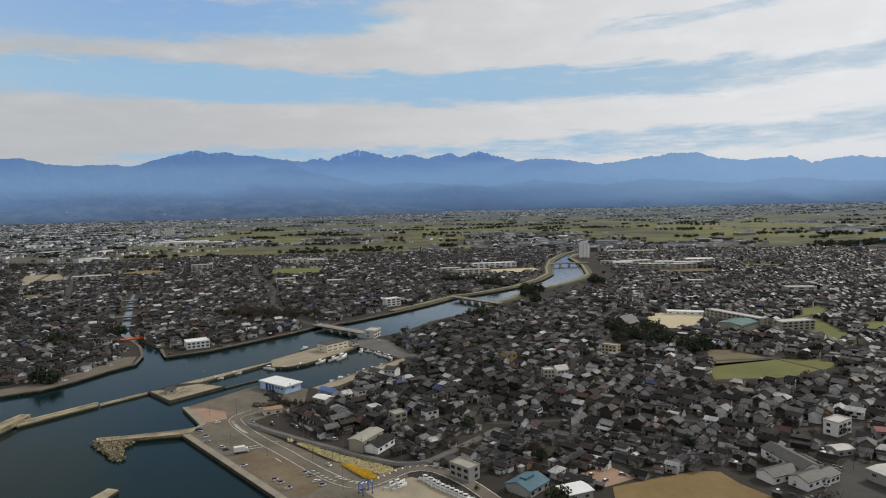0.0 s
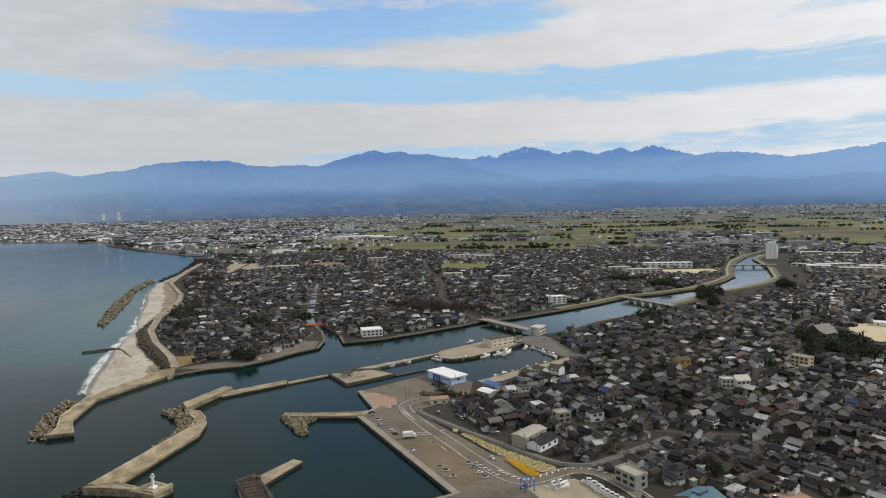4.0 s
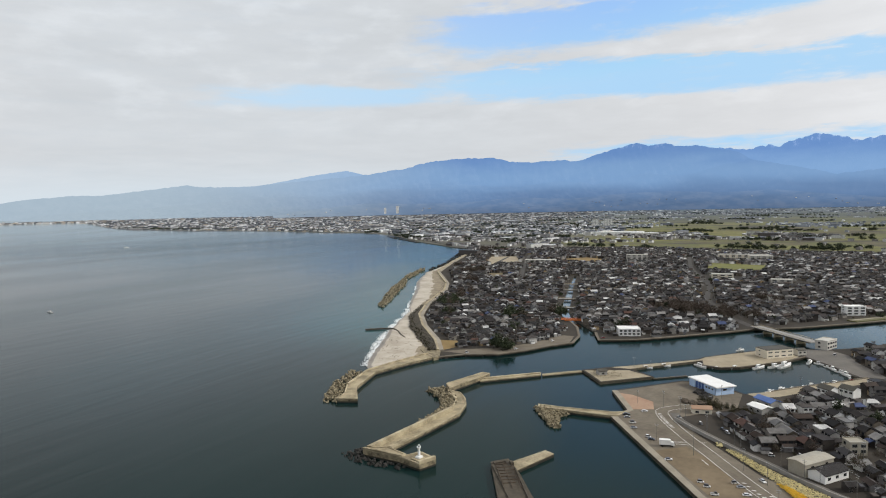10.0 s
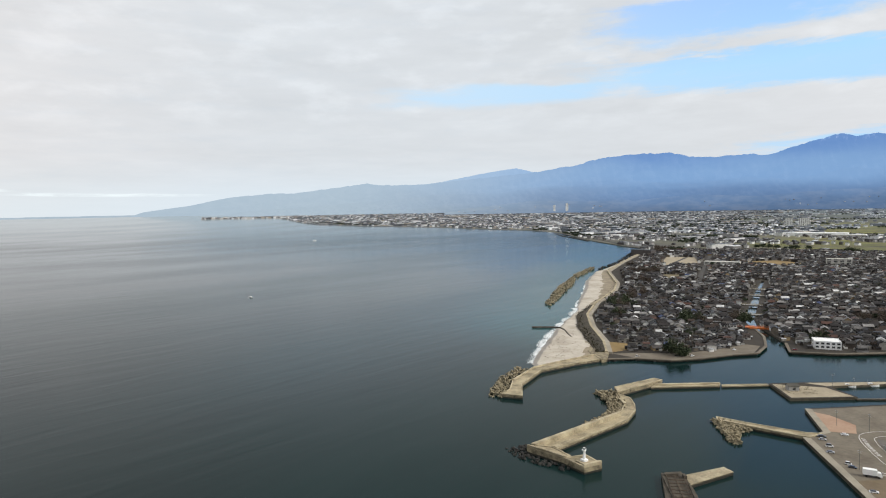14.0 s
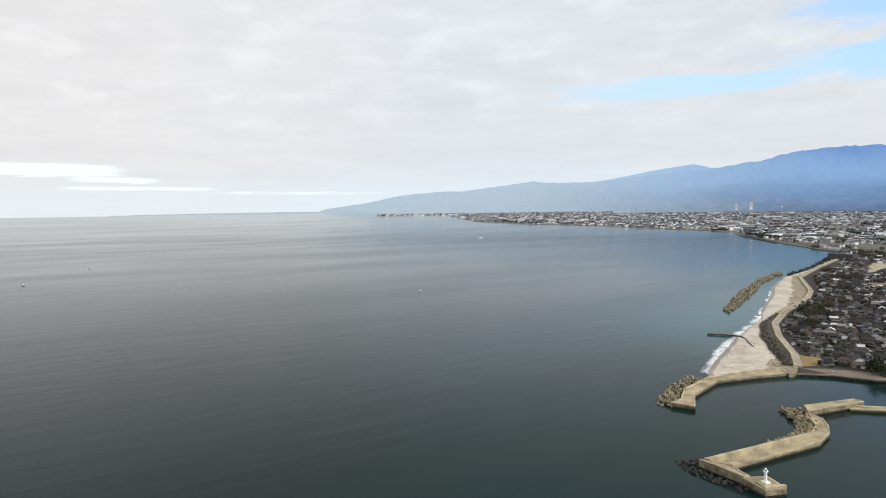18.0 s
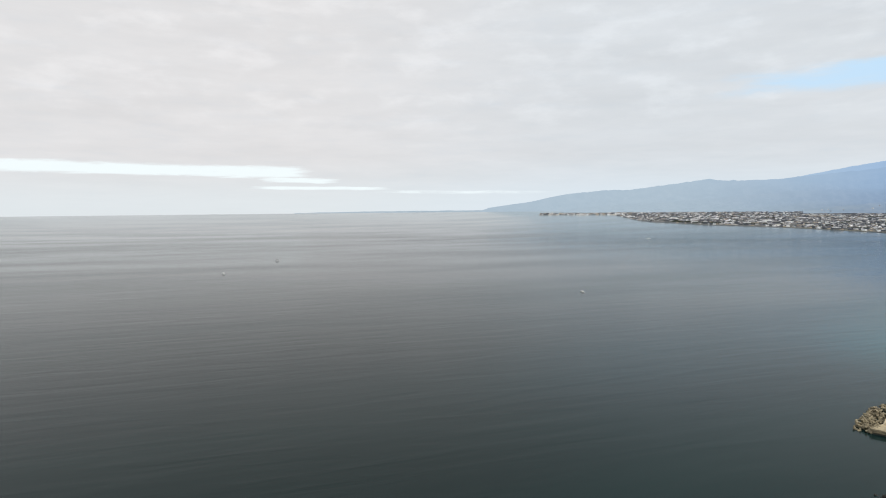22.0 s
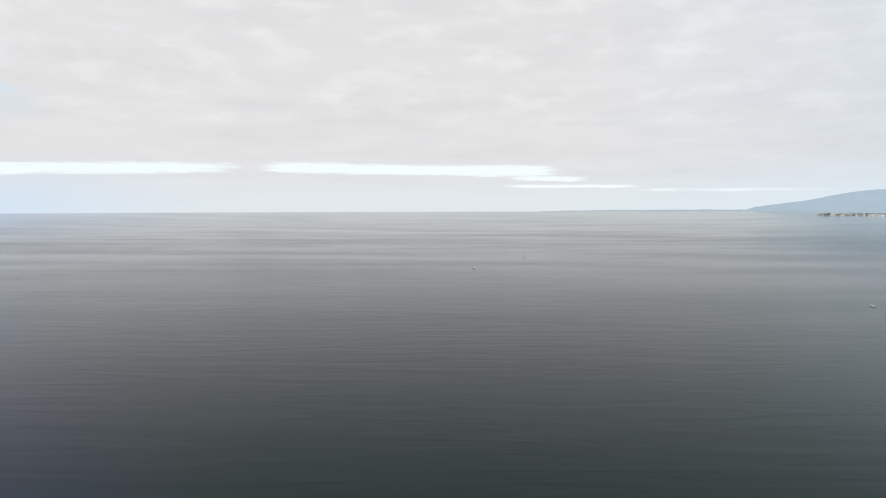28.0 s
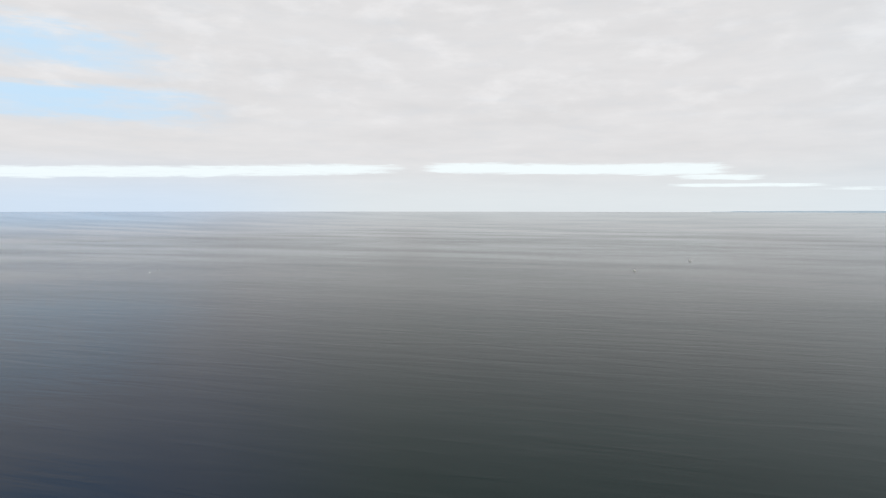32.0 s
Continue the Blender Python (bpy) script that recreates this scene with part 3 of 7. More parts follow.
def smooth_line(pts, step):
    """A rounded line through the given points, at even steps."""
    out = []
    n = len(pts)
    for i in range(n - 1):
        p0, p1, p2, p3 = (Vector(pts[max(0, min(n - 1, i + k))]) for k in (-1, 0, 1, 2))
        cnt = max(1, int((p2 - p1).length / step))
        for j in range(cnt):
            t = j / cnt
            out.append(0.5 * ((2 * p1) + (p2 - p0) * t + (2 * p0 - 5 * p1 + 4 * p2 - p3) * t * t + (3 * p1 - p0 - 3 * p2 + p3) * t ** 3))
    out.append(Vector(pts[-1]))
    return out


def sides(line):
    res = []
    for i, p in enumerate(line):
        a, b = line[max(0, i - 1)], line[min(len(line) - 1, i + 1)]
        d = (b - a).normalized()
        res.append((p, Vector((-d.y, d.x))))
    return res


def ribbon(name, pts, width, z, mat, parent=None, label="", step=6.0, shift=0.0, thick=0.0, raw=False):
    """A band along a line: roads, edge lines, walls (thick > 0 gives it height)."""
    line = [Vector(p) for p in pts] if raw else smooth_line(pts, step)
    v, f = [], []
    for p, s in sides(line):
        a, b = p + s * (shift - width / 2), p + s * (shift + width / 2)
        v += [(a.x, a.y, z), (b.x, b.y, z)]
        if thick:
            v += [(a.x, a.y, z + thick), (b.x, b.y, z + thick)]
    k = 4 if thick else 2
    for i in range(len(line) - 1):
        o, q = i * k, (i + 1) * k
        if thick:
            f += [(o + 2, q + 2, q + 3, o + 3)[::-1], (o, q, q + 2, o + 2)[::-1], (q + 1, o + 1, o + 3, q + 3)[::-1]]
        else:
            f.append((o, q, q + 1, o + 1)[::-1])
    if thick:
        e = len(v) - 4
        f += [(0, 1, 3, 2), (e + 1, e, e + 2, e + 3)]
    return mesh_object(name, v, f, mat, parent=parent, label=label)


def inside(x, y, poly):
    hit = False
    j = len(poly) - 1
    for i in range(len(poly)):
        xi, yi = poly[i]
        xj, yj = poly[j]
        if (yi > y) != (yj > y) and x < (xj - xi) * (y - yi) / (yj - yi) + xi:
            hit = not hit
        j = i
    return hit


def near_line(x, y, pts, r):
    for (ax, ay), (bx, by) in zip(pts, pts[1:]):
        dx, dy = bx - ax, by - ay
        t = max(0.0, min(1.0, ((x - ax) * dx + (y - ay) * dy) / (dx * dx + dy * dy)))
        if math.hypot(x - ax - t * dx, y - ay - t * dy) < r:
            return True
    return False


# ---------------------------------------------------------------- sea and land
LAND_Z = 1.6
SEA_COAST = [(-1640, 1887), (-1415, 1701), (-1208, 1557), (-1086, 1474), (-1010, 1440), (-904, 1289), (-787, 1061), (-691, 889), (-575, 760),
             (-530, 695), (-475, 589), (-431, 521), (-386, 472), (-335, 425.5), (-310, 397)]
NORTH_BANK = [(-300, 381), (-287, 400), (-266, 414), (-255, 435), (-246, 463), (-236, 481), (-243.5, 509), (-262, 544), (-283, 571),
              (-302, 595), (-320, 628), (-361, 718), (-416, 843), (-453, 933), (-449, 935), (-410, 845), (-352, 720), (-311, 628), (-293, 598),
              (-275, 575), (-236, 531), (-221, 503), (-196, 521), (-167, 558.6), (-143, 590), (-126, 617), (-96, 641), (-54, 694), (-19, 743),
              (18, 803), (49, 826), (103, 885), (146, 964), (174, 1037), (190, 1147), (218, 1281), (268, 1429), (318, 1518), (374, 1557)]
SOUTH_BANK = [(391, 1493), (335, 1476), (297, 1419), (268, 1336), (258, 1162), (235, 1015), (207, 951), (167, 891), (119, 835), (84, 765),
              (55, 723), (17, 667), (-16.5, 628), (-36, 590), (-50, 571), (-65.7, 556)]
HARBOUR = [(-84, 551), (-104, 532), (-120, 507), (-133, 486), (-134, 478), (-153, 453.5), (-167, 435.5), (-179, 421.5), (-191, 405), (-168, 382.3), (-144, 413.5),
           (-163, 424), (-161, 431), (-150.3, 446), (-131.5, 473.5), (-127, 461.4), (-114.7, 460), (-104, 468.6), (-96, 481), (-82, 503), (-73, 524), (-53, 503), (-38, 480), (-32, 482), (-45, 462), (-66, 433),
           (-75, 418), (-87, 404), (-109, 419), (-126, 414), (-154.3, 369), (-132.5, 338), (-135.5, 322.5), (-62, 241), (-98, 208), (-85, 175),
           (-60, 60), (-60, -200), (-434, -2460)]
rim = [polar(a, REACH) for a in range(172, 400, 4)]
OUTLINE = SEA_COAST + NORTH_BANK + SOUTH_BANK + HARBOUR + rim


def build_land():
    from mathutils.geometry import tessellate_polygon
    n = len(OUTLINE)
    tris = tessellate_polygon([[Vector((x, y, 0)) for x, y in OUTLINE]])
    v = [(x, y, LAND_Z) for x, y in OUTLINE] + [(x, y, -2.0) for x, y in OUTLINE]
    faces, idx = [], []
    for a, b, c in tris:
        p, q, r = OUTLINE[a], OUTLINE[b], OUTLINE[c]
        up = (q[0] - p[0]) * (r[1] - p[1]) - (q[1] - p[1]) * (r[0] - p[0]) > 0
        faces.append((a, b, c) if up else (a, c, b))
        idx.append(0)
    wall_end = len(SEA_COAST) + len(NORTH_BANK) + len(SOUTH_BANK) + len(HARBOUR) - 1
    for i in range(wall_end):
        faces.append((i, i + 1, n + i + 1, n + i))
        idx.append(1)
    layer_plan(mesh_object("ground", v, faces, [M["land"], M["wet"]], idx), [p for p in OUTLINE] * 2, "flat town ground of trodden earth and lanes", "ground")
    # the plain beyond, out to the foot of the mountains
    azs = [41 + 1.5 * i for i in range(17)]
    shore = np.interp(azs, [41, 41.7, 43.7, 47.7, 52.7, 59.6, 63.8, 65.2], [2500, 2680, 3024, 3276, 3736, 4360, 5240, 6700])
    ring = [(a, 2500.0) for a in range(-190, 40, 3)] + [(40.9, 2500.0)] + list(zip(azs, shore))
    rows = 16
    flat, uvs, faces = [], [], []
    for a, s in ring:
        for j in range(rows + 1):
            d = s * (23300 / s) ** (j / rows)
            x, y = polar(a, d)
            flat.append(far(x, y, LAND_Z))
            uvs.append((x, y))
    for i in range(len(ring) - 1):
        for j in range(rows):
            o = i * (rows + 1) + j
            faces.append((o, o + 1, o + rows + 2, o + rows + 1)[::-1])
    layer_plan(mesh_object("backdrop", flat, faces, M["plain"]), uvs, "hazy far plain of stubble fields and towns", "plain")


def layer_plan(ob, uvs, label, category):
    """Keeps the true plan position of every corner for the field pattern."""
    layer = ob.data.uv_layers.new(name="plan")
    loops = np.zeros(len(ob.data.loops), dtype=np.int32)
    ob.data.loops.foreach_get("vertex_index", loops)
    layer.data.foreach_set("uv", np.array(uvs, dtype=np.float32)[loops].ravel())
    tagged(ob, label, category, kind="structure")


def build_sea(name, dist, mat, label, category):
    seg = 120
    v, f = [], []
    for d in dist:
        for i in range(seg):
            x, y = polar(i * 360 / seg, max(d, 0.5))
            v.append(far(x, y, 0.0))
    for j in range(len(dist) - 1):
        for i in range(seg):
            a, b = j * seg + i, j * seg + (i + 1) % seg
            f.append((a, a + seg, b + seg, b))
    if dist[0] == 0:
        f.append(tuple(range(seg)))
    tagged(mesh_object(name, v, f, mat, smooth=True), label, category, kind="structure")


build_sea("water", [0, 60, 130, 200, 300, 420, 560, 750, 1000, 1350, 1800, 2500], M["sea"], "calm grey-green sea, harbour basin and river water", "water")
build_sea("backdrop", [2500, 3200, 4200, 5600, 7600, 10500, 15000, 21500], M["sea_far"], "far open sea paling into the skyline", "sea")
build_land()


def patch_ground(name, pts, mat, label, z=0.05, category="field", kind="structure"):
    ob = part(name, prism(pts, LAND_Z - 0.3, LAND_Z + z), mat, None)
    return tagged(ob, label, category, kind=kind)


# ---------------------------------------------------------------- mountains
def ridge(name, prof, dist, mat, label, depth=260.0, rough=1.0, seed=0.0, base_el=-0.6):
    """A range as a relief: crest from a profile of (azimuth, elevation), with spurs and gullies falling towards the plain.
    Gives back the points of its face as (x, y, z, share of the way down)."""
    a0, a1 = prof[0][0], prof[-1][0]
    n = int((a1 - a0) / (0.09 if rough > 1 else 0.14))
    rows = 18
    xs, ys = [p[0] for p in prof], [p[1] for p in prof]
    v, f, face = [], [], []
    for i in range(n + 1):
        a = a0 + (a1 - a0) * i / n
        e = float(np.interp(a, xs, ys))
        jag = noise.fractal(Vector((a * 0.9, seed, 0)), 1.0, 2.1, 5)
        fade = min(1.0, max(0.0, (e + 0.3) / (1.2 if rough > 1.2 else 3.6)))
        teeth = noise.fractal(Vector((a * 3.1, seed, 5)), 1.0, 2.1, 4)
        crest = e + (jag * 0.08 + teeth * 0.05) * rough * fade
        for j in range(rows + 1):
            s = j / rows
            # spurs that bend as they run down, broader towards the foot
            bend = a + 1.4 * noise.noise(Vector((s * 2.2, a * 0.15, seed)))
            spur = 1 - abs(noise.noise(Vector((bend * (1.5 - 0.7 * s), s * 0.7, seed + 3)))) * 2.4
            rel = noise.fractal(Vector((a * 0.8, s * 2.6 + seed, 3.0)), 1.0, 2.1, 4)
            swell = math.sin(math.pi * min(1.0, s * 1.05)) ** 0.7
            el_ = crest + (base_el - crest) * s ** 0.9 + rel * 0.16 * math.sin(math.pi * s) * fade
            d = dist - depth * s - (spur * 30 + rel * 18) * swell * fade
            x, y = polar(a, d)
            v.append((x, y, EYE_H + d * math.tan(radians(el_))))
            face.append((*v[-1], s))
    for i in range(n):
        for j in range(rows):
            o = i * (rows + 1) + j
            f.append((o, o + 1, o + rows + 2, o + rows + 1)[::-1])
    tagged(mesh_object(name, v, f, mat, smooth=True), label, "mountains", kind="structure")
    return face


HIGH = [(-60, 2.2), (-50, 2.9), (-44, 2.3), (-38, 2.9), (-34.3, 2.76), (-32.3, 3.05), (-31.2, 2.94), (-29.7, 2.65), (-28.2, 3.25), (-27, 3.18), (-24.6, 3.13),
        (-22.7, 3.41), (-21.2, 3.9), (-19.5, 3.94), (-17.7, 3.74), (-15.9, 3.49), (-13.3, 3.26), (-11.2, 3.68), (-8.3, 3.93), (-6.6, 3.74),
        (-4.9, 4.23), (-3.24, 4.72), (-1.64, 4.27), (-0.66, 4.64), (1.1, 4.19), (3.07, 4.58), (4.56, 4.31), (5.8, 4.72), (7.34, 5.04), (9.2, 4.52),
        (9.95, 4.15), (10.66, 4.44), (11.9, 4.07), (14.2, 4.3), (17, 4.2), (22, 3.8), (26, 3.5), (30, 3.3)]
FRONT = [(10.5, 2.6), (13, 4.0), (15.8, 4.62), (17.4, 4.62), (18.3, 4.94), (19.65, 4.8), (20.74, 5.02), (21.4, 4.88), (23.75, 4.27), (25.4, 3.72), (26.8, 3.88),
         (29.3, 3.72), (31.2, 3.84), (32.85, 4.25), (35.5, 4.22), (38.3, 4.04), (40.6, 3.44), (43, 3.1), (44.5, 2.9), (47, 2.7), (50, 2.45), (53.6, 2.1), (57.5, 2.04),
         (58.7, 2.25), (61.4, 1.89), (65.1, 1.45), (67, 1.47), (70.5, 1.14), (73.4, 0.54), (77, 0.05), (78, -0.3)]
SNOW_DOME = [(43, 2.6), (44.5, 3.05), (45.6, 3.33), (47, 3.18), (49.1, 2.86), (52, 2.3), (54, 1.9)]
MID = [(-60, 1.2), (-48, 1.0), (-40, 1.5), (-33, 1.1), (-28, 1.6), (-24, 1.3), (-18, 1.9), (-14, 1.5), (-8, 2.1), (-4, 1.6), (3, 2.2), (6, 1.9), (9, 2.7), (12, 3.3), (14, 2.9), (17, 2.2), (20, 2.5), (24, 1.7), (27, 2.1),
       (31, 1.6), (36, 2.0), (39, 1.5), (43, 1.8), (47, 1.2), (52, 1.2), (58, 0.7), (64, 0.3), (69, 0.0), (71, -0.3)]
LOW = [(0, -0.3), (4, 0.2), (7, 0.5), (10, 0.85), (14, 0.75), (18, 0.95), (22, 0.85), (26, 0.5), (31, 0.75), (35, 0.4), (40, 0.35), (44, 0.5), (48, 0.1), (52, -0.3)]
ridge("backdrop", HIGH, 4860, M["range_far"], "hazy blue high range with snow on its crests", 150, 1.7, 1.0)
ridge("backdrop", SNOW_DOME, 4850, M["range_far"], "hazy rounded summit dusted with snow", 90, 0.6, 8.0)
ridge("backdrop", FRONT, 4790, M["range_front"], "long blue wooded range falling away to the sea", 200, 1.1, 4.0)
ridge("backdrop", MID, 4640, M["range_mid"], "blue wooded foothills with painted haze", 160, 1.3, 12.0)
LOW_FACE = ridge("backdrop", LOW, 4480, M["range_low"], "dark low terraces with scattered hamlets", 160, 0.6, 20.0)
# a low spit of coast on the skyline beyond the bay
v, f = [], []
for i in range(61):
    a = 64 + i * 0.5
    e = -0.17 + 0.05 * noise.noise(Vector((a * 0.8, 0, 0))) - (0.0 if a < 86 else (a - 86) * 0.012)
    x, y = polar(a, 4850)
    v += [(x, y, EYE_H + 4850 * math.tan(radians(e))), (x, y, EYE_H - 4850 * math.tan(radians(0.8)))]
tagged(mesh_object("backdrop", v, [(2 * i, 2 * i + 1, 2 * i + 3, 2 * i + 2) for i in range(60)], M["range_low"]),
       "thin dark line of distant coast", "coast", kind="structure")

# ---------------------------------------------------------------- beach
WATERLINE = [(-318, 330), (-330, 337), (-361, 379), (-394, 427), (-423, 475), (-462, 539), (-510, 600), (-573, 686), (-646, 778), (-715, 888), (-770, 1010), (-880, 1215), (-1018, 1450)]
DUNE_FOOT = [(-306, 352), (-311, 384), (-335, 423), (-384, 470), (-430, 519), (-473, 588), (-528, 694), (-573, 759), (-689, 888), (-785, 1060), (-845, 1170), (-902, 1288), (-1009, 1440)]


def resample(pts, n):
    seg = [0.0]
    for a, b in zip(pts, pts[1:]):
        seg.append(seg[-1] + math.dist(a, b))
    ts = np.linspace(0, seg[-1], n)
    return list(zip(np.interp(ts, seg, [p[0] for p in pts]), np.interp(ts, seg, [p[1] for p in pts])))


def build_beach():
    n, m = 230, 18
    lo, hi = resample(WATERLINE, n), resample(DUNE_FOOT, n)
    v, f, idx = [], [], []
    for (ax, ay), (bx, by) in zip(lo, hi):
        wob = 4.0 * noise.noise(Vector((ax * 0.03, ay * 0.03, 0))) + 1.5 * noise.noise(Vector((ax * 0.13, ay * 0.13, 2)))
        for j in range(-2, m + 1):
            t = j / m
            x, y = ax + (bx - ax) * t, ay + (by - ay) * t
            z = 2.3 * max(0.0, t) ** 0.6
            z += 0.4 * noise.noise(Vector((x * 0.08, y * 0.08, 1))) * min(1.0, max(0.0, t) * 4)
            v.append((x + wob * (1 - t), y, z if j > -1 else 0.48 * j))
    k = m + 3
    for i in range(n - 1):
        along = i / n
        for j in range(k - 1):
            o = i * k + j
            f.append((o, o + 1, o + k + 1, o + k)[::-1])
            t = (j - 2) / m + 0.16 * noise.noise(Vector((v[o][0] * 0.045, v[o][1] * 0.045, 7)))
            upper = 0.80 if along < 0.11 else (0.66 if along < 0.3 else 0.52)
            idx.append(1 if j < 4 else (2 if t > upper else 0))
    ob = mesh_object("beach", v, f, [M["sand"], M["wet_sand"], M["upper_sand"]], idx, smooth=True)
    tagged(ob, "pale sandy beach with a wet edge and trodden upper sand", "beach", kind="structure")


build_beach()


def foam_material():
    mat, n, b = material("surf_foam")
    uvn = n.node("ShaderNodeUVMap")
    uvn.uv_map = "surf"
    pos = n.node("ShaderNodeNewGeometry").outputs["Position"]
    across, along, _ = n.split(uvn.outputs[0])
    b.inputs["Base Color"].default_value = (0.82, 0.85, 0.85, 1)
    b.inputs["Roughness"].default_value = 0.9
    body = n.ramp(n.m("ABSOLUTE", n.sub(across, 0.35)), 0.05, 0.6, 0.55, -0.75)
    gusts = n.ramp(n.noise(pos, 0.03, 2, 0.5), 0.34, 0.62, -0.35, 0.15)
    n.put(b.inputs["Alpha"], n.ramp(n.add(n.add(body, gusts), n.mul(n.sub(n.noise(pos, 0.45, 6, 0.8), 0.5), 2.4)), 0.0, 1.0, 0.0, 0.85))
    return mat


M["foam"] = foam_material()
shore_line = smooth_line(WATERLINE, 5)


def surf(i0, i1, shift, width, z):
    """A band of broken water beside the sand, wavering in and out."""
    v, f, uv = [], [], []
    for i, (p, s) in enumerate(sides(shore_line)[i0:i1]):
        a = shift + 2.2 * noise.noise(Vector((i * 0.23, shift, 0)))
        for k in range(3):
            q = p + s * (a + width * (k / 2 - 0.5))
            v.append((q.x, q.y, z))
            uv.append((k / 2, i / 10))
    for i in range(len(v) // 3 - 1):
        for k in range(2):
            o = i * 3 + k
            f.append((o, o + 1, o + 4, o + 3))
    ob = mesh_object("surf", v, f, M["foam"])
    layer = ob.data.uv_layers.new(name="surf")
    loops = np.zeros(len(ob.data.loops), dtype=np.int32)
    ob.data.loops.foreach_get("vertex_index", loops)
    layer.data.foreach_set("uv", np.array(uv, dtype=np.float32)[loops].ravel())
    tagged(ob, "broken white surf along the sand", "surf", kind="structure")


surf(2, 30, 3.5, 15.0, 0.16)
surf(30, 54, 4.0, 18.0, 0.17)
surf(2, 54, 0.8, 5.0, 0.22)
surf(54, 66, 2.0, 8.0, 0.16)
surf(76, 96, 1.0, 6.0, 0.16)

# ---------------------------------------------------------------- harbour works
def kerb(pts, wd, z0, z1):
    """A raised rim of even width just inside an outline."""
    area = sum(a[0] * b[1] - b[0] * a[1] for a, b in zip(pts, pts[1:] + pts[:1]))
    pts = [Vector(p) for p in (pts if area > 0 else pts[::-1])]
    n = len(pts)
    inner = []
    for i in range(n):
        a, b = (pts[i] - pts[i - 1]).normalized(), (pts[(i + 1) % n] - pts[i]).normalized()
        na, nb = Vector((-a.y, a.x)), Vector((-b.y, b.x))
        m = (na + nb)
        inner.append(pts[i] + m * (wd / max(0.6, 1 + na.dot(nb))))
    bm = bmesh.new()
    ring = [[bm.verts.new((p.x, p.y, z)) for p in line] for line, z in ((pts, z0), (pts, z1), (inner, z1), (inner, z0))]
    for a, b in zip(ring, ring[1:]):
        for i in range(n):
            bm.faces.new((a[i], a[(i + 1) % n], b[(i + 1) % n], b[i]))
    return bm


def sea_wall(name, outline, top, label, category="breakwater", upstands=(), deck=None, stand=None):
    """A concrete mole: a dark wet foot, a pale deck, and walls that stand up from it."""
    e = thing(name, pose(0, 0, 0), label, category)
    part("foot", prism(outline, -2.5, min(0.9, top - 0.5)), M["algae"], e, "black weed-covered foot")
    part("face", prism(outline, min(0.9, top - 0.5), top - 0.3), M["face"] if deck is None else M["wet"], e, "streaked stained concrete sides")
    part("deck", prism(outline, top - 0.3, top), M["deck"] if deck is None else deck, e)
    if deck is None:
        part("kerb", kerb(outline, 0.75, top - 0.05, top + 0.28), M["concrete"], e, "pale worn kerb round the deck")
    for pts, z in upstands:
        part("parapet", prism(pts, top, z), stand or M["concrete"], e)
    return e


sea_wall("breakwater", [(-271, 268.6), (-290, 287), (-306, 321.5), (-303.6, 352), (-299, 378), (-311, 385), (-314, 351), (-314.5, 322), (-300, 288), (-287, 273), (-282, 261.5)],
         2.4, "curved pale concrete breakwater with a square end", upstands=[([(-311, 385), (-314, 351), (-314.5, 322), (-300, 288), (-298.9, 288.4), (-313.3, 322.2), (-312.8, 351), (-309.8, 384.5)], 3.2)])
sea_wall("breakwater", [(-245, 321.5), (-241, 357), (-235, 357), (-237, 314)], 3.4, "high straight block of pale breakwater concrete")
sea_wall("breakwater", [(-236, 352), (-211, 383.5), (-208, 378), (-233.6, 343)], 1.5, "low stepped length of concrete breakwater",
         upstands=[([(-235.5, 351), (-211.3, 382.8), (-210.0, 381.5), (-234.6, 349)], 2.2)])
sea_wall("training_wall", [(-209.5, 382), (-192, 405), (-189.5, 402.5), (-207.5, 379)], 1.0, "low narrow concrete wall awash between breakwater and islet", "sea wall")
sea_wall("breakwater", [(-237, 315), (-228, 314), (-219, 306), (-212, 297), (-204.5, 279.5), (-201, 219), (-210, 213), (-211.5, 250), (-213, 283), (-222, 300), (-230, 306), (-243, 319)],
         2.0, "long pale concrete breakwater with a raised outer parapet",
         upstands=[([(-210, 213), (-211.5, 250), (-213, 283), (-211.2, 283), (-209.6, 250), (-208, 214)], 4.2), ([(-222, 300), (-230, 306), (-229, 307), (-221, 301)], 3.0),
                   ([(-204.6, 222), (-204.9, 236), (-202.6, 236), (-202.0, 222)], 2.5)])
sea_wall("breakwater", [(-210, 210.5), (-189, 213.2), (-189, 217), (-201.3, 219), (-209, 214)], 3.4, "short arm of breakwater with stained sides",
         upstands=[([(-210, 210.5), (-189, 213.2), (-189, 214.2), (-209.6, 211.6)], 4.2)])
sea_wall("mole_head", [(-190, 213), (-177, 211.8), (-175, 221), (-186, 223.5)], 3.2, "square concrete mole head carrying a small lighthouse", "breakwater",
         upstands=[([(-178.3, 212.2), (-177, 211.8), (-175, 221), (-176.3, 221)], 4.4), ([(-183.5, 213.5), (-179, 213.2), (-178.6, 217.6), (-183, 218)], 4.0)])
sea_wall("training_wall", [(-145, 412.5), (-129, 431), (-127.6, 430), (-143.5, 411.5)], 0.9, "low dark wall reaching out from the islet", "sea wall", deck=M["wet"])
sea_wall("jetty", [(-178, 319.5), (-162, 322.5), (-137, 329.5), (-131, 334), (-133, 324), (-137, 322.3), (-160, 317.8), (-175, 315)], 2.0, "narrow concrete jetty with a rough armoured tip", "jetty")
sea_wall("jetty", [(-141.5, 260.6), (-136.3, 259), (-140.7, 233.6), (-147.5, 240)], 1.7, "short pale concrete jetty arm", "jetty", deck=M["concrete"])
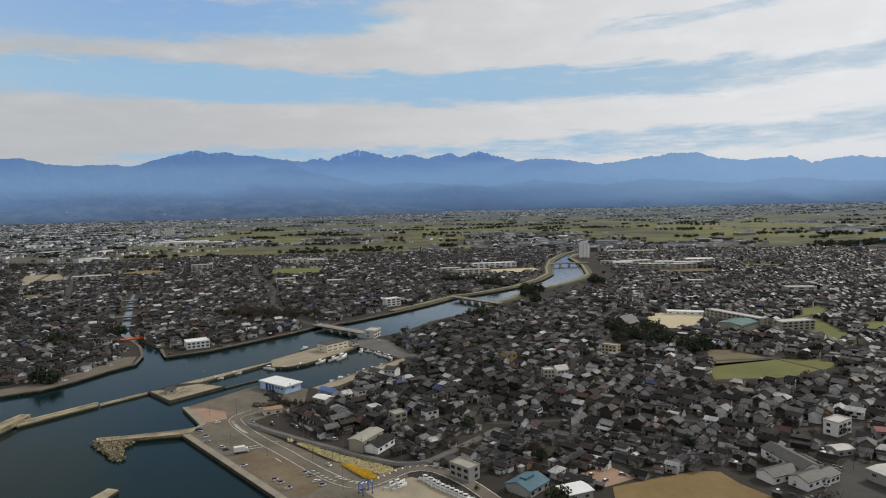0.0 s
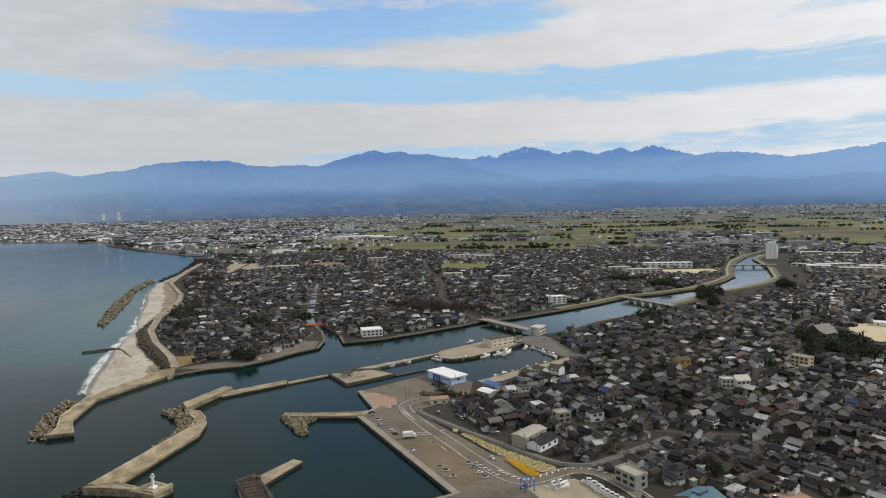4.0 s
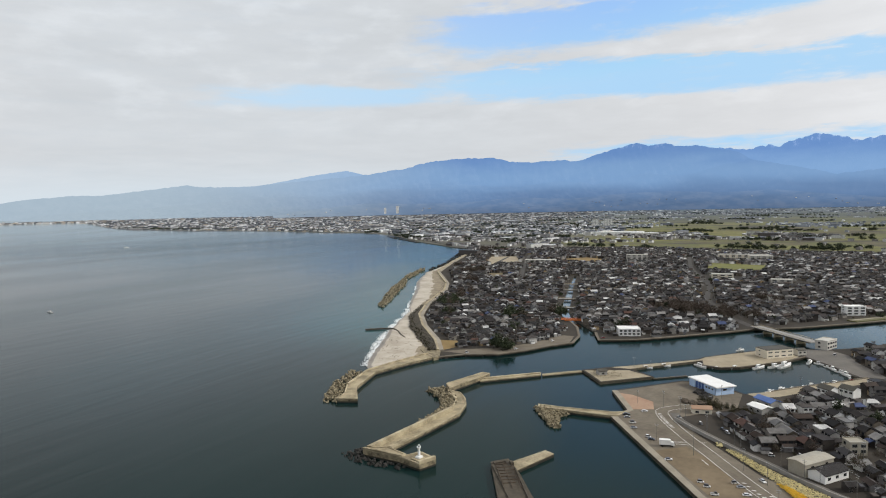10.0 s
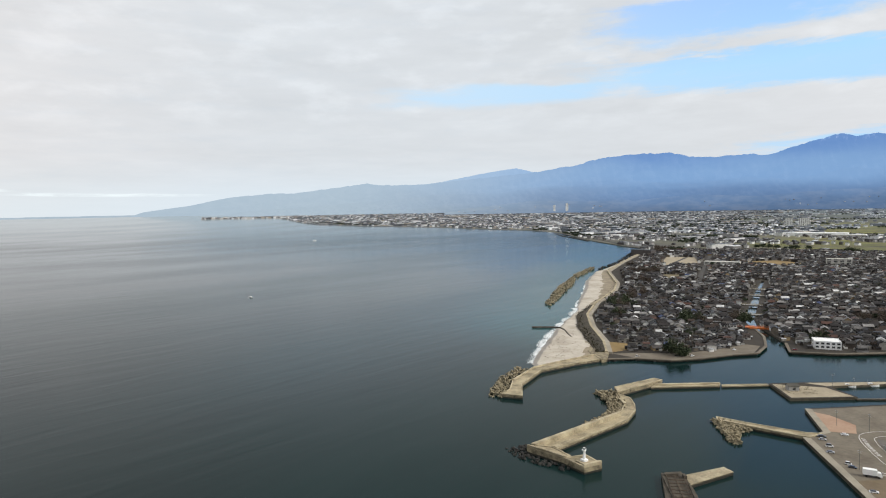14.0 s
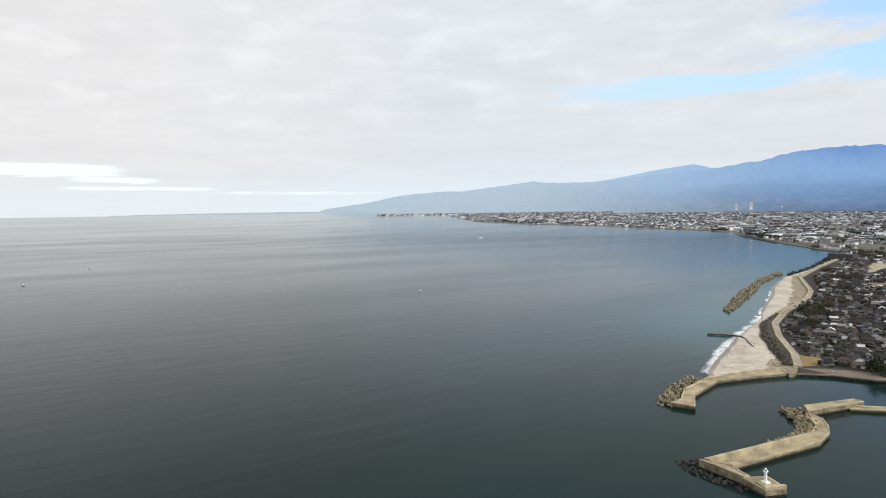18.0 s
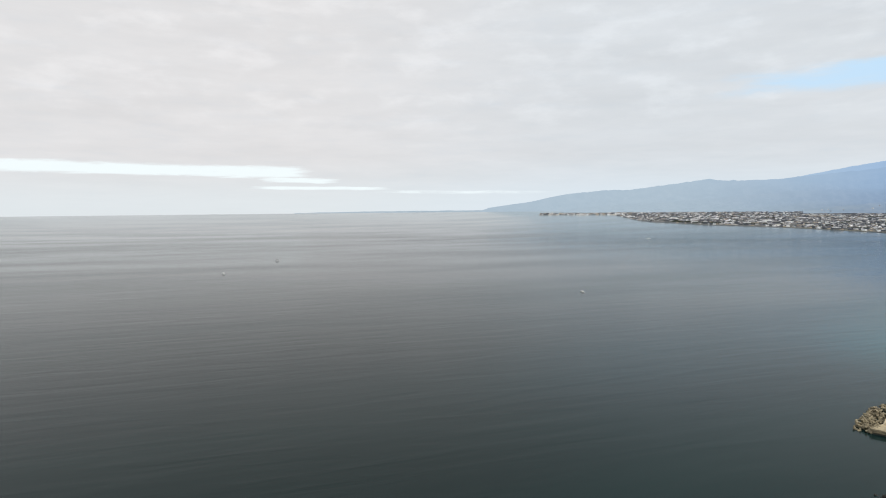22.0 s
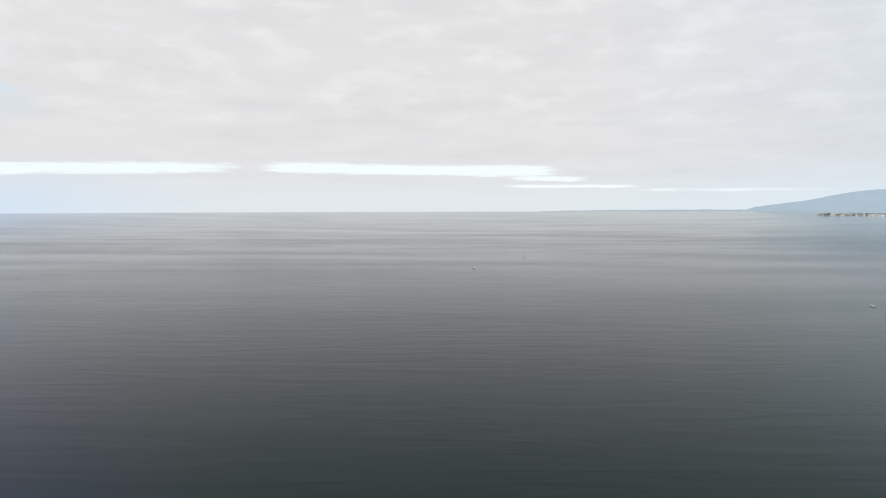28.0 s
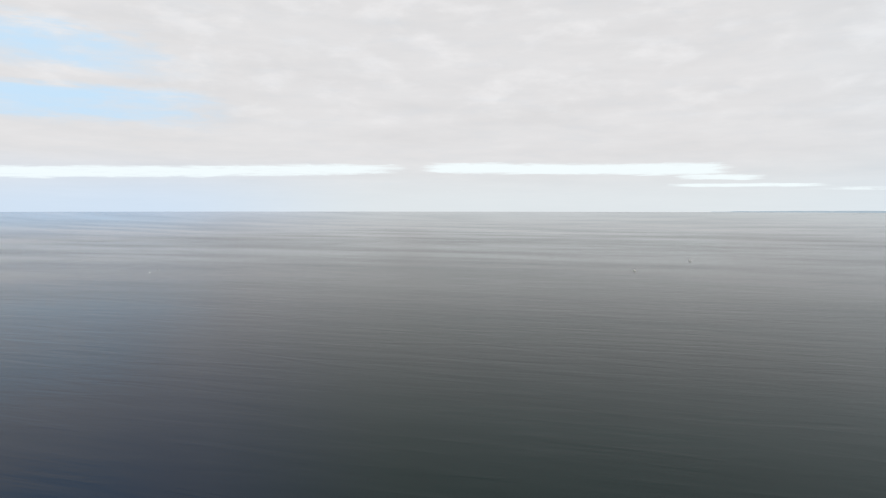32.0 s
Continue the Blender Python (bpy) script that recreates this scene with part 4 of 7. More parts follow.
sea_wall("old_pier", [(-154.5, 234), (-150, 241.7), (-137, 230), (-85, 175), (-100, 163)], 2.1, "old dark stained concrete pier with rusty upstands", "pier", deck=M["old"],
         upstands=[([(-152.5, 233), (-149.5, 238), (-148, 236.5), (-151, 231.5)], 3.2), ([(-151.5, 230.5), (-148.6, 235), (-112, 197), (-115, 193)], 2.6),
                   ([(-146, 238.2), (-144, 236.6), (-144.8, 235.6), (-146.8, 237.2)], 3.4), ([(-142, 233.5), (-138.5, 230.4), (-100, 190), (-102, 188)], 2.7)], stand=M["old"])
pier_beams = thing("pier_frames", pose(-146.5, 233.5, 2.1, 0, 0, -49), "rusty brown timber frames lying on the old pier", "frames")
for k in range(7):
    part("beam", box(-1 + k * 3.2, -0.7 + k * 3.2, -4.2, 1.2 + (k % 3), 0.5, 0.75), M["rust"], pier_beams)
for y in (-4.2, -1.0, 2.6):
    part("rail", box(-1.5, 24, y, y + 0.22, 0.75, 0.95), M["rust"], pier_beams)
    for k in range(6):
        part("post", box(-1 + k * 4.6, -0.75 + k * 4.6, y, y + 0.22, 0, 0.75), M["rust"], pier_beams)
# quay edges: a pale cope along the water
QUAY = [(-154.3, 369), (-132.5, 338), (-135.5, 322.5), (-62, 241), (-98, 208)]
cope = ribbon("quay_edge", QUAY, 3.4, LAND_Z - 0.02, M["cope"], raw=True, shift=1.6, thick=0.22)
tagged(cope, "pale concrete cope along the quay edge", "quay", kind="structure")
for pts, wd, lab in ((NORTH_BANK[:9], 3.0, "pale bank wall along the harbour"), (NORTH_BANK[20:37], 3.5, "pale flood wall with a path on the river bank"),
                     (SOUTH_BANK[:13], 3.0, "grassy river bank with a path"), (HARBOUR[15:21], 1.2, "pale edge of the boat basin"), (HARBOUR[23:27], 1.2, "pale boat basin quay")):
    ob = ribbon("river_wall", pts, wd * 0.7, LAND_Z - 0.3, M["apron"], raw=True, shift=-wd * 0.35 + 0.2, thick=0.75)
    tagged(ob, lab, "wall", kind="structure")

for pts, side in ((NORTH_BANK[27:38], 1), (SOUTH_BANK[1:11], 1)):
    tagged(ribbon("river_bank", pts, 11.0, LAND_Z - 0.2, M["bank_grass"], raw=True, shift=-side * 6.5 if pts[0] in SOUTH_BANK else side * 6.5, thick=1.3), "grassy flood bank beside the river", "bank", kind="structure")
    tagged(ribbon("path", pts, 3.0, LAND_Z + 1.1, M["coast_road"], raw=True, shift=-side * 8.5 if pts[0] in SOUTH_BANK else side * 8.5, thick=0.06), "pale path along the top of the flood bank", "path", kind="structure")

patch_ground("pavement", [(-153, 368), (-131.5, 338), (-134.5, 322.5), (-61, 242), (-97, 208), (-60, 190), (-10, 235), (-18, 268), (-55, 285), (-108, 338), (-84, 372), (-88, 402), (-109, 417), (-125, 412)],
             M["apron"], "worn tan and grey quay paving with tyre marks", 0.03, "pavement")
patch_ground("field", [(-152, 366.5), (-132, 339.5), (-121, 347), (-126, 360), (-141, 367)], M["red_soil"], "bare red-brown gravel lot on the quay", 0.08)
patch_ground("lot", [(-100, 288), (-90, 301), (-79, 293), (-61, 275), (-52, 257), (-59, 248), (-67, 254)], M["worn_earth"], "brown worn patch of the quay with sand over the asphalt", 0.06, "pavement")
patch_ground("lot", [(-34, 252), (-16, 265), (-6, 258), (10, 238), (-14, 226)], M["lot_sand"], "pale sandy boat yard lot", 0.09)
patch_ground("lot", [(-189, 405), (-168.2, 384.5), (-146, 413), (-164, 420.5)], M["lot_sand"], "sandy islet top with scrub", 0.06)
patch_ground("lot", [(-132, 485), (-131, 476), (-126.5, 463), (-115, 461.5), (-104.5, 470), (-97, 482), (-83, 503), (-76, 522), (-90, 534), (-103, 530), (-119, 505.5)], M["lot_sand"], "sandy spit between river and boat basin", 0.06)
patch_ground("lot", [(-132, 484), (-133, 477), (-152, 453), (-166, 435.5), (-177, 422), (-165, 424.5), (-160.5, 431.5), (-149.5, 447), (-131, 475)], M["lot_sand"], "narrow sandy strip of the spit", 0.07)
patch_ground("lot", [(-86, 405), (-74.5, 418.5), (-65.5, 433), (-44.5, 462), (-32, 481), (-24, 478), (-38, 456), (-60, 424), (-70, 408), (-80, 400)], M["lot_sand"], "sandy quay strip along the boat basin", 0.06, "pavement")
patch_ground("lot", [(-72, 525), (-53, 504), (-36, 482), (-20, 485), (-40, 522), (-48, 545), (-60, 556), (-82, 549)], M["street"], "worn paving at the head of the boat basin", 0.05, "pavement")
patch_ground("field", [(-339, 432), (-310, 404), (-305, 430), (-318, 440)], M["straw"], "ochre dry grass behind the sea wall", 0.06)
patch_ground("lot", [(-308, 400), (-287, 402), (-267, 416), (-256, 436), (-247, 463), (-238, 481), (-246, 507), (-256, 505), (-262, 470), (-272, 440), (-296, 415)], M["apron"], "paved river bank with a few cars", 0.04, "pavement")
patch_ground("field", [(65, 250.9), (84, 258), (105, 264.5), (113, 263), (116, 251), (124, 237), (132, 222), (60, 222)], M["straw"], "dry straw-coloured field edged by a dark ditch", 0.06)
patch_ground("field", [(169, 402), (179, 440), (231.5, 451), (245, 419), (217, 403)], M["rice"], "green-yellow stubble field", 0.06)
patch_ground("field", [(233.5, 451.5), (266, 446), (262, 424), (247, 419.5)], M["rice"], "green stubble strip past a footpath", 0.06)
patch_ground("field", [(197, 484), (217, 482), (230, 448), (181, 434)], M["scrub"], "brown fallow field", 0.06)
patch_ground("field", [(361, 658), (398, 672), (369, 622), (334, 611)], M["rice"], "green rice stubble between houses", 0.06)
patch_ground("field", [(329, 611), (350, 609), (333, 529), (310, 508), (309, 556)], M["rice"], "green rice stubble behind the school", 0.06)
patch_ground("field", [(374, 577), (440, 590), (420, 545), (362, 547)], M["rice"], "green rice stubble beside a road", 0.06)
patch_ground("school_yard", [(187, 586), (190, 615), (213, 652), (259, 645), (240, 600), (228, 578), (202, 570)], M["play"], "bare ochre school sports ground", 0.06, "yard")
patch_ground("parking", [(55, 265), (69, 271), (77, 259), (62, 251)], M["red_soil"], "small gravel car park", 0.06, "parking")
patch_ground("parking", [(149, 252), (172, 272), (182, 262), (162, 228), (138, 228)], M["asphalt"], "asphalt car park with white bays", 0.06, "parking")
patch_ground("field", [(-302, 1115), (-332, 1250), (-225, 1240), (-217, 1105)], M["rice"], "stubble field among houses", 0.06)
patch_ground("field", [(-640, 1190), (-592, 1285), (-515, 1240), (-527, 1155)], M["straw"], "yellow stubble field among houses", 0.06)
patch_ground("field", [(330, 1060), (350, 1000), (445, 1010), (440, 1070)], M["scrub"], "brown meadow before the clinic", 0.06)
patch_ground("field", [(500, 1080), (560, 1060), (580, 1110), (520, 1130)], M["rice"], "small green field", 0.06)
patch_ground("field", [(-795, 1221), (-748, 1254), (-638, 1083), (-705, 1061)], M["lot_sand"], "pale sports ground of a school", 0.06)
patch_ground("field", [(-608, 912), (-580, 934), (-548, 879), (-569, 862)], M["scrub"], "brown fallow plot among houses", 0.06)
patch_ground("field", [(70, 1130), (85, 1060), (165, 1090), (160, 1150)], M["play"], "pale school sports ground", 0.06)
patch_ground("water", [(853, 1447), (935, 1500), (1074, 1632), (1260, 1830), (1330, 1830), (1090, 1575), (967, 1478)], M["sea"], "bright far river", 0.12, "river")

# ---------------------------------------------------------------- roads
QUAY_ROAD = [(-92, 372), (-106, 363), (-116, 350), (-112.5, 338), (-95, 315.5), (-78, 297), (-58, 274.5), (-45, 262), (-36, 258), (-28, 263.5), (-18, 273), (-7, 273), (6, 260), (18, 240), (36, 205)]
BACK_ROAD = [(-110, 347), (-104, 337), (-90, 325), (-71, 311), (-52, 298), (-36, 287), (-22, 279.5), (-10, 281), (4, 296), (26, 322)]


def road(pts, width, mat, label, z=0.10, lines=False):
    ob = ribbon("road", pts, width, LAND_Z + z, mat, step=4)
    tagged(ob, label, "road", kind="structure")
    if lines:
        for sh in (-width / 2 + 0.35, width / 2 - 0.35):
            tagged(ribbon("trim", pts, 0.22, LAND_Z + z + 0.015, M["line"], step=4, shift=sh), "white edge line of the road", "road line", kind="structure")
    return ob


road(QUAY_ROAD, 7.0, M["apron"], "two-lane quay road with white edge lines", lines=True)
road(BACK_ROAD, 4.6, M["street"], "narrow street behind the quay", 0.07)
for pts, wd, lab in (([(141, 330), (167, 301.5), (176.5, 279.6), (184, 255), (190, 225)], 6, "grey street"),
                     ([(-402, 1363), (-329, 1130), (-272, 993), (-236, 891), (-212, 790), (-170, 690), (-130, 628)], 7, "pale street winding through the town"),
                     ([(-496, 839), (-600, 1030), (-747, 1312)], 7, "pale straight street"), ([(40, 600), (80, 690), (190, 860)], 3.4, "town street"),
                     ([(-20, 320), (60, 400), (130, 500), (160, 640), (330, 900)], 3.6, "town street"), ([(20, 330), (110, 330), (170, 310), (300, 330), (480, 420)], 3.6, "town street"),
                     ([(-60, 420), (20, 440), (120, 470), (180, 450), (300, 470), (480, 560)], 3.4, "town street"), ([(250, 1010), (300, 1000), (480, 960), (700, 900)], 4, "town street"),
                     ([(-120, 640), (-60, 900), (-20, 1200), (0, 1600)], 3.6, "town street"), ([(-640, 950), (-760, 1240)], 6, "pale street")):
    road(pts, wd, M["asphalt"], lab, 0.10)
# chevron hatching where the lanes part, and the bays of the car parks
qr = smooth_line(QUAY_ROAD, 1.0)


def hatch(i0, i1, shift, step, ln, label):
    sd = sides(qr)
    for i in range(i0, i1, step):
        p, s = sd[i]
        d = Vector((s.y, -s.x))
        a = p + s * shift
        q = [a, a + d * 0.6, a + d * (0.6 + ln * 0.6) + s * ln, a + d * ln * 0.6 + s * ln]
        tagged(part("trim", prism([(v.x, v.y) for v in q], LAND_Z + 0.09, LAND_Z + 0.135), M["line"], None), label, "road marking", kind="structure")


hatch(40, 62, -2.2, 2, 1.7, "white slanted road hatching")
hatch(126, 142, -1.9, 3, 1.3, "white slanted road hatching")
hatch(138, 190, 1.4, 3, 1.5, "white slanted road hatching")
for i in range(7):
    bx, by = 150 + i * 2.1, 258.5 + i * 1.6
    tagged(part("trim", prism([(bx, by), (bx + 0.2, by - 0.15), (bx + 3.2, by - 4.4), (bx + 3.0, by - 4.25)], LAND_Z + 0.05, LAND_Z + 0.09), M["line"], None), "white parking bay line", "road marking", kind="structure")
for i in range(6):
    bx, by = 127 + i * 2.6, 236.5 + i * 0.8
    tagged(part("trim", prism([(bx, by), (bx + 0.22, by), (bx + 2.2, by - 4.6), (bx + 2.0, by - 4.6)], LAND_Z + 0.05, LAND_Z + 0.09), M["line"], None), "white parking bay line", "road marking", kind="structure")
for x0, y0, x1, y1 in ((-79.5, 289, -75.5, 284.5), (-100, 302, -86, 309.5), (-99, 300, -84, 306), (-86, 309.5, -83.5, 311)):
    d = Vector((x1 - x0, y1 - y0)).normalized()
    s = Vector((-d.y, d.x)) * 0.14
    tagged(part("trim", prism([(x0 + s.x, y0 + s.y), (x0 - s.x, y0 - s.y), (x1 - s.x, y1 - s.y), (x1 + s.x, y1 + s.y)], LAND_Z + 0.02, LAND_Z + 0.07), M["line"], None), "white line on the quay", "road marking", kind="structure")

# sea wall behind the beach, and the wall of the back street
wall = ribbon("sea_wall", SEA_COAST[4:][::-1], 2.2, LAND_Z - 0.4, M["concrete"], raw=True, thick=2.6)
tagged(wall, "long pale concrete sea wall behind the beach", "wall", kind="structure")
tagged(ribbon("road", SEA_COAST[4:][::-1], 3.4, LAND_Z - 0.4, M["coast_road"], raw=True, shift=-2.9, thick=1.9), "pale sandy coast road behind the sea wall", "road", kind="structure")
slope_top, slope_foot = resample([(-311, 397), (-336, 425), (-387, 471.5), (-432, 520.5), (-466, 573)], 60), resample([(-316, 392), (-345, 418), (-396, 464), (-440, 515), (-469, 571)], 60)
v, f = [], []
for i, ((ax, ay), (bx, by)) in enumerate(zip(slope_top, slope_foot)):
    for k in range(7):
        t = k / 6
        wob = 1.2 * noise.noise(Vector((i * 0.35, k * 0.8, 0))) * t
        v.append((ax + (bx - ax) * t - wob, ay + (by - ay) * t - wob, 3.9 - 1.5 * t + 0.25 * noise.noise(Vector((i * 0.5, k, 4)))))
for i in range(59):
    for k in range(6):
        f.append((i * 7 + k, i * 7 + k + 1, i * 7 + k + 8, i * 7 + k + 7))
tagged(mesh_object("embankment", v, f, M["bank"]), "dark rough embankment below the sea wall", "embankment", kind="structure")
tagged(part("wall_end", prism([(-324, 403), (-309, 399), (-297, 382), (-298, 376), (-312, 383), (-325, 393)], -2.0, 2.6), M["face"], None), "stained concrete corner where breakwater and sea wall meet", "wall", kind="structure")
tagged(ribbon("street_wall", BACK_ROAD[1:8], 0.4, LAND_Z, M["bridge"], shift=-2.7, thick=1.7), "low grey concrete flood wall along the street", "wall", kind="structure")


# ---------------------------------------------------------------- armour blocks
def tetrapod_mesh(r):
    bm = bmesh.new()
    for d in ((0, 0, 1), (0.94, 0, -0.33), (-0.47, 0.816, -0.33), (-0.47, -0.816, -0.33)):
        q = Vector(d).to_track_quat("Z", "Y").to_matrix().to_4x4()
        bmesh.ops.create_cone(bm, cap_ends=True, segments=6, radius1=r * 0.42, radius2=r * 0.26, depth=r, matrix=q @ Matrix.Translation((0, 0, r * 0.5)))
    me = bpy.data.meshes.new("tetrapod")
    bm.to_mesh(me)
    bm.free()
    me.materials.append(M["block"])
    return me


def boulder_mesh(r, seed):
    bm = bmesh.new()
    bmesh.ops.create_icosphere(bm, subdivisions=1, radius=r)
    for v in bm.verts:
        v.co *= 0.8 + 0.5 * noise.noise(v.co * 1.3 + Vector((seed, 0, 0)))
        v.co.z *= 0.7
    me = bpy.data.meshes.new("boulder")
    bm.to_mesh(me)
    bm.free()
    me.materials.append(M["rock"])
    return me


TETRA = [tetrapod_mesh(1.9), tetrapod_mesh(1.6)]
BOULDER = [boulder_mesh(1.2, i) for i in range(3)]
rng = random.Random(7)


def mound(name, label, poly, count, height, meshes, piece, group):
    """Armour blocks tumbled over an outline, highest in its middle."""
    e = thing(name, pose(0, 0, 0), label, "armour blocks", group)
    xs, ys = [p[0] for p in poly], [p[1] for p in poly]
    cx, cy = sum(xs) / len(xs), sum(ys) / len(ys)
    done = 0
    while done < count:
        x, y = rng.uniform(min(xs), max(xs)), rng.uniform(min(ys), max(ys))
        if not inside(x, y, poly):
            continue
        ob = new(piece, rng.choice(meshes))
        ob.parent = e
        ob.matrix_basis = pose(x, y, rng.uniform(-0.3, height), rng.uniform(0, 360), rng.uniform(0, 360), rng.uniform(0, 360)) @ Matrix.Scale(rng.uniform(0.85, 1.15), 4)
        done += 1
    return e


mound("tetrapod_mound", "pale grey tetrapods heaped at the jetty tip", [(-178, 316.5), (-172, 318), (-158, 317), (-158, 313), (-161, 309), (-151.8, 296.6), (-155, 293.4), (-168, 306)], 150, 1.3, TETRA, "tetrapod", "tetrapod heaps")
mound("tetrapod_mound", "pale tetrapods along the outer breakwater", [(-252, 311), (-246, 319), (-236, 315), (-222, 302), (-214, 285), (-213, 255), (-216, 255), (-220, 280), (-232, 300), (-244, 306)], 170, 1.8, TETRA, "tetrapod", "tetrapod heaps")
mound("tetrapod_mound", "tetrapods along the sea side of the curved breakwater", [(-283, 262), (-289, 273), (-302, 288), (-316, 320), (-325, 318), (-312, 288), (-298, 268), (-289, 258)], 110, 2.0, TETRA, "tetrapod", "tetrapod heaps")
mound("rock_mound", "dark wet rocks off the breakwater corner", [(-221, 206), (-217, 217), (-211, 213), (-205, 209.5), (-190, 212), (-179, 210.5), (-190, 206.5), (-205, 203)], 95, 0.5, BOULDER, "boulder", "rock heaps")
mound("rock_mound", "dark rocks under the bank by the beach", [(-311, 381), (-300, 377), (-287, 396), (-268, 410), (-272, 415), (-292, 402)], 60, 0.9, BOULDER, "boulder", "rock heaps")
mound("detached_breakwater", "long tetrapod breakwater lying off the beach", [(-508, 549), (-520, 552), (-592, 650), (-706, 822), (-766, 940), (-756, 940), (-688, 812), (-576, 652)], 300, 2.4, [tetrapod_mesh(2.7), tetrapod_mesh(2.2)], "tetrapod", "tetrapod heaps")
tagged(ribbon("groyne", [(-428, 437), (-412, 453), (-400, 450), (-380, 434), (-357, 419)], 1.3, 0.2, M["old"], shift=0, thick=1.3, step=5), "low dark stone groyne bent across the beach", "groyne")
mound("rock_mound", "dark rocks along the far beach", [(-715, 895), (-725, 892), (-800, 1050), (-890, 1210), (-960, 1330), (-950, 1335), (-870, 1215), (-780, 1050)], 220, 2.0, [boulder_mesh(2.4, 9), boulder_mesh(2.0, 5)], "boulder", "rock heaps")

# ---------------------------------------------------------------- houses
WINDOWS = {}


def window_mesh(wd, ht):
    """A sliding window: a pale frame with two dark panes."""
    key = (wd, ht)
    if key not in WINDOWS:
        bm = bmesh.new()
        bm_box(bm, -wd / 2, wd / 2, -0.07, 0.02, 0, ht)
        for x0 in (-wd / 2 + 0.08, 0.04):
            for f in bm_box(bm, x0, x0 + wd / 2 - 0.12, -0.10, 0.0, 0.08, ht - 0.08):
                f.material_index = 1
        me = bpy.data.meshes.new("window")
        bm.to_mesh(me)
        bm.free()
        me.materials.append(M["grey_wall"])
        me.materials.append(M["glass"])
        WINDOWS[key] = me
    return WINDOWS[key]


def add_window(parent, x, y, z, turn, wd, ht):
    ob = new("window", window_mesh(wd, ht))
    ob.parent = parent
    ob.matrix_basis = pose(x, y, z, 0, 0, turn)
    return ob


def gable_wall(bm, x0, x1, y0, y1, h, rise):
    ym = (y0 + y1) / 2
    v = [bm.verts.new(p) for p in ((x0, y0, 0), (x0, y1, 0), (x0, y1, h), (x0, ym, h + rise), (x0, y0, h), (x1, y0, 0), (x1, y1, 0), (x1, y1, h), (x1, ym, h + rise), (x1, y0, h))]
    bm.faces.new((v[4], v[3], v[2], v[1], v[0]))
    bm.faces.new((v[5], v[6], v[7], v[8], v[9]))
    bm.faces.new((v[0], v[5], v[9], v[4]))
    bm.faces.new((v[6], v[1], v[2], v[7]))


def gable_roof(bm, x0, x1, y0, y1, h, rise, over=0.6, thick=0.22):
    ym, hw = (y0 + y1) / 2, (y1 - y0) / 2
    drop = rise / hw * over
    prof = [(y0 - over, h - drop), (ym, h + rise), (y1 + over, h - drop), (y1 + over, h - drop + thick), (ym, h + rise + thick), (y0 - over, h - drop + thick)]
    a = [bm.verts.new((x0 - over * 0.8, y, z + 0.02)) for y, z in prof]
    b = [bm.verts.new((x1 + over * 0.8, y, z + 0.02)) for y, z in prof]
    n = len(prof)
    for i in range(n):
        bm.faces.new((a[i], b[i], b[(i + 1) % n], a[(i + 1) % n]))
    bm.faces.new(a[::-1])
    bm.faces.new(b)
    bmesh.ops.recalc_face_normals(bm, faces=bm.faces)


def hip_roof(bm, x0, x1, y0, y1, h, rise, over=0.6, thick=0.2):
    ym, hw = (y0 + y1) / 2, (y1 - y0) / 2
    c = [(x0 - over, y0 - over), (x1 + over, y0 - over), (x1 + over, y1 + over), (x0 - over, y1 + over)]
    lo = [bm.verts.new((x, y, h - 0.1)) for x, y in c]
    mi = [bm.verts.new((x, y, h - 0.1 + thick)) for x, y in c]
    r0, r1 = bm.verts.new((x0 + hw * 0.9, ym, h + rise)), bm.verts.new((x1 - hw * 0.9, ym, h + rise))
    for i in range(4):
        bm.faces.new((lo[i], lo[(i + 1) % 4], mi[(i + 1) % 4], mi[i]))
    bm.faces.new(lo[::-1])
    bm.faces.new((mi[0], mi[1], r1, r0))
    bm.faces.new((mi[1], mi[2], r1))
    bm.faces.new((mi[2], mi[3], r0, r1))
    bm.faces.new((mi[3], mi[0], r0))


def lean_roof(bm, x0, x1, y0, y1, z0, z1, thick=0.16):
    """A single slope that falls from y1 (z1) to y0 (z0)."""
    v = [bm.verts.new(p) for p in ((x0, y0, z0), (x1, y0, z0), (x1, y1, z1), (x0, y1, z1), (x0, y0, z0 + thick), (x1, y0, z0 + thick), (x1, y1, z1 + thick), (x0, y1, z1 + thick))]
    for q in ((3, 2, 1, 0), (4, 5, 6, 7), (0, 1, 5, 4), (1, 2, 6, 5), (2, 3, 7, 6), (3, 0, 4, 7)):
        bm.faces.new([v[i] for i in q])


def skirt_roof(bm, wd, dp, core_w, core_d, z0, z1, over=0.6, thick=0.16):
    """A pent roof all round, from the eaves of the ground floor up to the walls of the upper floor."""
    lo = [(-wd / 2 - over, -dp / 2 - over), (wd / 2 + over, -dp / 2 - over), (wd / 2 + over, dp / 2 + over), (-wd / 2 - over, dp / 2 + over)]
    hi = [(-core_w / 2, -core_d / 2), (core_w / 2, -core_d / 2), (core_w / 2, core_d / 2), (-core_w / 2, core_d / 2)]
    a = [bm.verts.new((x, y, z0)) for x, y in lo]
    b = [bm.verts.new((x, y, z0 + thick)) for x, y in lo]
    c = [bm.verts.new((x, y, z1)) for x, y in hi]
    for i in range(4):
        k = (i + 1) % 4
        bm.faces.new((a[i], a[k], b[k], b[i]))
        bm.faces.new((b[i], b[k], c[k], c[i]))
    bm.faces.new(a[::-1])


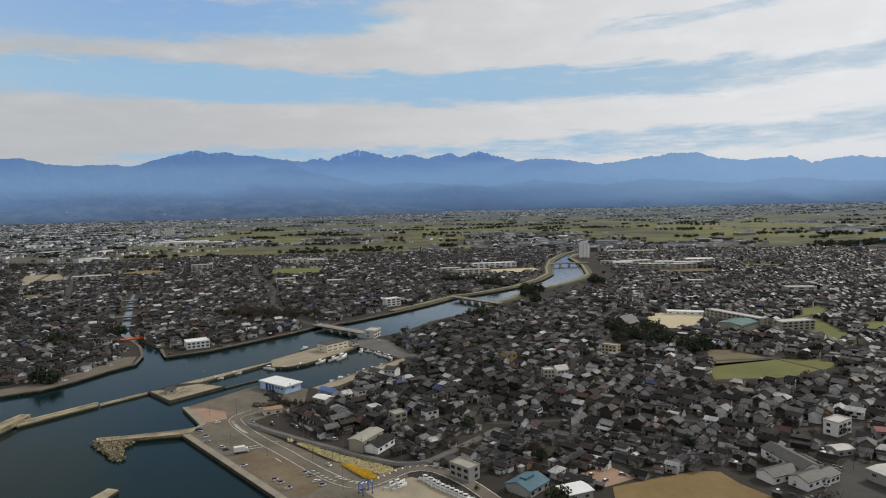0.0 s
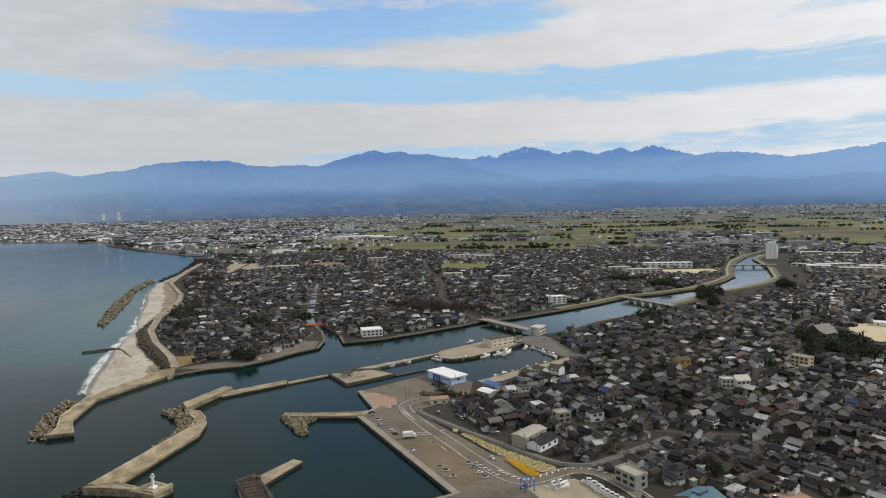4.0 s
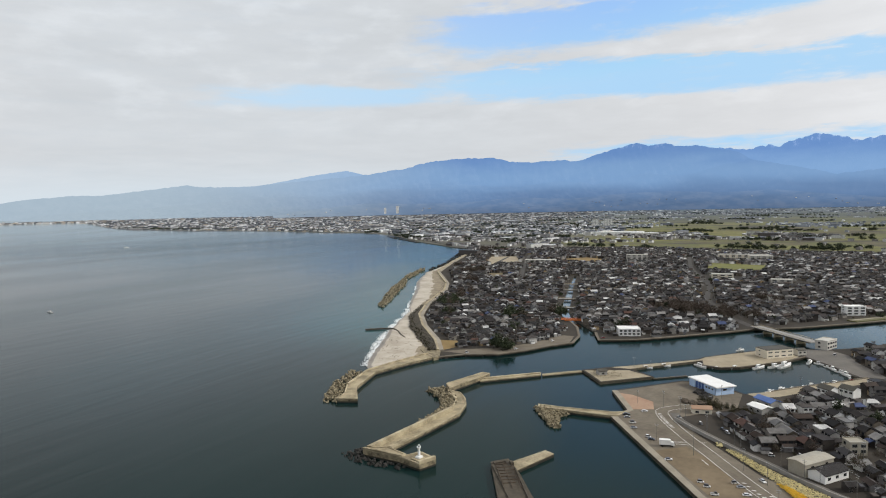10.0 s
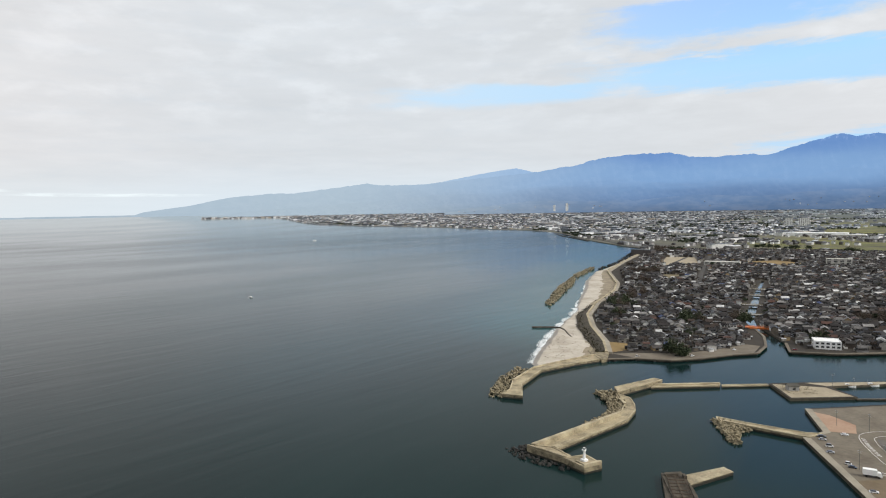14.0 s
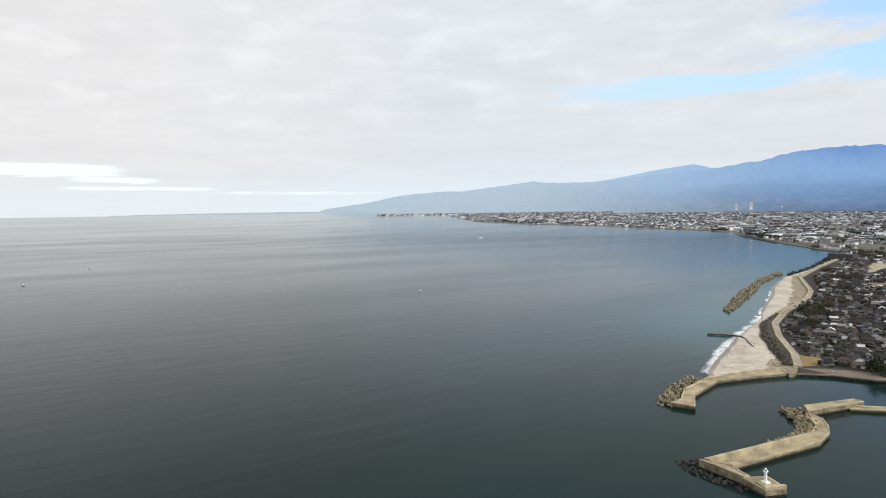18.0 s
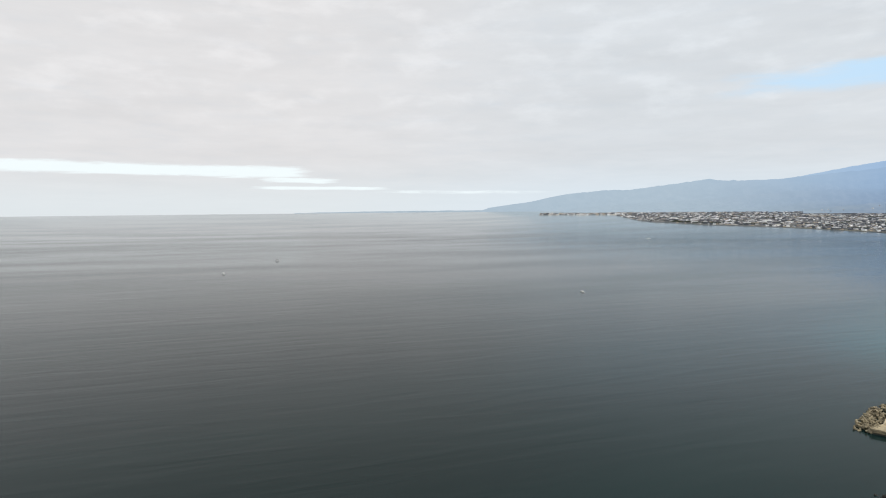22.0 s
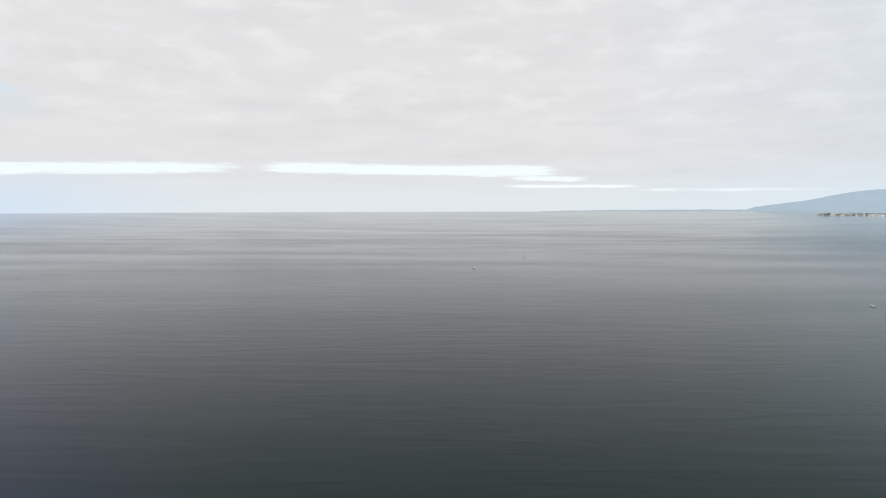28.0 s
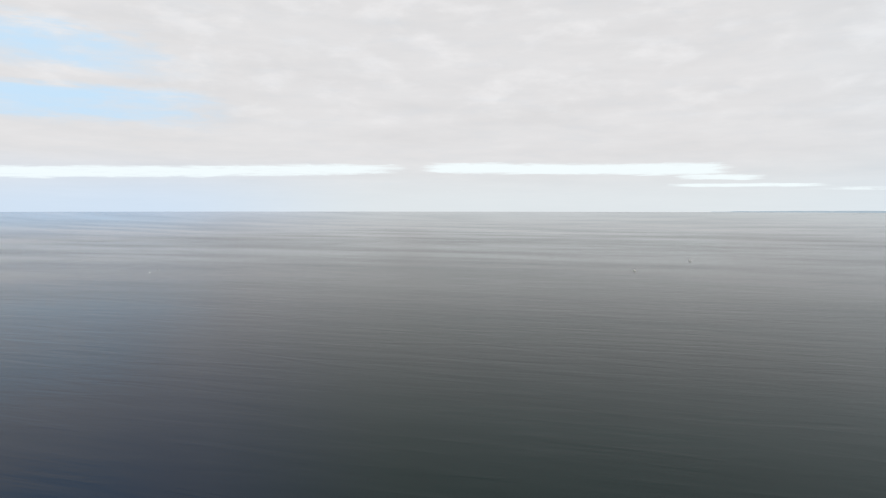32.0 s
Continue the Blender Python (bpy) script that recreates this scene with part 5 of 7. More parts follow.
def town_house(m, wd, dp, h, style, label, group, category="house"):
    """A tiled wooden house: walls, main roof, ridge, a lower storey or wing with its own roof, windows."""
    e = thing("house", m, label, category, group)
    two = style in ("skirt", "wing", "cross")
    cw, cd = (wd * 0.74, dp * 0.70) if style == "skirt" else (wd, dp)
    rise = cd / 2 * 0.54
    bm = bmesh.new()
    gable_wall(bm, -cw / 2, cw / 2, -cd / 2, cd / 2, h, rise * (0.2 if style == "hip" else 0.98))
    if style == "skirt":
        bm_box(bm, -wd / 2, wd / 2, -dp / 2, dp / 2, 0, 2.75)
    elif style == "wing":
        bm_box(bm, -wd / 2 - 0.6, wd / 2 - 1.5, -dp / 2 - 2.6, -dp / 2 + 0.01, 0, 2.75)
    elif style == "cross":
        v0 = len(bm.verts)
        gable_wall(bm, -dp * 0.95, 0.1, -wd * 0.28, wd * 0.28, h * 0.62, wd * 0.14)
        bmesh.ops.rotate(bm, verts=list(bm.verts)[v0:], cent=(0, 0, 0), matrix=Matrix.Rotation(radians(90), 3, "Z"))
    part("wall", bm, M["wall"], e)
    bm = bmesh.new()
    if style == "hip":
        hip_roof(bm, -cw / 2, cw / 2, -cd / 2, cd / 2, h, rise, 0.8)
    elif style == "flat":
        bm_box(bm, -cw / 2 - 0.3, cw / 2 + 0.3, -cd / 2 - 0.3, cd / 2 + 0.3, h + rise * 0.98, h + rise * 0.98 + 0.3)
    else:
        gable_roof(bm, -cw / 2, cw / 2, -cd / 2, cd / 2, h, rise, 0.8)
    top = part("roof", bm, M["roof"], e)
    inset = cd * 0.42 if style == "hip" else -0.5
    if style != "flat":
        part("ridge", box(-cw / 2 + inset, cw / 2 - inset, -0.17, 0.17, h + rise + 0.12, h + rise + 0.42), M["ridge"], top, "grey ridge tiles")
    if two:
        bm = bmesh.new()
        if style == "skirt":
            skirt_roof(bm, wd, dp, cw, cd, 2.6, 3.75)
        elif style == "wing":
            lean_roof(bm, -wd / 2 - 1.1, wd / 2 - 1.0, -dp / 2 - 3.2, -dp / 2 + 0.03, 2.65, 3.85)
        else:
            gable_roof(bm, -dp * 0.95, 0.1, -wd * 0.28, wd * 0.28, h * 0.62, wd * 0.14, 0.6)
            bmesh.ops.rotate(bm, verts=list(bm.verts), cent=(0, 0, 0), matrix=Matrix.Rotation(radians(90), 3, "Z"))
        part("lower_roof", bm, M["roof"], e)
    yf = -cd / 2
    if h > 4:
        add_window(e, -cw * 0.22, cd / 2 if style == "cross" else yf, h - 1.65, 180 if style == "cross" else 0, 1.8, 1.15)
        add_window(e, cw * 0.24, cd / 2 if style == "cross" else yf, h - 1.65, 180 if style == "cross" else 0, 1.8, 1.15)
        add_window(e, cw / 2, 0.3, h - 1.6, 90, 1.2, 0.9)
    add_window(e, -wd * 0.15, {"skirt": -dp / 2, "wing": yf - 2.6, "cross": -dp * 0.95}.get(style, yf), 0.35, 0, 2.6, 1.85)
    return e


def block_building(name, m, wd, dp, floors, wall, roof, label, category, cols=4, parapet=0.5, fh=3.1, group="", bands=1.5):
    """A flat-roofed building with a parapet, storeys of windows and a roof box."""
    e = thing(name, m, label, category, group)
    h = floors * fh + 0.4
    part("wall", box(-wd / 2, wd / 2, -dp / 2, dp / 2, 0, h), wall, e)
    bm = bmesh.new()
    bm_box(bm, -wd / 2 - 0.15, wd / 2 + 0.15, -dp / 2 - 0.15, dp / 2 + 0.15, h, h + 0.2)
    for a in ((-wd / 2 - 0.15, wd / 2 + 0.15, -dp / 2 - 0.15, -dp / 2 + 0.12), (-wd / 2 - 0.15, wd / 2 + 0.15, dp / 2 - 0.12, dp / 2 + 0.15),
              (-wd / 2 - 0.15, -wd / 2 + 0.12, -dp / 2 + 0.12, dp / 2 - 0.12), (wd / 2 - 0.12, wd / 2 + 0.15, -dp / 2 + 0.12, dp / 2 - 0.12)):
        bm_box(bm, *a, h + 0.2, h + 0.2 + parapet)
    part("roof", bm, roof, e)
    for fl in range(floors):
        for i in range(cols):
            x = -wd / 2 + wd * (i + 0.5) / cols
            for y, turn in ((-dp / 2, 0), (dp / 2, 180)):
                add_window(e, x, y, fl * fh + 1.1, turn, round(min(wd / cols * 0.62, 6.0), 1), bands)
        for x, turn in ((wd / 2, 90), (-wd / 2, -90)):
            add_window(e, x, dp * 0.15, fl * fh + 1.1, turn, 1.8, bands)
    return e


def gable_building(name, m, wd, dp, h, wall, roof, label, category, rise=None, cols=4, group=""):
    """A broad shed or hall with a low pitched roof."""
    e = thing(name, m, label, category, group)
    rise = dp * 0.12 if rise is None else rise
    bm = bmesh.new()
    gable_wall(bm, -wd / 2, wd / 2, -dp / 2, dp / 2, h, rise * 0.98)
    part("wall", bm, wall, e)
    bm = bmesh.new()
    gable_roof(bm, -wd / 2, wd / 2, -dp / 2, dp / 2, h, rise, 0.5, 0.25)
    part("roof", bm, roof, e)
    for i in range(cols):
        x = -wd / 2 + wd * (i + 0.5) / cols
        for y, turn in ((-dp / 2, 0), (dp / 2, 180)):
            add_window(e, x, y, h - 2.2, turn, 1.8, 1.2)
    return e


# landmarks ------------------------------------------------------
def fish_market():
    """The white-roofed market hall: a flat roof slab over pale blue walls, open on the yard side."""
    e = thing("market_hall", pose(-105.6, 403.6, LAND_Z, 0, 0, -38) @ Matrix.Scale(0.91, 4), "market hall with white flat roof and pale blue walls", "warehouse")
    part("roof", box(-15, 14.6, -7.6, 7.6, 5.0, 5.8, bevel=0.12), M["white"], e, "broad white roof slab")
    part("wall", box(-14, -13.6, -7, 7, 0, 5.0), M["light_blue"], e)
    part("wall", box(-14, 13, 6.6, 7, 0, 5.0), M["light_blue"], e)
    part("wall", box(1.5, 13, -7, -6.6, 0, 5.0), M["light_blue"], e)
    part("wall", box(12.6, 13, -7, 7, 0, 5.0), M["light_blue"], e)
    part("wall", box(-14, -8, -7, -6.6, 0, 5.0), M["light_blue"], e)
    # added panels: shade of the open front put into a dark blue colour
    part("shutter", box(-8, 1.5, -6.2, -6.0, 0, 4.9), M["deep_blue"], e, "dark blue panels filling the open front")
    for x in (-8, -4.8, -1.6, 1.5):
        part("post", box(x - 0.15, x + 0.15, -6.95, -6.65, 0, 5.0), M["light_blue"], e)
    for x in (4.0, 7.0, 10.0):
        add_window(e, x, -7, 2.8, 0, 1.8, 1.15)
    add_window(e, 13, 0, 2.7, 90, 2.6, 1.15)


fish_market()
block_building("boat_store", pose(-91.5, 516, LAND_Z, 0, 0, 50), 22, 12, 2, M["beige"], M["olive"], "cream boat store with a flat dark roof on the spit", "storehouse", 4, 0.15, 2.8, bands=0.8)
gable_building("annex", pose(-77.5, 531, LAND_Z, 0, 0, 50), 7, 6, 3.6, M["pale"], M["olive"], "small pale annex beside the boat store", "storehouse", 1.0, 2)
block_building("office_block", pose(-64.5, 564, LAND_Z, 0, 0, 72), 15, 9, 2, M["pale"], M["pale"], "white two-storey office by the bridge", "office", 4, fh=3.0)
block_building("community_hall", pose(-210, 538, LAND_Z, 0, 0, 30), 18, 15, 2, M["white"], M["white"], "white flat-roofed hall on the river corner", "hall", 5, fh=2.6)
gable_building("net_store", pose(-39.3, 302.5, LAND_Z, 0, 0, 62), 17.5, 7.8, 5.3, M["khaki"], M["khaki"], "tall khaki net store with a pale roof", "storehouse", 0.7, 2)
gable_building("workshop", pose(-32.5, 298.5, LAND_Z, 0, 0, 62), 14.5, 7.5, 3.4, M["white"], M["roof"], "white walled workshop with a dark tiled roof", "workshop", 1.5, 3)
block_building("grey_house", pose(6.5, 264, LAND_Z, 0, 0, -45), 11, 6.6, 2, M["grey_wall"], M["khaki"], "grey two-storey building with a pale flat roof", "office", 3, fh=2.6)
e = gable_building("net_loft", pose(31, 251, LAND_Z, 0, 0, 48), 13.5, 11.5, 3.0, M["grey_wall"], M["teal"], "long shed with teal sheet roof", "shed", 2.0, 3)
part("vent_roof", box(-3, 2.4, -1.6, 1.6, 4.6, 5.7), M["teal"], e, "raised teal roof lantern")
gable_building("white_store", pose(48.3, 243, LAND_Z, 0, 0, 22), 11, 8.5, 3.4, M["grey_wall"], M["white"], "store with plain white roof", "storehouse", 0.5, 2)
for x, y, r, ln, dp, h in ((144.5, 267, -80, 25, 9.5, 4.2), (133.5, 256, 24, 15, 8, 3.0), (141.5, 249, 28, 12, 8, 3.6), (150, 252.5, 28, 9, 7.5, 3.2), (152, 266, -80, 10, 5, 2.8)):
    gable_building("assembly_hall", pose(x, y, LAND_Z, 0, 0, r), ln, dp, h, M["white"], M["tile"], "low broad hall with grey-brown tiled roof and white walls", "hall", dp * 0.2, 3, "linked halls")
for x, y, r in ((-47.5, 426, -35), (-37, 431.5, -30)):
    gable_building("white_house", pose(x, y, LAND_Z, 0, 0, r), 8.5, 6.5, 4.6, M["white"], M["olive"], "white two-storey house with dark roof by the basin", "house", 1.6, 3, "white houses by the basin")
block_building("khaki_house", pose(-26.5, 335, LAND_Z, 0, 0, 35), 7.5, 6.5, 2, M["khaki"], M["khaki"], "plain khaki house with a flat roof", "house", 2, fh=2.5)
gable_building("low_shed", pose(173, 279.5, LAND_Z, 0, 0, 12), 8.5, 6, 2.8, M["grey_wall"], M["pale"], "low shed with pale sheet roof beside the street", "shed", 0.8, 2)
block_building("clinic", pose(187, 304.5, LAND_Z, 0, 0, 32), 12, 7, 2, M["white"], M["pale"], "white two-storey clinic on the street", "clinic", 3)
gable_building("grey_shed", pose(176, 246, LAND_Z, 0, 0, -70), 18, 12, 4.5, M["grey_wall"], M["pale"], "grey shed with a pale sheet roof", "shed", 0.5, 3)
gable_building("red_roof_store", pose(206.5, 298, LAND_Z, 0, 0, -15), 11, 7, 3.4, M["grey_wall"], M["red_roof"], "store with bright red roof", "shop", 1.0, 2)
# school with its gymnasium
# school walls in khaki: the tone of their shaded near side is in the colour
e = gable_building("gymnasium", pose(256, 561, LAND_Z, 0, 0, 38), 30, 22, 6.0, M["khaki"], M["green_roof"], "cream gymnasium with green roof", "gymnasium", 1.6, 6)
block_building("school", pose(268, 592, LAND_Z, 0, 0, -67), 62, 10, 3, M["khaki"], M["pale"], "long three-storey school with shade-toned walls and pale flat roof", "school", 12, fh=2.5)
block_building("school_wing", pose(300, 552, LAND_Z, 0, 0, 10), 32, 12, 3, M["khaki"], M["pale"], "three-storey school wing with shade-toned walls and pale flat roof", "school", 6, fh=2.5)
gable_building("school_pool", pose(239, 640, LAND_Z, 0, 0, -20), 34, 10, 3.2, M["white"], M["white"], "low white roofed pool house", "school", 0.8, 5)
# high silo and the public buildings up the river
e = thing("silo_tower", pose(291, 1340, LAND_Z), "tall pale grain silo tower", "silo")
for i in range(3):
    bm = bmesh.new()
    cyl(bm, -7 + i * 7, 0, 0, 27, 3.6, 3.6, 16)
    part("drum", bm, M["white"], e)
part("head_house", box(-7, 7, -3, 3, 27, 33), M["white"], e, "square head house on the drums")
for args in ((318, 1150, 34, 20, 2, "white", -12), (350, 1085, 44, 18, 3, "khaki", -8), (398, 1072, 40, 16, 3, "khaki", 12), (425, 1130, 46, 26, 2, "khaki", -8), (382, 1120, 30, 18, 3, "white", -8), (300, 1180, 26, 14, 2, "pale", -20), (436, 1420, 60, 24, 2, "pale", -5), (385, 1440, 40, 24, 2, "khaki", -5), (470, 1190, 50, 26, 2, "white", -8), (350, 1180, 60, 22, 2, "pale", 10),
             (46, 1060, 55, 14, 3, "beige", 12), (90, 1170, 80, 16, 3, "white", 8), (10, 1120, 34, 16, 2, "pale", 8), (-300, 1365, 90, 16, 3, "beige", 12), (-262, 1340, 40, 20, 3, "pale", 12),
             (-470, 1250, 40, 16, 4, "pale", 20), (-62, 742, 18, 10, 3, "white", 32), (-620, 1130, 60, 20, 2, "pale", 20),
             (338, 868, 22, 12, 2, "pale", -5), (-165, 975, 26, 14, 2, "pale", 12), (-250, 1010, 30, 14, 2, "beige", 15), (430, 780, 34, 14, 2, "pale", -10)):
    x, y, ln, dp, fl, mat, turn = args
    block_building("public_building", pose(x, y, LAND_Z, 0, 0, turn), ln, dp, fl, M[mat], M["pale" if mat != "white" else "white"],
                   {"white": "long white flat-roofed building among houses", "pale": "large pale building with flat roof", "beige": "long cream building with rows of windows", "khaki": "grey-brown block with a pale flat roof"}[mat], "building",
                   max(3, min(8, int(ln / 9))), fh=2.7, group="public buildings")
block_building("factory", pose(-940, 2270, LAND_Z, 0, 0, 15), 210, 60, 2, M["white"], M["white"], "very long white factory in the fields", "factory", 8, fh=5)
block_building("factory", pose(-800, 2200, LAND_Z, 0, 0, 15), 90, 40, 2, M["pale"], M["white"], "long white factory in the fields", "factory", 5, fh=5)

LANDMARKS = [(-72, 388, 9), (-73, 374, 8), (-98, 356, 8), (45, 464, 8), (122, 474, 11), (69, 420, 13), (162, 575, 15), (-105, 404, 18), (-91, 516, 14), (-77, 531, 6), (-63, 564, 12), (-210, 538, 13), (-44, 296, 8), (-37, 302, 11), (-31, 304, 9), (-47.5, 426, 7), (-37, 431.5, 7), (-26.5, 335, 7), (6, 263, 10), (31, 249, 14), (48, 240, 11), (144, 266, 14), (138, 252, 13), (150, 254, 11), (187, 304.5, 9), (176, 246, 12), (206.5, 298, 8), (173, 279.5, 6),
             (256, 561, 20), (260, 612, 16), (275, 575, 16), (300, 552, 20), (239, 640, 18), (291, 1340, 16), (318, 1150, 22), (350, 1085, 26), (398, 1072, 24), (425, 1130, 28), (382, 1120, 20), (300, 1180, 16), (436, 1420, 34), (385, 1440, 26), (470, 1190, 32), (350, 1180, 34),
             (46, 1060, 30), (90, 1170, 44), (10, 1120, 34), (-300, 1365, 48), (-262, 1340, 26), (-470, 1250, 24), (-62, 742, 13), (-620, 1130, 34), (330, 870, 24), (-150, 980, 34), (-250, 1010, 38), (430, 780, 28)]

# ---------------------------------------------------------------- the towns
SOUTH_TOWN = [(-70, 385), (-62, 408), (-50, 428), (-28, 458), (-10, 478), (-38, 520), (-46, 545), (-28, 590), (22, 655), (92, 760), (172, 882), (214, 942), (244, 1010), (268, 1158), (285, 1330), (430, 1540), (900, 1400), (1500, 1000),
              (1700, 500), (900, 150), (200, 130), (132, 215), (116, 268), (60, 250), (40, 225), (12, 248), (-6, 282), (-30, 290), (-80, 335), (-84, 350)]
NORTH_TOWN = [(-304, 412), (-276, 440), (-262, 470), (-258, 510), (-272, 545), (-305, 580), (-285, 590), (-245, 545), (-220, 515), (-196, 530), (-167, 568), (-130, 630), (-96, 655), (-54, 706), (-19, 756), (18, 815), (95, 895),
              (138, 975), (165, 1040), (180, 1150), (205, 1290), (260, 1450), (200, 1600), (-300, 1560), (-700, 1620), (-1000, 1560), (-950, 1400), (-780, 1100), (-680, 910), (-565, 770), (-520, 700), (-465, 595), (-420, 525), (-345, 445)]
CLEAR = [o for o in scene.objects if o.name.split(".")[0] in ("field", "lot", "school_yard", "parking", "pavement")]
CLEAR = [[(v.co.x, v.co.y) for v in o.data.vertices][:len(o.data.vertices) // 2] for o in CLEAR]
for poly in list(CLEAR):
    # plots on the camera side are cleared so roofs don't hide open ground
    mx, my = sum(p[0] for p in poly) / len(poly), sum(p[1] for p in poly) / len(poly)
    if mx > -330 and math.hypot(mx, my) > 330 and mx > 100:
        q = 18 / math.hypot(mx, my)
        CLEAR += [[(px - mx * q * k, py - my * q * k) for px, py in poly] for k in (0.5, 1.0)]
CLEAR += [[(853, 1447), (935, 1500), (1260, 1830), (1330, 1830), (1090, 1575), (967, 1478)]]
LANES = [(QUAY_ROAD, 7), (BACK_ROAD, 6), ([(167, 301.5), (176.5, 279.6), (184, 255)], 7), ([(-402, 1363), (-329, 1130), (-272, 993), (-236, 891), (-212, 790), (-170, 690), (-130, 628)], 9), ([(-496, 839), (-600, 1030), (-747, 1312)], 9),
         ([(-640, 950), (-760, 1240)], 8), ([(-300, 595), (-315, 628), (-356, 718), (-412, 843), (-451, 934)], 13), ([(-20, 320), (60, 400), (130, 500), (160, 640), (330, 900)], 5.5), ([(20, 330), (110, 330), (170, 310), (300, 330), (480, 420)], 5.5),
         ([(-60, 420), (20, 440), (120, 470), (180, 450), (300, 470), (480, 560)], 5.5), ([(40, 600), (80, 690), (190, 860)], 5.5), (SOUTH_BANK[2:10], 40), (SOUTH_BANK[9:14], 22), (SOUTH_BANK[:4], 46), (NORTH_BANK[26:38], 20)]
WOODS = [(150, 515, 13), (168, 505, 11), (190, 490, 9), (172, 528, 13), (148, 540, 9), (30, 640, 7), (100, 800, 9), (150, 560, 9), (178, 552, 8), (187, 474, 12), (36, 650, 8), (98, 738, 11), (218, 905, 14), (-221, 556, 5), (-217, 690, 26), (-180, 672, 26), (-150, 668, 18), (-408, 540, 9), (-438, 588, 11), (-458, 606, 11), (-470, 646, 12), (-486, 684, 11), (-930, 1415, 30), (-880, 1330, 24), (-724, 992, 14), (-147, 795, 16), (-270, 428, 9),
         (-310, 600, 10), (-340, 560, 12), (-560, 800, 16), (-640, 920, 24), (60, 900, 20), (20, 960, 22), (110, 830, 14)]


def free(x, y, poly, r):
    if not inside(x, y, poly):
        return False
    if any(math.hypot(x - a, y - b) < c + r * 0.6 for a, b, c in LANDMARKS) or any(math.hypot(x - a, y - b) < c for a, b, c in WOODS):
        return False
    if any(near_line(x, y, ln, wd) for ln, wd in LANES):
        return False
    return not any(inside(x, y, p) for p in CLEAR)


def plots(poly, turn, pw, pd, rnd, limit):
    """Building plots along streets: two rows back to back, then a lane."""
    c, s = math.cos(radians(turn)), math.sin(radians(turn))
    cx, cy = sum(p[0] for p in poly) / len(poly), sum(p[1] for p in poly) / len(poly)
    out = []
    v = -1300.0
    row = 0
    while v < 1300:
        u = -1300.0 + rnd.uniform(0, pw)
        k = 0
        while u < 1300:
            bend = 10 * math.sin(u / 70 + v / 160) + 6 * math.sin(v / 45)
            x, y = cx + u * c - (v + bend) * s, cy + u * s + (v + bend) * c
            if math.hypot(x, y) < limit and free(x, y, poly, 6):
                out.append((x, y, turn + math.degrees(math.atan(10 / 70 * math.cos(u / 70 + v / 160))) + rnd.uniform(-9, 9)))
            k += 1
            u += pw * rnd.uniform(0.82, 1.2) + (2.6 if k % 7 == 0 else 0)
        row += 1
        v += pd + (2.6 if row % 2 == 0 else 0.0)
    return out


rnd = random.Random(11)
south = sorted(plots(SOUTH_TOWN, -47, 7.5, 7.8, rnd, 1700), key=lambda p: math.hypot(p[0], p[1]))
north = sorted(plots(NORTH_TOWN, 40, 8.2, 8.4, rnd, 1700), key=lambda p: math.hypot(p[0] + 100, p[1]))

LABELS = {"gable": "two-storey wooden house with dark tiled gable roof", "wing": "two-storey house with dark tiled roof and low front wing", "hip": "house with dark hipped tile roof",
          "skirt": "two-storey house with a tiled skirt roof round it", "cross": "house with crossed tiled gables", "low": "low wooden house with dark tiled roof", "flat": "small flat-roofed house with plain walls", "tall": "tall narrow townhouse with tiled gable roof"}
LABELS["cross"] = "dark house with crossed tiled gable roofs"
KINDS = [("wing", 9.0, 6.6, 5.2), ("gable", 8.0, 6.2, 5.2), ("hip", 9.0, 7.2, 5.0), ("low", 10.0, 7.2, 2.8), ("skirt", 10.5, 9.0, 5.2), ("tall", 6.6, 5.6, 5.6), ("cross", 9.0, 6.4, 5.0), ("low", 7.2, 5.4, 2.6), ("flat", 7.0, 6.0, 4.0), ("skirt", 9.0, 8.0, 5.0)]
PROTO = {}


def place_house(x, y, turn, group):
    i = rnd.choices(range(len(KINDS)), (4, 4, 3, 4, 6, 2, 5, 3, 1.0, 6))[0]
    style, wd, dp, h = KINDS[i]
    a = turn + rnd.choice((0, 0, 90, 180, 180, 270))
    m = pose(x + rnd.uniform(-1, 1), y + rnd.uniform(-1, 1), LAND_Z, 0, 0, a) @ Matrix.Diagonal((rnd.uniform(0.64, 0.90), rnd.uniform(0.64, 0.90), rnd.uniform(0.68, 0.90), 1))
    key = (i, group)
    if key not in PROTO:
        PROTO[key] = town_house(m, wd, dp, h, style, LABELS[style], group)
    else:
        copy_thing(PROTO[key], m)


SOUTH_NEAR, NORTH_NEAR = 205, 85
gaps = []
n_s = 0
rest = []
for x, y, a in south:
    if rnd.random() < 0.07:
        gaps.append((x, y))
    elif n_s < SOUTH_NEAR:
        place_house(x, y, a, "houses of the fishing town")
        n_s += 1
    else:
        rest.append((x, y, a))
n_n = 0
for x, y, a in north:
    if rnd.random() < 0.10:
        gaps.append((x, y))
    elif n_n < NORTH_NEAR:
        place_house(x, y, a, "houses on the north bank")
        n_n += 1
    else:
        rest.append((x, y, a))


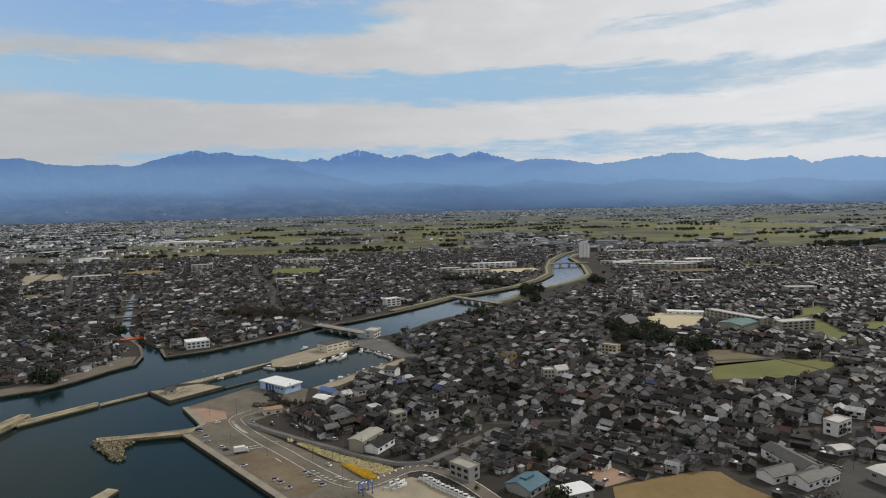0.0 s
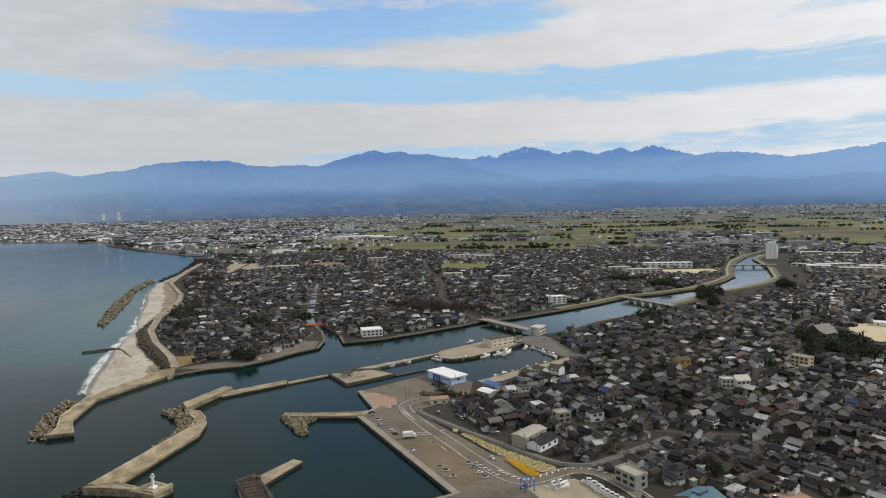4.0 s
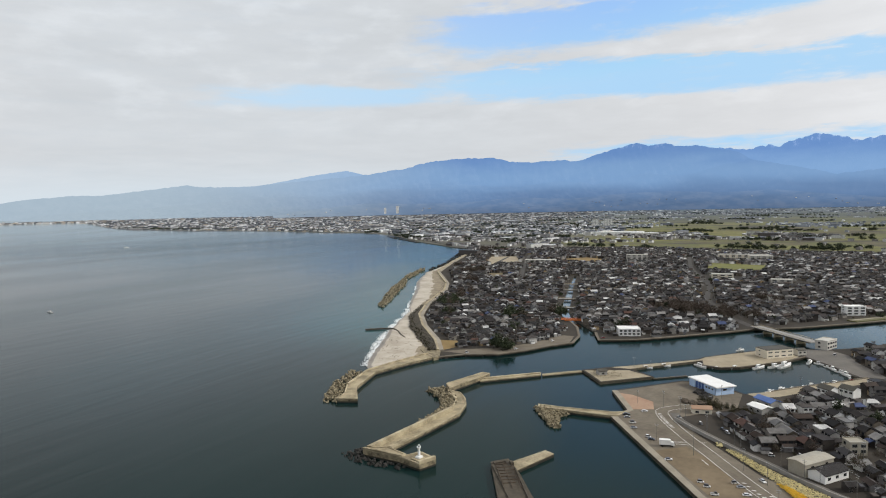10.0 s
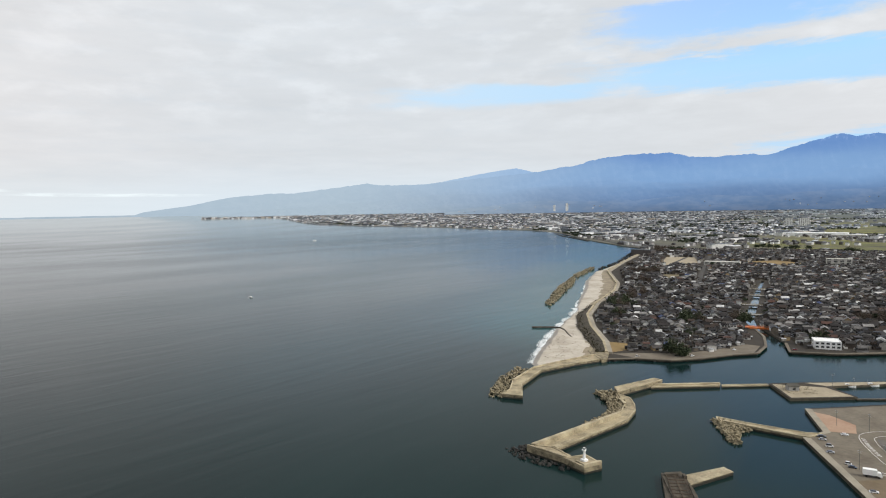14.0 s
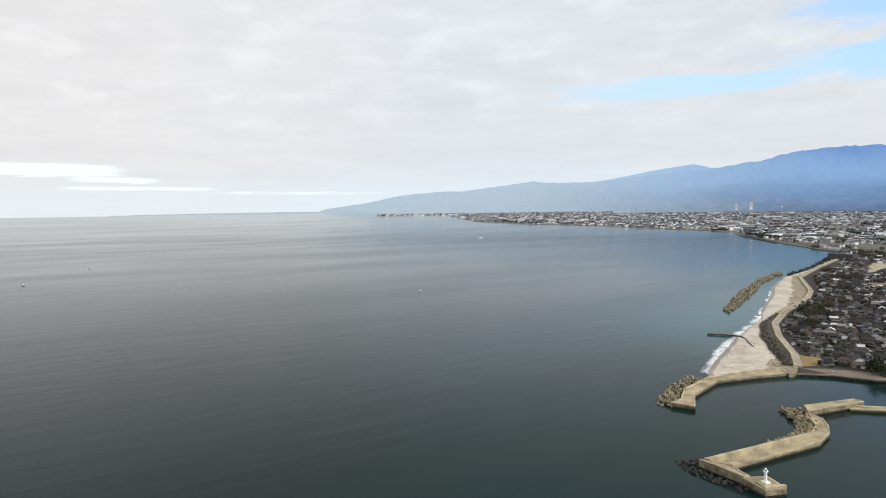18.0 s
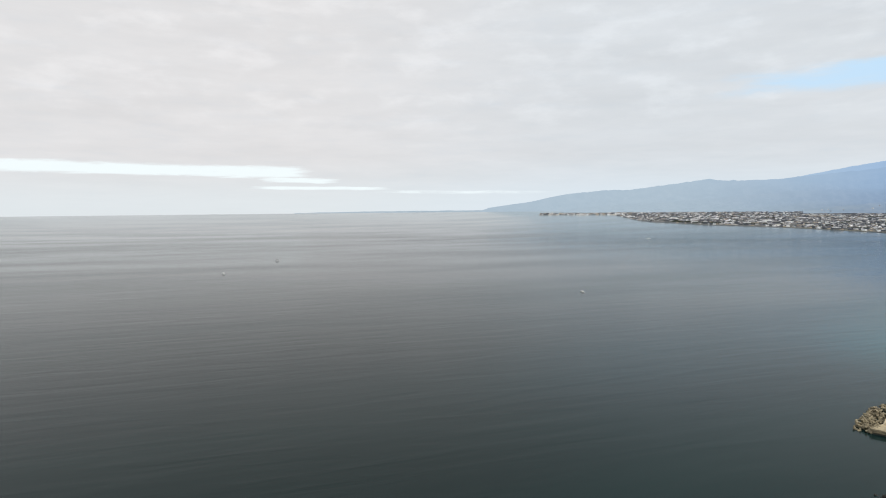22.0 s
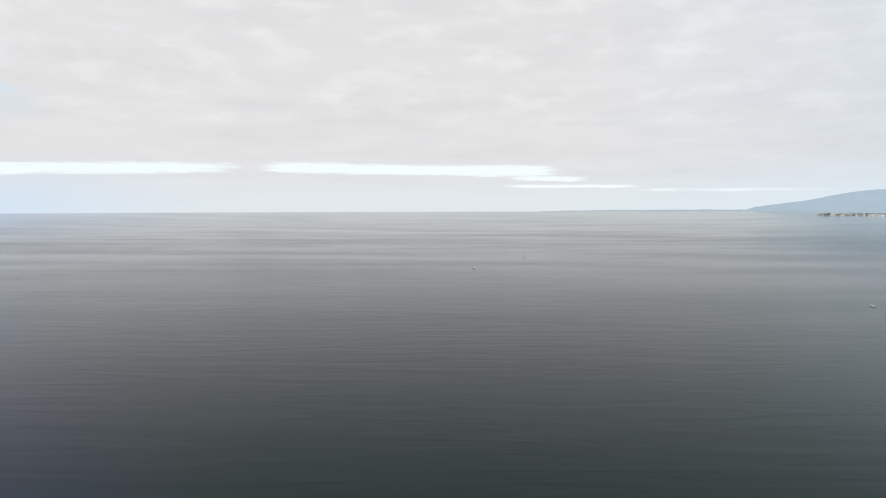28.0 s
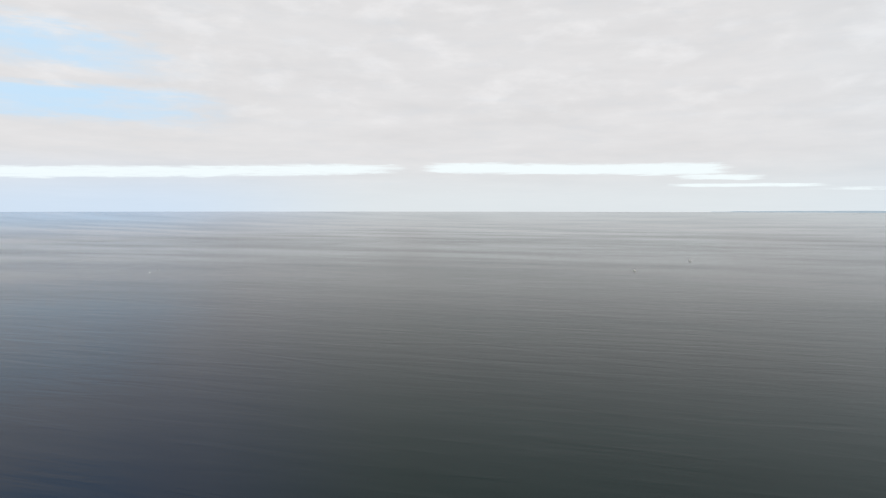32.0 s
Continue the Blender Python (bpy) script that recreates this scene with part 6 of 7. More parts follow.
class Heap:
    """Collects many small solids into one mesh."""

    def __init__(self):
        self.v, self.f, self.i = [], [], []

    def add(self, pts, faces, idx):
        o = len(self.v)
        self.v += pts
        for q in faces:
            self.f.append(tuple(a + o for a in q))
            self.i.append(idx)

    def house(self, x, y, z, turn, wd, dp, h, rise, style, warp=False, glass=False):
        c, s = math.cos(radians(turn)), math.sin(radians(turn))

        def put(px, py, pz):
            q = (x + px * c - py * s, y + px * s + py * c, z + pz)
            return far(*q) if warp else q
        a, b = wd / 2, dp / 2
        if style == "flat":
            p = [put(*q) for q in ((-a, -b, 0), (a, -b, 0), (a, b, 0), (-a, b, 0), (-a, -b, h), (a, -b, h), (a, b, h), (-a, b, h))]
            self.add(p, [(0, 1, 5, 4), (1, 2, 6, 5), (2, 3, 7, 6), (3, 0, 4, 7)], 0)
            p = [put(*q) for q in ((-a - .2, -b - .2, h), (a + .2, -b - .2, h), (a + .2, b + .2, h), (-a - .2, b + .2, h), (-a - .2, -b - .2, h + .4), (a + .2, -b - .2, h + .4), (a + .2, b + .2, h + .4), (-a - .2, b + .2, h + .4))]
            self.add(p, [(4, 5, 6, 7), (0, 1, 5, 4), (1, 2, 6, 5), (2, 3, 7, 6), (3, 0, 4, 7)], 1)
        else:
            p = [put(*q) for q in ((-a, -b, 0), (-a, b, 0), (-a, b, h), (-a, 0, h + rise), (-a, -b, h), (a, -b, 0), (a, b, 0), (a, b, h), (a, 0, h + rise), (a, -b, h))]
            self.add(p, [(4, 3, 2, 1, 0), (5, 6, 7, 8, 9), (0, 5, 9, 4), (6, 1, 2, 7)], 0)
            o, t = 0.6, 0.25
            d = rise / b * o
            prof = [(-b - o, h - d), (0, h + rise), (b + o, h - d), (b + o, h - d + t), (0, h + rise + t), (-b - o, h - d + t)]
            cut = a * 0.55 if style == "hip" else 0
            p = [put(-a - .5, py, pz + .03) if py else put(-a - .5 + cut, py, pz + .03) for py, pz in prof] + [put(a + .5, py, pz + .03) if py else put(a + .5 - cut, py, pz + .03) for py, pz in prof]
            self.add(p, [(3, 9, 10, 4), (4, 10, 11, 5), (2, 8, 9, 3), (5, 11, 6, 0), (0, 6, 7, 1), (1, 7, 8, 2), (0, 1, 4, 5), (1, 2, 3, 4), (11, 10, 7, 6), (10, 9, 8, 7)], 1)
        if glass:
            for px, py, ww, zz in ((-a * 0.4, -b, 1.8, h - 1.7), (a * 0.45, -b, 1.8, h - 1.7), (0, -b, 2.6, 0.4), (-a * 0.4, b, 1.8, h - 1.7)):
                q = 0.06 if py > 0 else -0.06
                p = [put(*r) for r in ((px - ww / 2, py, zz), (px + ww / 2, py, zz), (px + ww / 2, py, zz + 1.1), (px - ww / 2, py, zz + 1.1), (px - ww / 2, py + q, zz), (px + ww / 2, py + q, zz), (px + ww / 2, py + q, zz + 1.1), (px - ww / 2, py + q, zz + 1.1))]
                self.add(p, [(4, 5, 6, 7) if py < 0 else (7, 6, 5, 4), (3, 7, 6, 2), (0, 4, 7, 3), (1, 2, 6, 5)], 2)

    def link(self, name, mats, label, category):
        return tagged(mesh_object(name, self.v, self.f, mats, self.i), label, category, kind="stuff")


town, beyond, skyline, city_heap = Heap(), Heap(), Heap(), Heap()
for x, y, a in rest:
    d = math.hypot(x, y)
    style = rnd.choices(("gable", "hip", "flat"), (6, 3, 1.2))[0]
    wd, dp, h = rnd.uniform(5.0, 8.4), rnd.uniform(4.2, 6.0), rnd.choice((2.6, 3.9, 4.3, 4.6, 4.9))
    turn = a + rnd.choice((0, 90))
    town.house(x, y, LAND_Z, turn, wd, dp, h, dp / 2 * 0.52, style, glass=d < 900)
    c, s = math.cos(radians(turn)), math.sin(radians(turn))
    if d < 1250:
        for side in (-1, 1):
            if rnd.random() < 0.6:
                off = side * (dp / 2 + 1.1)
                town.house(x - off * s, y + off * c, LAND_Z, turn, wd * rnd.uniform(0.6, 1.0), 2.6, 2.5, 0.55, "gable")
        if rnd.random() < 0.35:
            off = rnd.choice((-1, 1)) * (wd / 2 + 1.5)
            town.house(x + off * c, y + off * s, LAND_Z, turn + 90, dp * 0.8, 3.4, 2.8, 0.9, "gable")
town.link("houses", [M["wall_many"], M["roof_many"], M["glass"]], "closely packed tiled houses of the town", "houses")

sheds = Heap()
for x, y, a in south[:900] + north[:420]:
    for k in range(2):
        if rnd.random() < 0.75:
            b, q = rnd.uniform(0, 6.28), rnd.uniform(3.8, 5.4)
            sheds.house(x + q * math.cos(b), y + q * math.sin(b), LAND_Z, a + rnd.choice((0, 90)), rnd.uniform(2.0, 3.8), rnd.uniform(1.6, 2.6), rnd.uniform(1.7, 2.3), 0.4, rnd.choice(("flat", "gable", "flat")))
sheds.link("sheds", [M["wall_many"], M["far_roof"]], "small sheds and carports between the houses", "sheds")

# villages and towns of the plain, thinning into the fields
count = 0
while count < 16500:
    azd = rnd.uniform(-42, 67)
    d = 1450 * (14 ** rnd.random()) ** 0.85
    x, y = polar(azd, d)
    if d < 1700 and (inside(x, y, SOUTH_TOWN) or inside(x, y, NORTH_TOWN)):
        continue
    if azd > 35 and d < float(np.interp(azd, [35, 36.4, 38, 39.8, 41.7, 43.7, 47.7, 52.7, 59.6, 63.8, 65.2, 67], [1820, 1900, 2030, 2280, 2760, 3100, 3360, 3820, 4460, 5350, 6900, 11000])):
        continue
    city = min(1.0, max(0.0, (azd - 17) / 12.0)) * (0.80 if d > 2600 else 0.45)
    spot = noise.fractal(Vector((x * 0.0016, y * 0.0016, 5.0)), 1.0, 2.0, 3)
    strip = noise.noise(Vector((x * 0.0045, y * 0.0045, 9.0)))
    if d > 6000:
        city = max(city, 0.28)
    if spot * 0.8 + strip * 0.5 + city * 1.0 + max(0.0, 1 - (d - 1450) / 1300) * (0.55 if azd > 20 else 0.15) < 0.34 + rnd.uniform(-0.08, 0.08):
        if rnd.random() > 0.012:
            continue
    big = rnd.random() < 0.05
    k = 1.0 + max(0, d - 2500) / 5200.0
    wd, dp, h = (rnd.uniform(9, 15) * k, rnd.uniform(7, 10) * k, rnd.uniform(4.5, 7)) if not big else (rnd.uniform(25, 70), rnd.uniform(15, 30), rnd.uniform(6, 13))
    (beyond if d < 2500 else (city_heap if azd > 22 + 6 * strip else skyline)).house(x, y, LAND_Z, rnd.uniform(-20, 20) + rnd.choice((0, 90)), wd, dp, h, dp * 0.2, "flat" if big or rnd.random() < 0.2 else "gable", warp=True)
    count += 1
beyond.link("far_houses", [M["far_wall"], M["far_roof"]], "scattered houses and works of the far plain", "houses")
skyline.link("backdrop", [M["haze_wall"], M["haze_roof"]], "specks of villages in the far plain", "houses")
for i in range(46):
    # long white works and stores at the back of the city and along the foot of the hills
    azd, d = rnd.uniform(16, 60), rnd.uniform(5200, 12500)
    x, y = polar(azd, d)
    city_heap.house(x, y, LAND_Z, azd + rnd.uniform(-15, 15), rnd.uniform(60, 200), rnd.uniform(30, 60), rnd.uniform(8, 15), 2, "flat", warp=True)
for i in range(260):
    # the thin far end of the city, beyond the point of the bay
    azd, d = rnd.uniform(64.5, 72.5), rnd.uniform(10300, 12300)
    x, y = polar(azd, d)
    city_heap.house(x, y, LAND_Z, azd + rnd.uniform(-25, 25), rnd.uniform(25, 75), rnd.uniform(20, 40), rnd.uniform(9, 20), 2, "flat", warp=True)
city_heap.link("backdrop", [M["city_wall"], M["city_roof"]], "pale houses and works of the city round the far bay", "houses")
hamlet = Heap()
spots_low = [q for q in LOW_FACE if 0.25 < q[3] < 0.75]
for i in range(100):
    x, y, z, t = rnd.choice(spots_low)
    if noise.noise(Vector((x * 0.006, y * 0.006, 3))) + rnd.uniform(-0.2, 0.2) > 0.05:
        hamlet.house(x, y, z - 1.5, rnd.uniform(0, 180), rnd.uniform(4, 12), rnd.uniform(4, 7), rnd.uniform(3, 5), 1.0, "gable")
hamlet.link("backdrop", [M["haze_wall"], M["haze_wall"]], "scattered hamlets on the low terraces", "houses")


def tower_block(azd, wd, top):
    """A tall pale block of flats over the far town, placed and sized to fit the camera's view."""
    x, y = polar(azd, 4240)
    z0 = EYE_H - 4240 * math.tan(radians(0.45))
    h = 4240 * math.tan(radians(top)) + EYE_H - z0
    e = thing("tower_block", pose(x, y, z0, 0, 0, azd), "tall pale tower block over the far town", "tower block", "far towers")
    part("wall", box(-wd / 2, wd / 2, -6, 6, 0, h), M["white"], e)
    part("roof", box(-wd / 2 - 0.5, wd / 2 + 0.5, -6.5, 6.5, h, h + 1.2), M["pale"], e)
    for i in range(9):
        z = h * (0.25 + 0.075 * i)
        part("window", box(-wd / 2 + 1, wd / 2 - 1, -6.25, -5.9, z, z + 0.7), M["grey_wall"], e)


tower_block(42.36, 13, 0.05)
tower_block(41.29, 17, 0.19)
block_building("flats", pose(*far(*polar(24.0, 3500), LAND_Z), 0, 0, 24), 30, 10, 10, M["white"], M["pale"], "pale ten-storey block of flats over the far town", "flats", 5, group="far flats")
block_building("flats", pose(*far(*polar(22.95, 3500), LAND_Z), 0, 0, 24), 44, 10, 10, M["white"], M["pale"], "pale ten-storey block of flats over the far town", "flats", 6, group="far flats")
# low breakwaters lying off the far shore
for a0, d0, a1, d1 in ((42.9, 2927, 41.45, 2438), (41.2, 2411, 39.5, 2130), (42.3, 3007, 39.0, 2262), (39.0, 2262, 36.9, 1947)):
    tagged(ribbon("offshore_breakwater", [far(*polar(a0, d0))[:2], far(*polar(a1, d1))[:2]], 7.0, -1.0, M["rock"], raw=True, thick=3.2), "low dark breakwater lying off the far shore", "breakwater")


# ---------------------------------------------------------------- bridges
def bridge(name, a, b, width, z, label, piers, rail=None, deck=None):
    """A girder bridge between two banks: deck, two side rails, piers with a cap."""
    d = Vector((b[0] - a[0], b[1] - a[1]))
    ln = d.length
    e = thing(name, pose(a[0], a[1], 0, 0, 0, math.degrees(math.atan2(d.y, d.x))), label, "bridge")
    part("deck", box(-3, ln + 3, -width / 2, width / 2, z - 0.5, z), deck or M["bridge"], e)
    for y in (-width * 0.36, 0.0, width * 0.36):
        part("girder", box(0, ln, y - 0.25, y + 0.25, z - 1.5, z - 0.5), M["wet"] if rail is None else rail, e)
    for y in (-width / 2 + 0.15, width / 2 - 0.15):
        part("rail", box(-3, ln + 3, y - 0.12, y + 0.12, z + 0.75, z + 0.95), rail or M["concrete"], e)
        for i in range(int(ln / 3)):
            part("rail_post", box(i * 3, i * 3 + 0.2, y - 0.1, y + 0.1, z, z + 0.75), rail or M["concrete"], e)
    for i in range(piers):
        x = ln * (i + 1) / (piers + 1)
        part("pier", box(x - 0.7, x + 0.7, -width * 0.42, width * 0.42, -2, z - 1.5, bevel=0.2), M["concrete"], e)
    return e


bridge("road_bridge", (-123, 617), (-74, 572), 9.5, 4.2, "grey girder road bridge with concrete piers", 4)
bridge("road_bridge", (12, 784), (60, 724), 8.5, 4.6, "low girder bridge with pale piers", 5)
bridge("road_bridge", (196, 1180), (262, 1185), 8, 5.5, "slim far bridge over the river bend", 3)
bridge("foot_bridge", (-287, 570), (-270, 580), 4, 3.4, "small orange bridge over the canal mouth", 0, M["orange"], M["orange"])
for k, (x, y) in enumerate(((-322, 640), (-352, 700), (-384, 775), (-410, 832))):
    bridge("canal_bridge", (x - 7, y - 2), (x + 9, y + 4), 5, 2.6, "short dark bridge across the canal", 0)


# ---------------------------------------------------------------- lighthouse
def lighthouse():
    e = thing("lighthouse", pose(-180.6, 216.0, 4.0) @ Matrix.Scale(0.84, 4), "small white harbour lighthouse on the mole head", "lighthouse")
    part("plinth", box(-1.5, 1.5, -1.5, 1.5, 0, 1.0, bevel=0.1), M["white"], e)
    bm = bmesh.new()
    cyl(bm, 0, 0, 1.0, 5.6, 0.75, 0.62, 16)
    part("shaft", bm, M["white"], e)
    bm = bmesh.new()
    cyl(bm, 0, 0, 5.6, 5.85, 1.15, 1.15, 16)
    part("gallery", bm, M["white"], e)
    for i in range(8):
        a = i * math.pi / 4
        part("rail_post", box(math.cos(a) * 1.05 - 0.03, math.cos(a) * 1.05 + 0.03, math.sin(a) * 1.05 - 0.03, math.sin(a) * 1.05 + 0.03, 5.85, 6.6), M["white"], e)
    bm = bmesh.new()
    cyl(bm, 0, 0, 5.85, 6.8, 0.45, 0.45, 12)
    part("lantern", bm, M["glass"], e)
    bm = bmesh.new()
    cyl(bm, 0, 0, 6.8, 7.4, 0.6, 0.1, 12)
    part("cap", bm, M["white"], e)


lighthouse()


# ---------------------------------------------------------------- vehicles
def loft(sections):
    """A closed hull through cross sections: each is (x, [(y, z), ...])."""
    bm = bmesh.new()
    rings = [[bm.verts.new((x, y, z)) for y, z in pts] for x, pts in sections]
    for a, b in zip(rings, rings[1:]):
        n = len(a)
        for i in range(n):
            bm.faces.new((a[i], a[(i + 1) % n], b[(i + 1) % n], b[i]))
    bm.faces.new(rings[0][::-1])
    bm.faces.new(rings[-1])
    bmesh.ops.recalc_face_normals(bm, faces=bm.faces)
    return bm


def car(m, kind, label, group):
    e = thing("car", m, label, "car", group)
    ln, wd, ht = {"sedan": (4.4, 1.7, 1.45), "van": (3.5, 1.5, 1.85), "pickup": (3.5, 1.5, 1.75)}[kind]
    a, b = ln / 2, wd / 2
    ring = lambda z1, k: [(-b * k, 0.28), (b * k, 0.28), (b, 0.6), (b * 0.97, z1), (-b * 0.97, z1), (-b, 0.6)]
    belt = 0.86 if kind != "van" else 0.95
    part("body", loft([(-a, ring(belt * 0.9, 0.9)), (-a + 0.15, ring(belt, 1)), (0, ring(belt + 0.02, 1)), (a - 0.25, ring(belt - 0.03, 1)), (a, ring(belt * 0.8, 0.9))]), M["car"], e)
    top = lambda y, z: [(-y, belt - 0.02), (y, belt - 0.02), (y * 0.86, z), (-y * 0.86, z)]
    x0, x1 = {"sedan": (-a + 0.5, a - 1.15), "van": (-a + 0.08, a - 0.6), "pickup": (-0.1, a - 0.45)}[kind]
    part("cabin", loft([(x0, top(b * 0.95, belt)), (x0 + 0.28, top(b * 0.95, ht - 0.05)), (x1 - 0.55, top(b * 0.95, ht - 0.05)), (x1, top(b * 0.95, belt))]), M["glass"], e, "dark windows")
    part("roof", box(x0 + 0.26, x1 - 0.5, -b * 0.8, b * 0.8, ht - 0.06, ht, bevel=0.02), M["car"], e)
    if kind == "pickup":
        part("bed", box(-a, -0.15, -b, b, 0.86, 1.15), M["grey_wall"], e)
    for x in (-a * 0.62, a * 0.62):
        for y in (-b + 0.08, b - 0.08):
            bm = bmesh.new()
            bmesh.ops.create_cone(bm, cap_ends=True, segments=10, radius1=0.3, radius2=0.3, depth=0.18, matrix=pose(x, y, 0.3, 90))
            part("wheel", bm, M["tyre"], e)
    return e


CARS = {}


def pole_turn(x, y):
    return (x * 37 + y * 11) % 360


def park(x, y, turn, kind, group="parked cars"):
    m = pose(x, y, LAND_Z + 0.05, 0, 0, turn) @ Matrix.Scale(0.86, 4)
    if kind not in CARS:
        CARS[kind] = car(m, kind, {"sedan": "parked saloon car with dark windows", "van": "small boxy parked van", "pickup": "small parked pickup with open bed"}[kind], group)
    else:
        copy_thing(CARS[kind], m)


for x, y, turn, kind in ((-129.8, 329.6, 30, "sedan"), (-127.9, 325.8, 30, "sedan"), (-122.2, 318.8, 35, "van"), (-119, 311.7, 35, "sedan"), (-108.6, 303.1, 15, "van"), (-106, 300.6, 15, "sedan"), (-91.4, 280.7, 30, "sedan"),
                         (-73.3, 264.7, 20, "van"), (-70, 261.6, 20, "van"), (-61.9, 271.2, 40, "van"), (-58.9, 268.6, 30, "sedan"), (-53.1, 279.2, -50, "sedan"), (-65.6, 256.0, 30, "pickup"), (-55.4, 262.4, 30, "sedan"), (-52, 258.5, 30, "van"),
                         (-60, 315.4, 15, "van"), (-57.6, 312.6, 15, "sedan"), (-55.6, 310.2, 15, "van"), (-81.9, 333.5, -40, "sedan"), (-78.7, 329.5, -42, "van"), (-123.9, 340.5, 40, "sedan"), (-105.3, 340.6, -40, "pickup"), (-93, 335.8, -40, "van"),
                         (-13, 284.5, -30, "van"), (59, 262, 40, "van"), (63.5, 256.5, 45, "sedan"), (72, 262, -20, "sedan"), (148, 247, 20, "sedan"), (127, 243.5, 60, "sedan"), (168, 286, -65, "sedan"), (163, 262, 30, "van"), (-101, 384, 20, "van"),
                         (-35, 252.5, 60, "sedan"), (-288, 405, 30, "van"), (-262, 436, 60, "sedan"), (-252, 478, 70, "van"), (-222, 512, 40, "sedan"), (-40, 470, 40, "pickup"), (-48, 458, 60, "van"), (-56, 540, 45, "van"), (-22, 325, 70, "van"), (-27, 318, 0, "sedan")):
    park(x, y, turn, kind)

for x, y in gaps[:26]:
    park(x + 2.0, y - 1.0, pole_turn(x, y), "van" if int(x) % 2 else "sedan")


def lorry():
    e = thing("lorry", pose(-97.3, 296.6, LAND_Z + 0.05, 0, 0, 25), "white box lorry parked on the quay", "lorry")
    part("cargo_box", box(-3.4, 1.6, -1.1, 1.1, 0.95, 3.3, bevel=0.06), M["white"], e)
    part("cab", loft([(1.75, [(-1.0, 0.5), (1.0, 0.5), (1.0, 2.3), (-1.0, 2.3)]), (2.9, [(-1.0, 0.5), (1.0, 0.5), (0.95, 2.25), (-0.95, 2.25)]), (3.3, [(-1.0, 0.5), (1.0, 0.5), (0.95, 1.3), (-0.95, 1.3)])]), M["white"], e)
    part("windscreen", box(3.0, 3.25, -0.9, 0.9, 1.4, 2.05), M["glass"], e)
    part("chassis", box(-3.3, 2.8, -0.6, 0.6, 0.5, 0.95), M["tyre"], e)
    for x in (-2.2, 2.2):
        for y in (-0.95, 0.95):
            bm = bmesh.new()
            bmesh.ops.create_cone(bm, cap_ends=True, segments=10, radius1=0.42, radius2=0.42, depth=0.25, matrix=pose(x, y, 0.42, 90))
            part("wheel", bm, M["tyre"], e)


lorry()


# ---------------------------------------------------------------- boats
def boat(m, ln, label, group, mast=True):
    """A white fishing boat: flared hull, deck, wheelhouse with dark windows, mast."""
    e = thing("boat", m, label, "boat", group)
    b = ln * 0.13
    sec = []
    for t, k, up in ((0, 0.82, 0), (0.3, 1.0, 0), (0.65, 0.95, 0.15), (0.88, 0.55, 0.4), (1.0, 0.06, 0.65)):
        sec.append((-ln / 2 + ln * t, [(-b * k * 0.6, -0.25), (b * k * 0.6, -0.25), (b * k, 0.75 + up), (-b * k, 0.75 + up)]))
    part("hull", loft(sec), M["white"], e)
    part("deck", box(-ln * 0.46, ln * 0.18, -b * 0.75, b * 0.75, 0.74, 0.8), M["grey_wall"], e)
    cab = part("wheelhouse", box(-ln * 0.2, ln * 0.08, -b * 0.55, b * 0.55, 0.8, 2.3, bevel=0.1), M["white"], e)
    part("window_band", box(-ln * 0.12, ln * 0.085, -b * 0.56, b * 0.56, 1.55, 2.0), M["glass"], cab)
    if mast:
        bm = bmesh.new()
        cyl(bm, -ln * 0.24, 0, 0.8, 4.2, 0.06, 0.04, 6)
        part("mast", bm, M["steel"], e)
    return e


B1 = boat(pose(-149.2, 449, 0.15, 0, 0, 40), 9, "white fishing boat moored in the basin", "moored boats")
for x, y, turn, k in ((-157.4, 437, 35, .7), (-127.5, 461, -10, 1.2), (-117, 461.5, 10, .7), (-108, 469, 40, .8), (-95, 478, 38, 1.4), (-81, 491, 50, 1.3), (-86, 486, 45, 1.0), (-69, 512, 60, 1.1), (-63, 511, -50, 1.0), (-57, 504.5, -50, .8), (-52.5, 499, -55, .9),
                      (-48, 493, -55, .8), (-44, 487, -60, .9), (-41, 482, -60, .8), (-48.5, 463, 55, .9), (-53, 456, 55, .8), (-58, 449, 55, .9), (-63, 442, 55, .8), (-68, 434.5, 60, .9), (-72.5, 428, 60, .8), (-77, 421, 60, .8), (-118, 528, 40, .7)):
    sway = math.sin(x * 12.9 + y * 7.3)
    copy_thing(B1, pose(x + 0.8 * sway, y, 0.15, 0, 0, turn + 26 * sway) @ Matrix.Scale(k * (1.05 + 0.28 * math.sin(x * 5.1)), 4))
B2 = boat(pose(-9.5, 260.6, LAND_Z + 0.4, 0, 0, -20), 7, "white boat laid up on the sandy lot", "laid-up boats")
for x, y, turn in ((-7.4, 258.4, -20), (-5.6, 255.8, -24), (-4.2, 253.6, -20), (-2.4, 251.6, -26), (-0.6, 249.8, -22), (1.2, 248.0, -20), (3.0, 246.0, -24), (4.6, 244.2, -20), (6.4, 242.4, -22), (-21, 257.6, 40), (-23.4, 255.4, 40), (-20, 254.5, 42)):
    copy_thing(B2, pose(x, y, LAND_Z + 0.3, 0, 0, turn) @ Matrix.Scale(1.0, 4))
B3 = boat(pose(-1218, -213, 0.0, 0, 0, 30), 13, "small white boat under way on the open sea", "boats at sea", False)
for x, y, turn, k in ((-1507, -146, 25, 1.1), (-834, 322, 10, .8), (-789, -975, 60, .6), (-832, -1005, 60, .5), (-2200, 1100, 80, 1.2)):
    copy_thing(B3, pose(x, y, 0.0, 0, 0, turn) @ Matrix.Scale(k, 4))


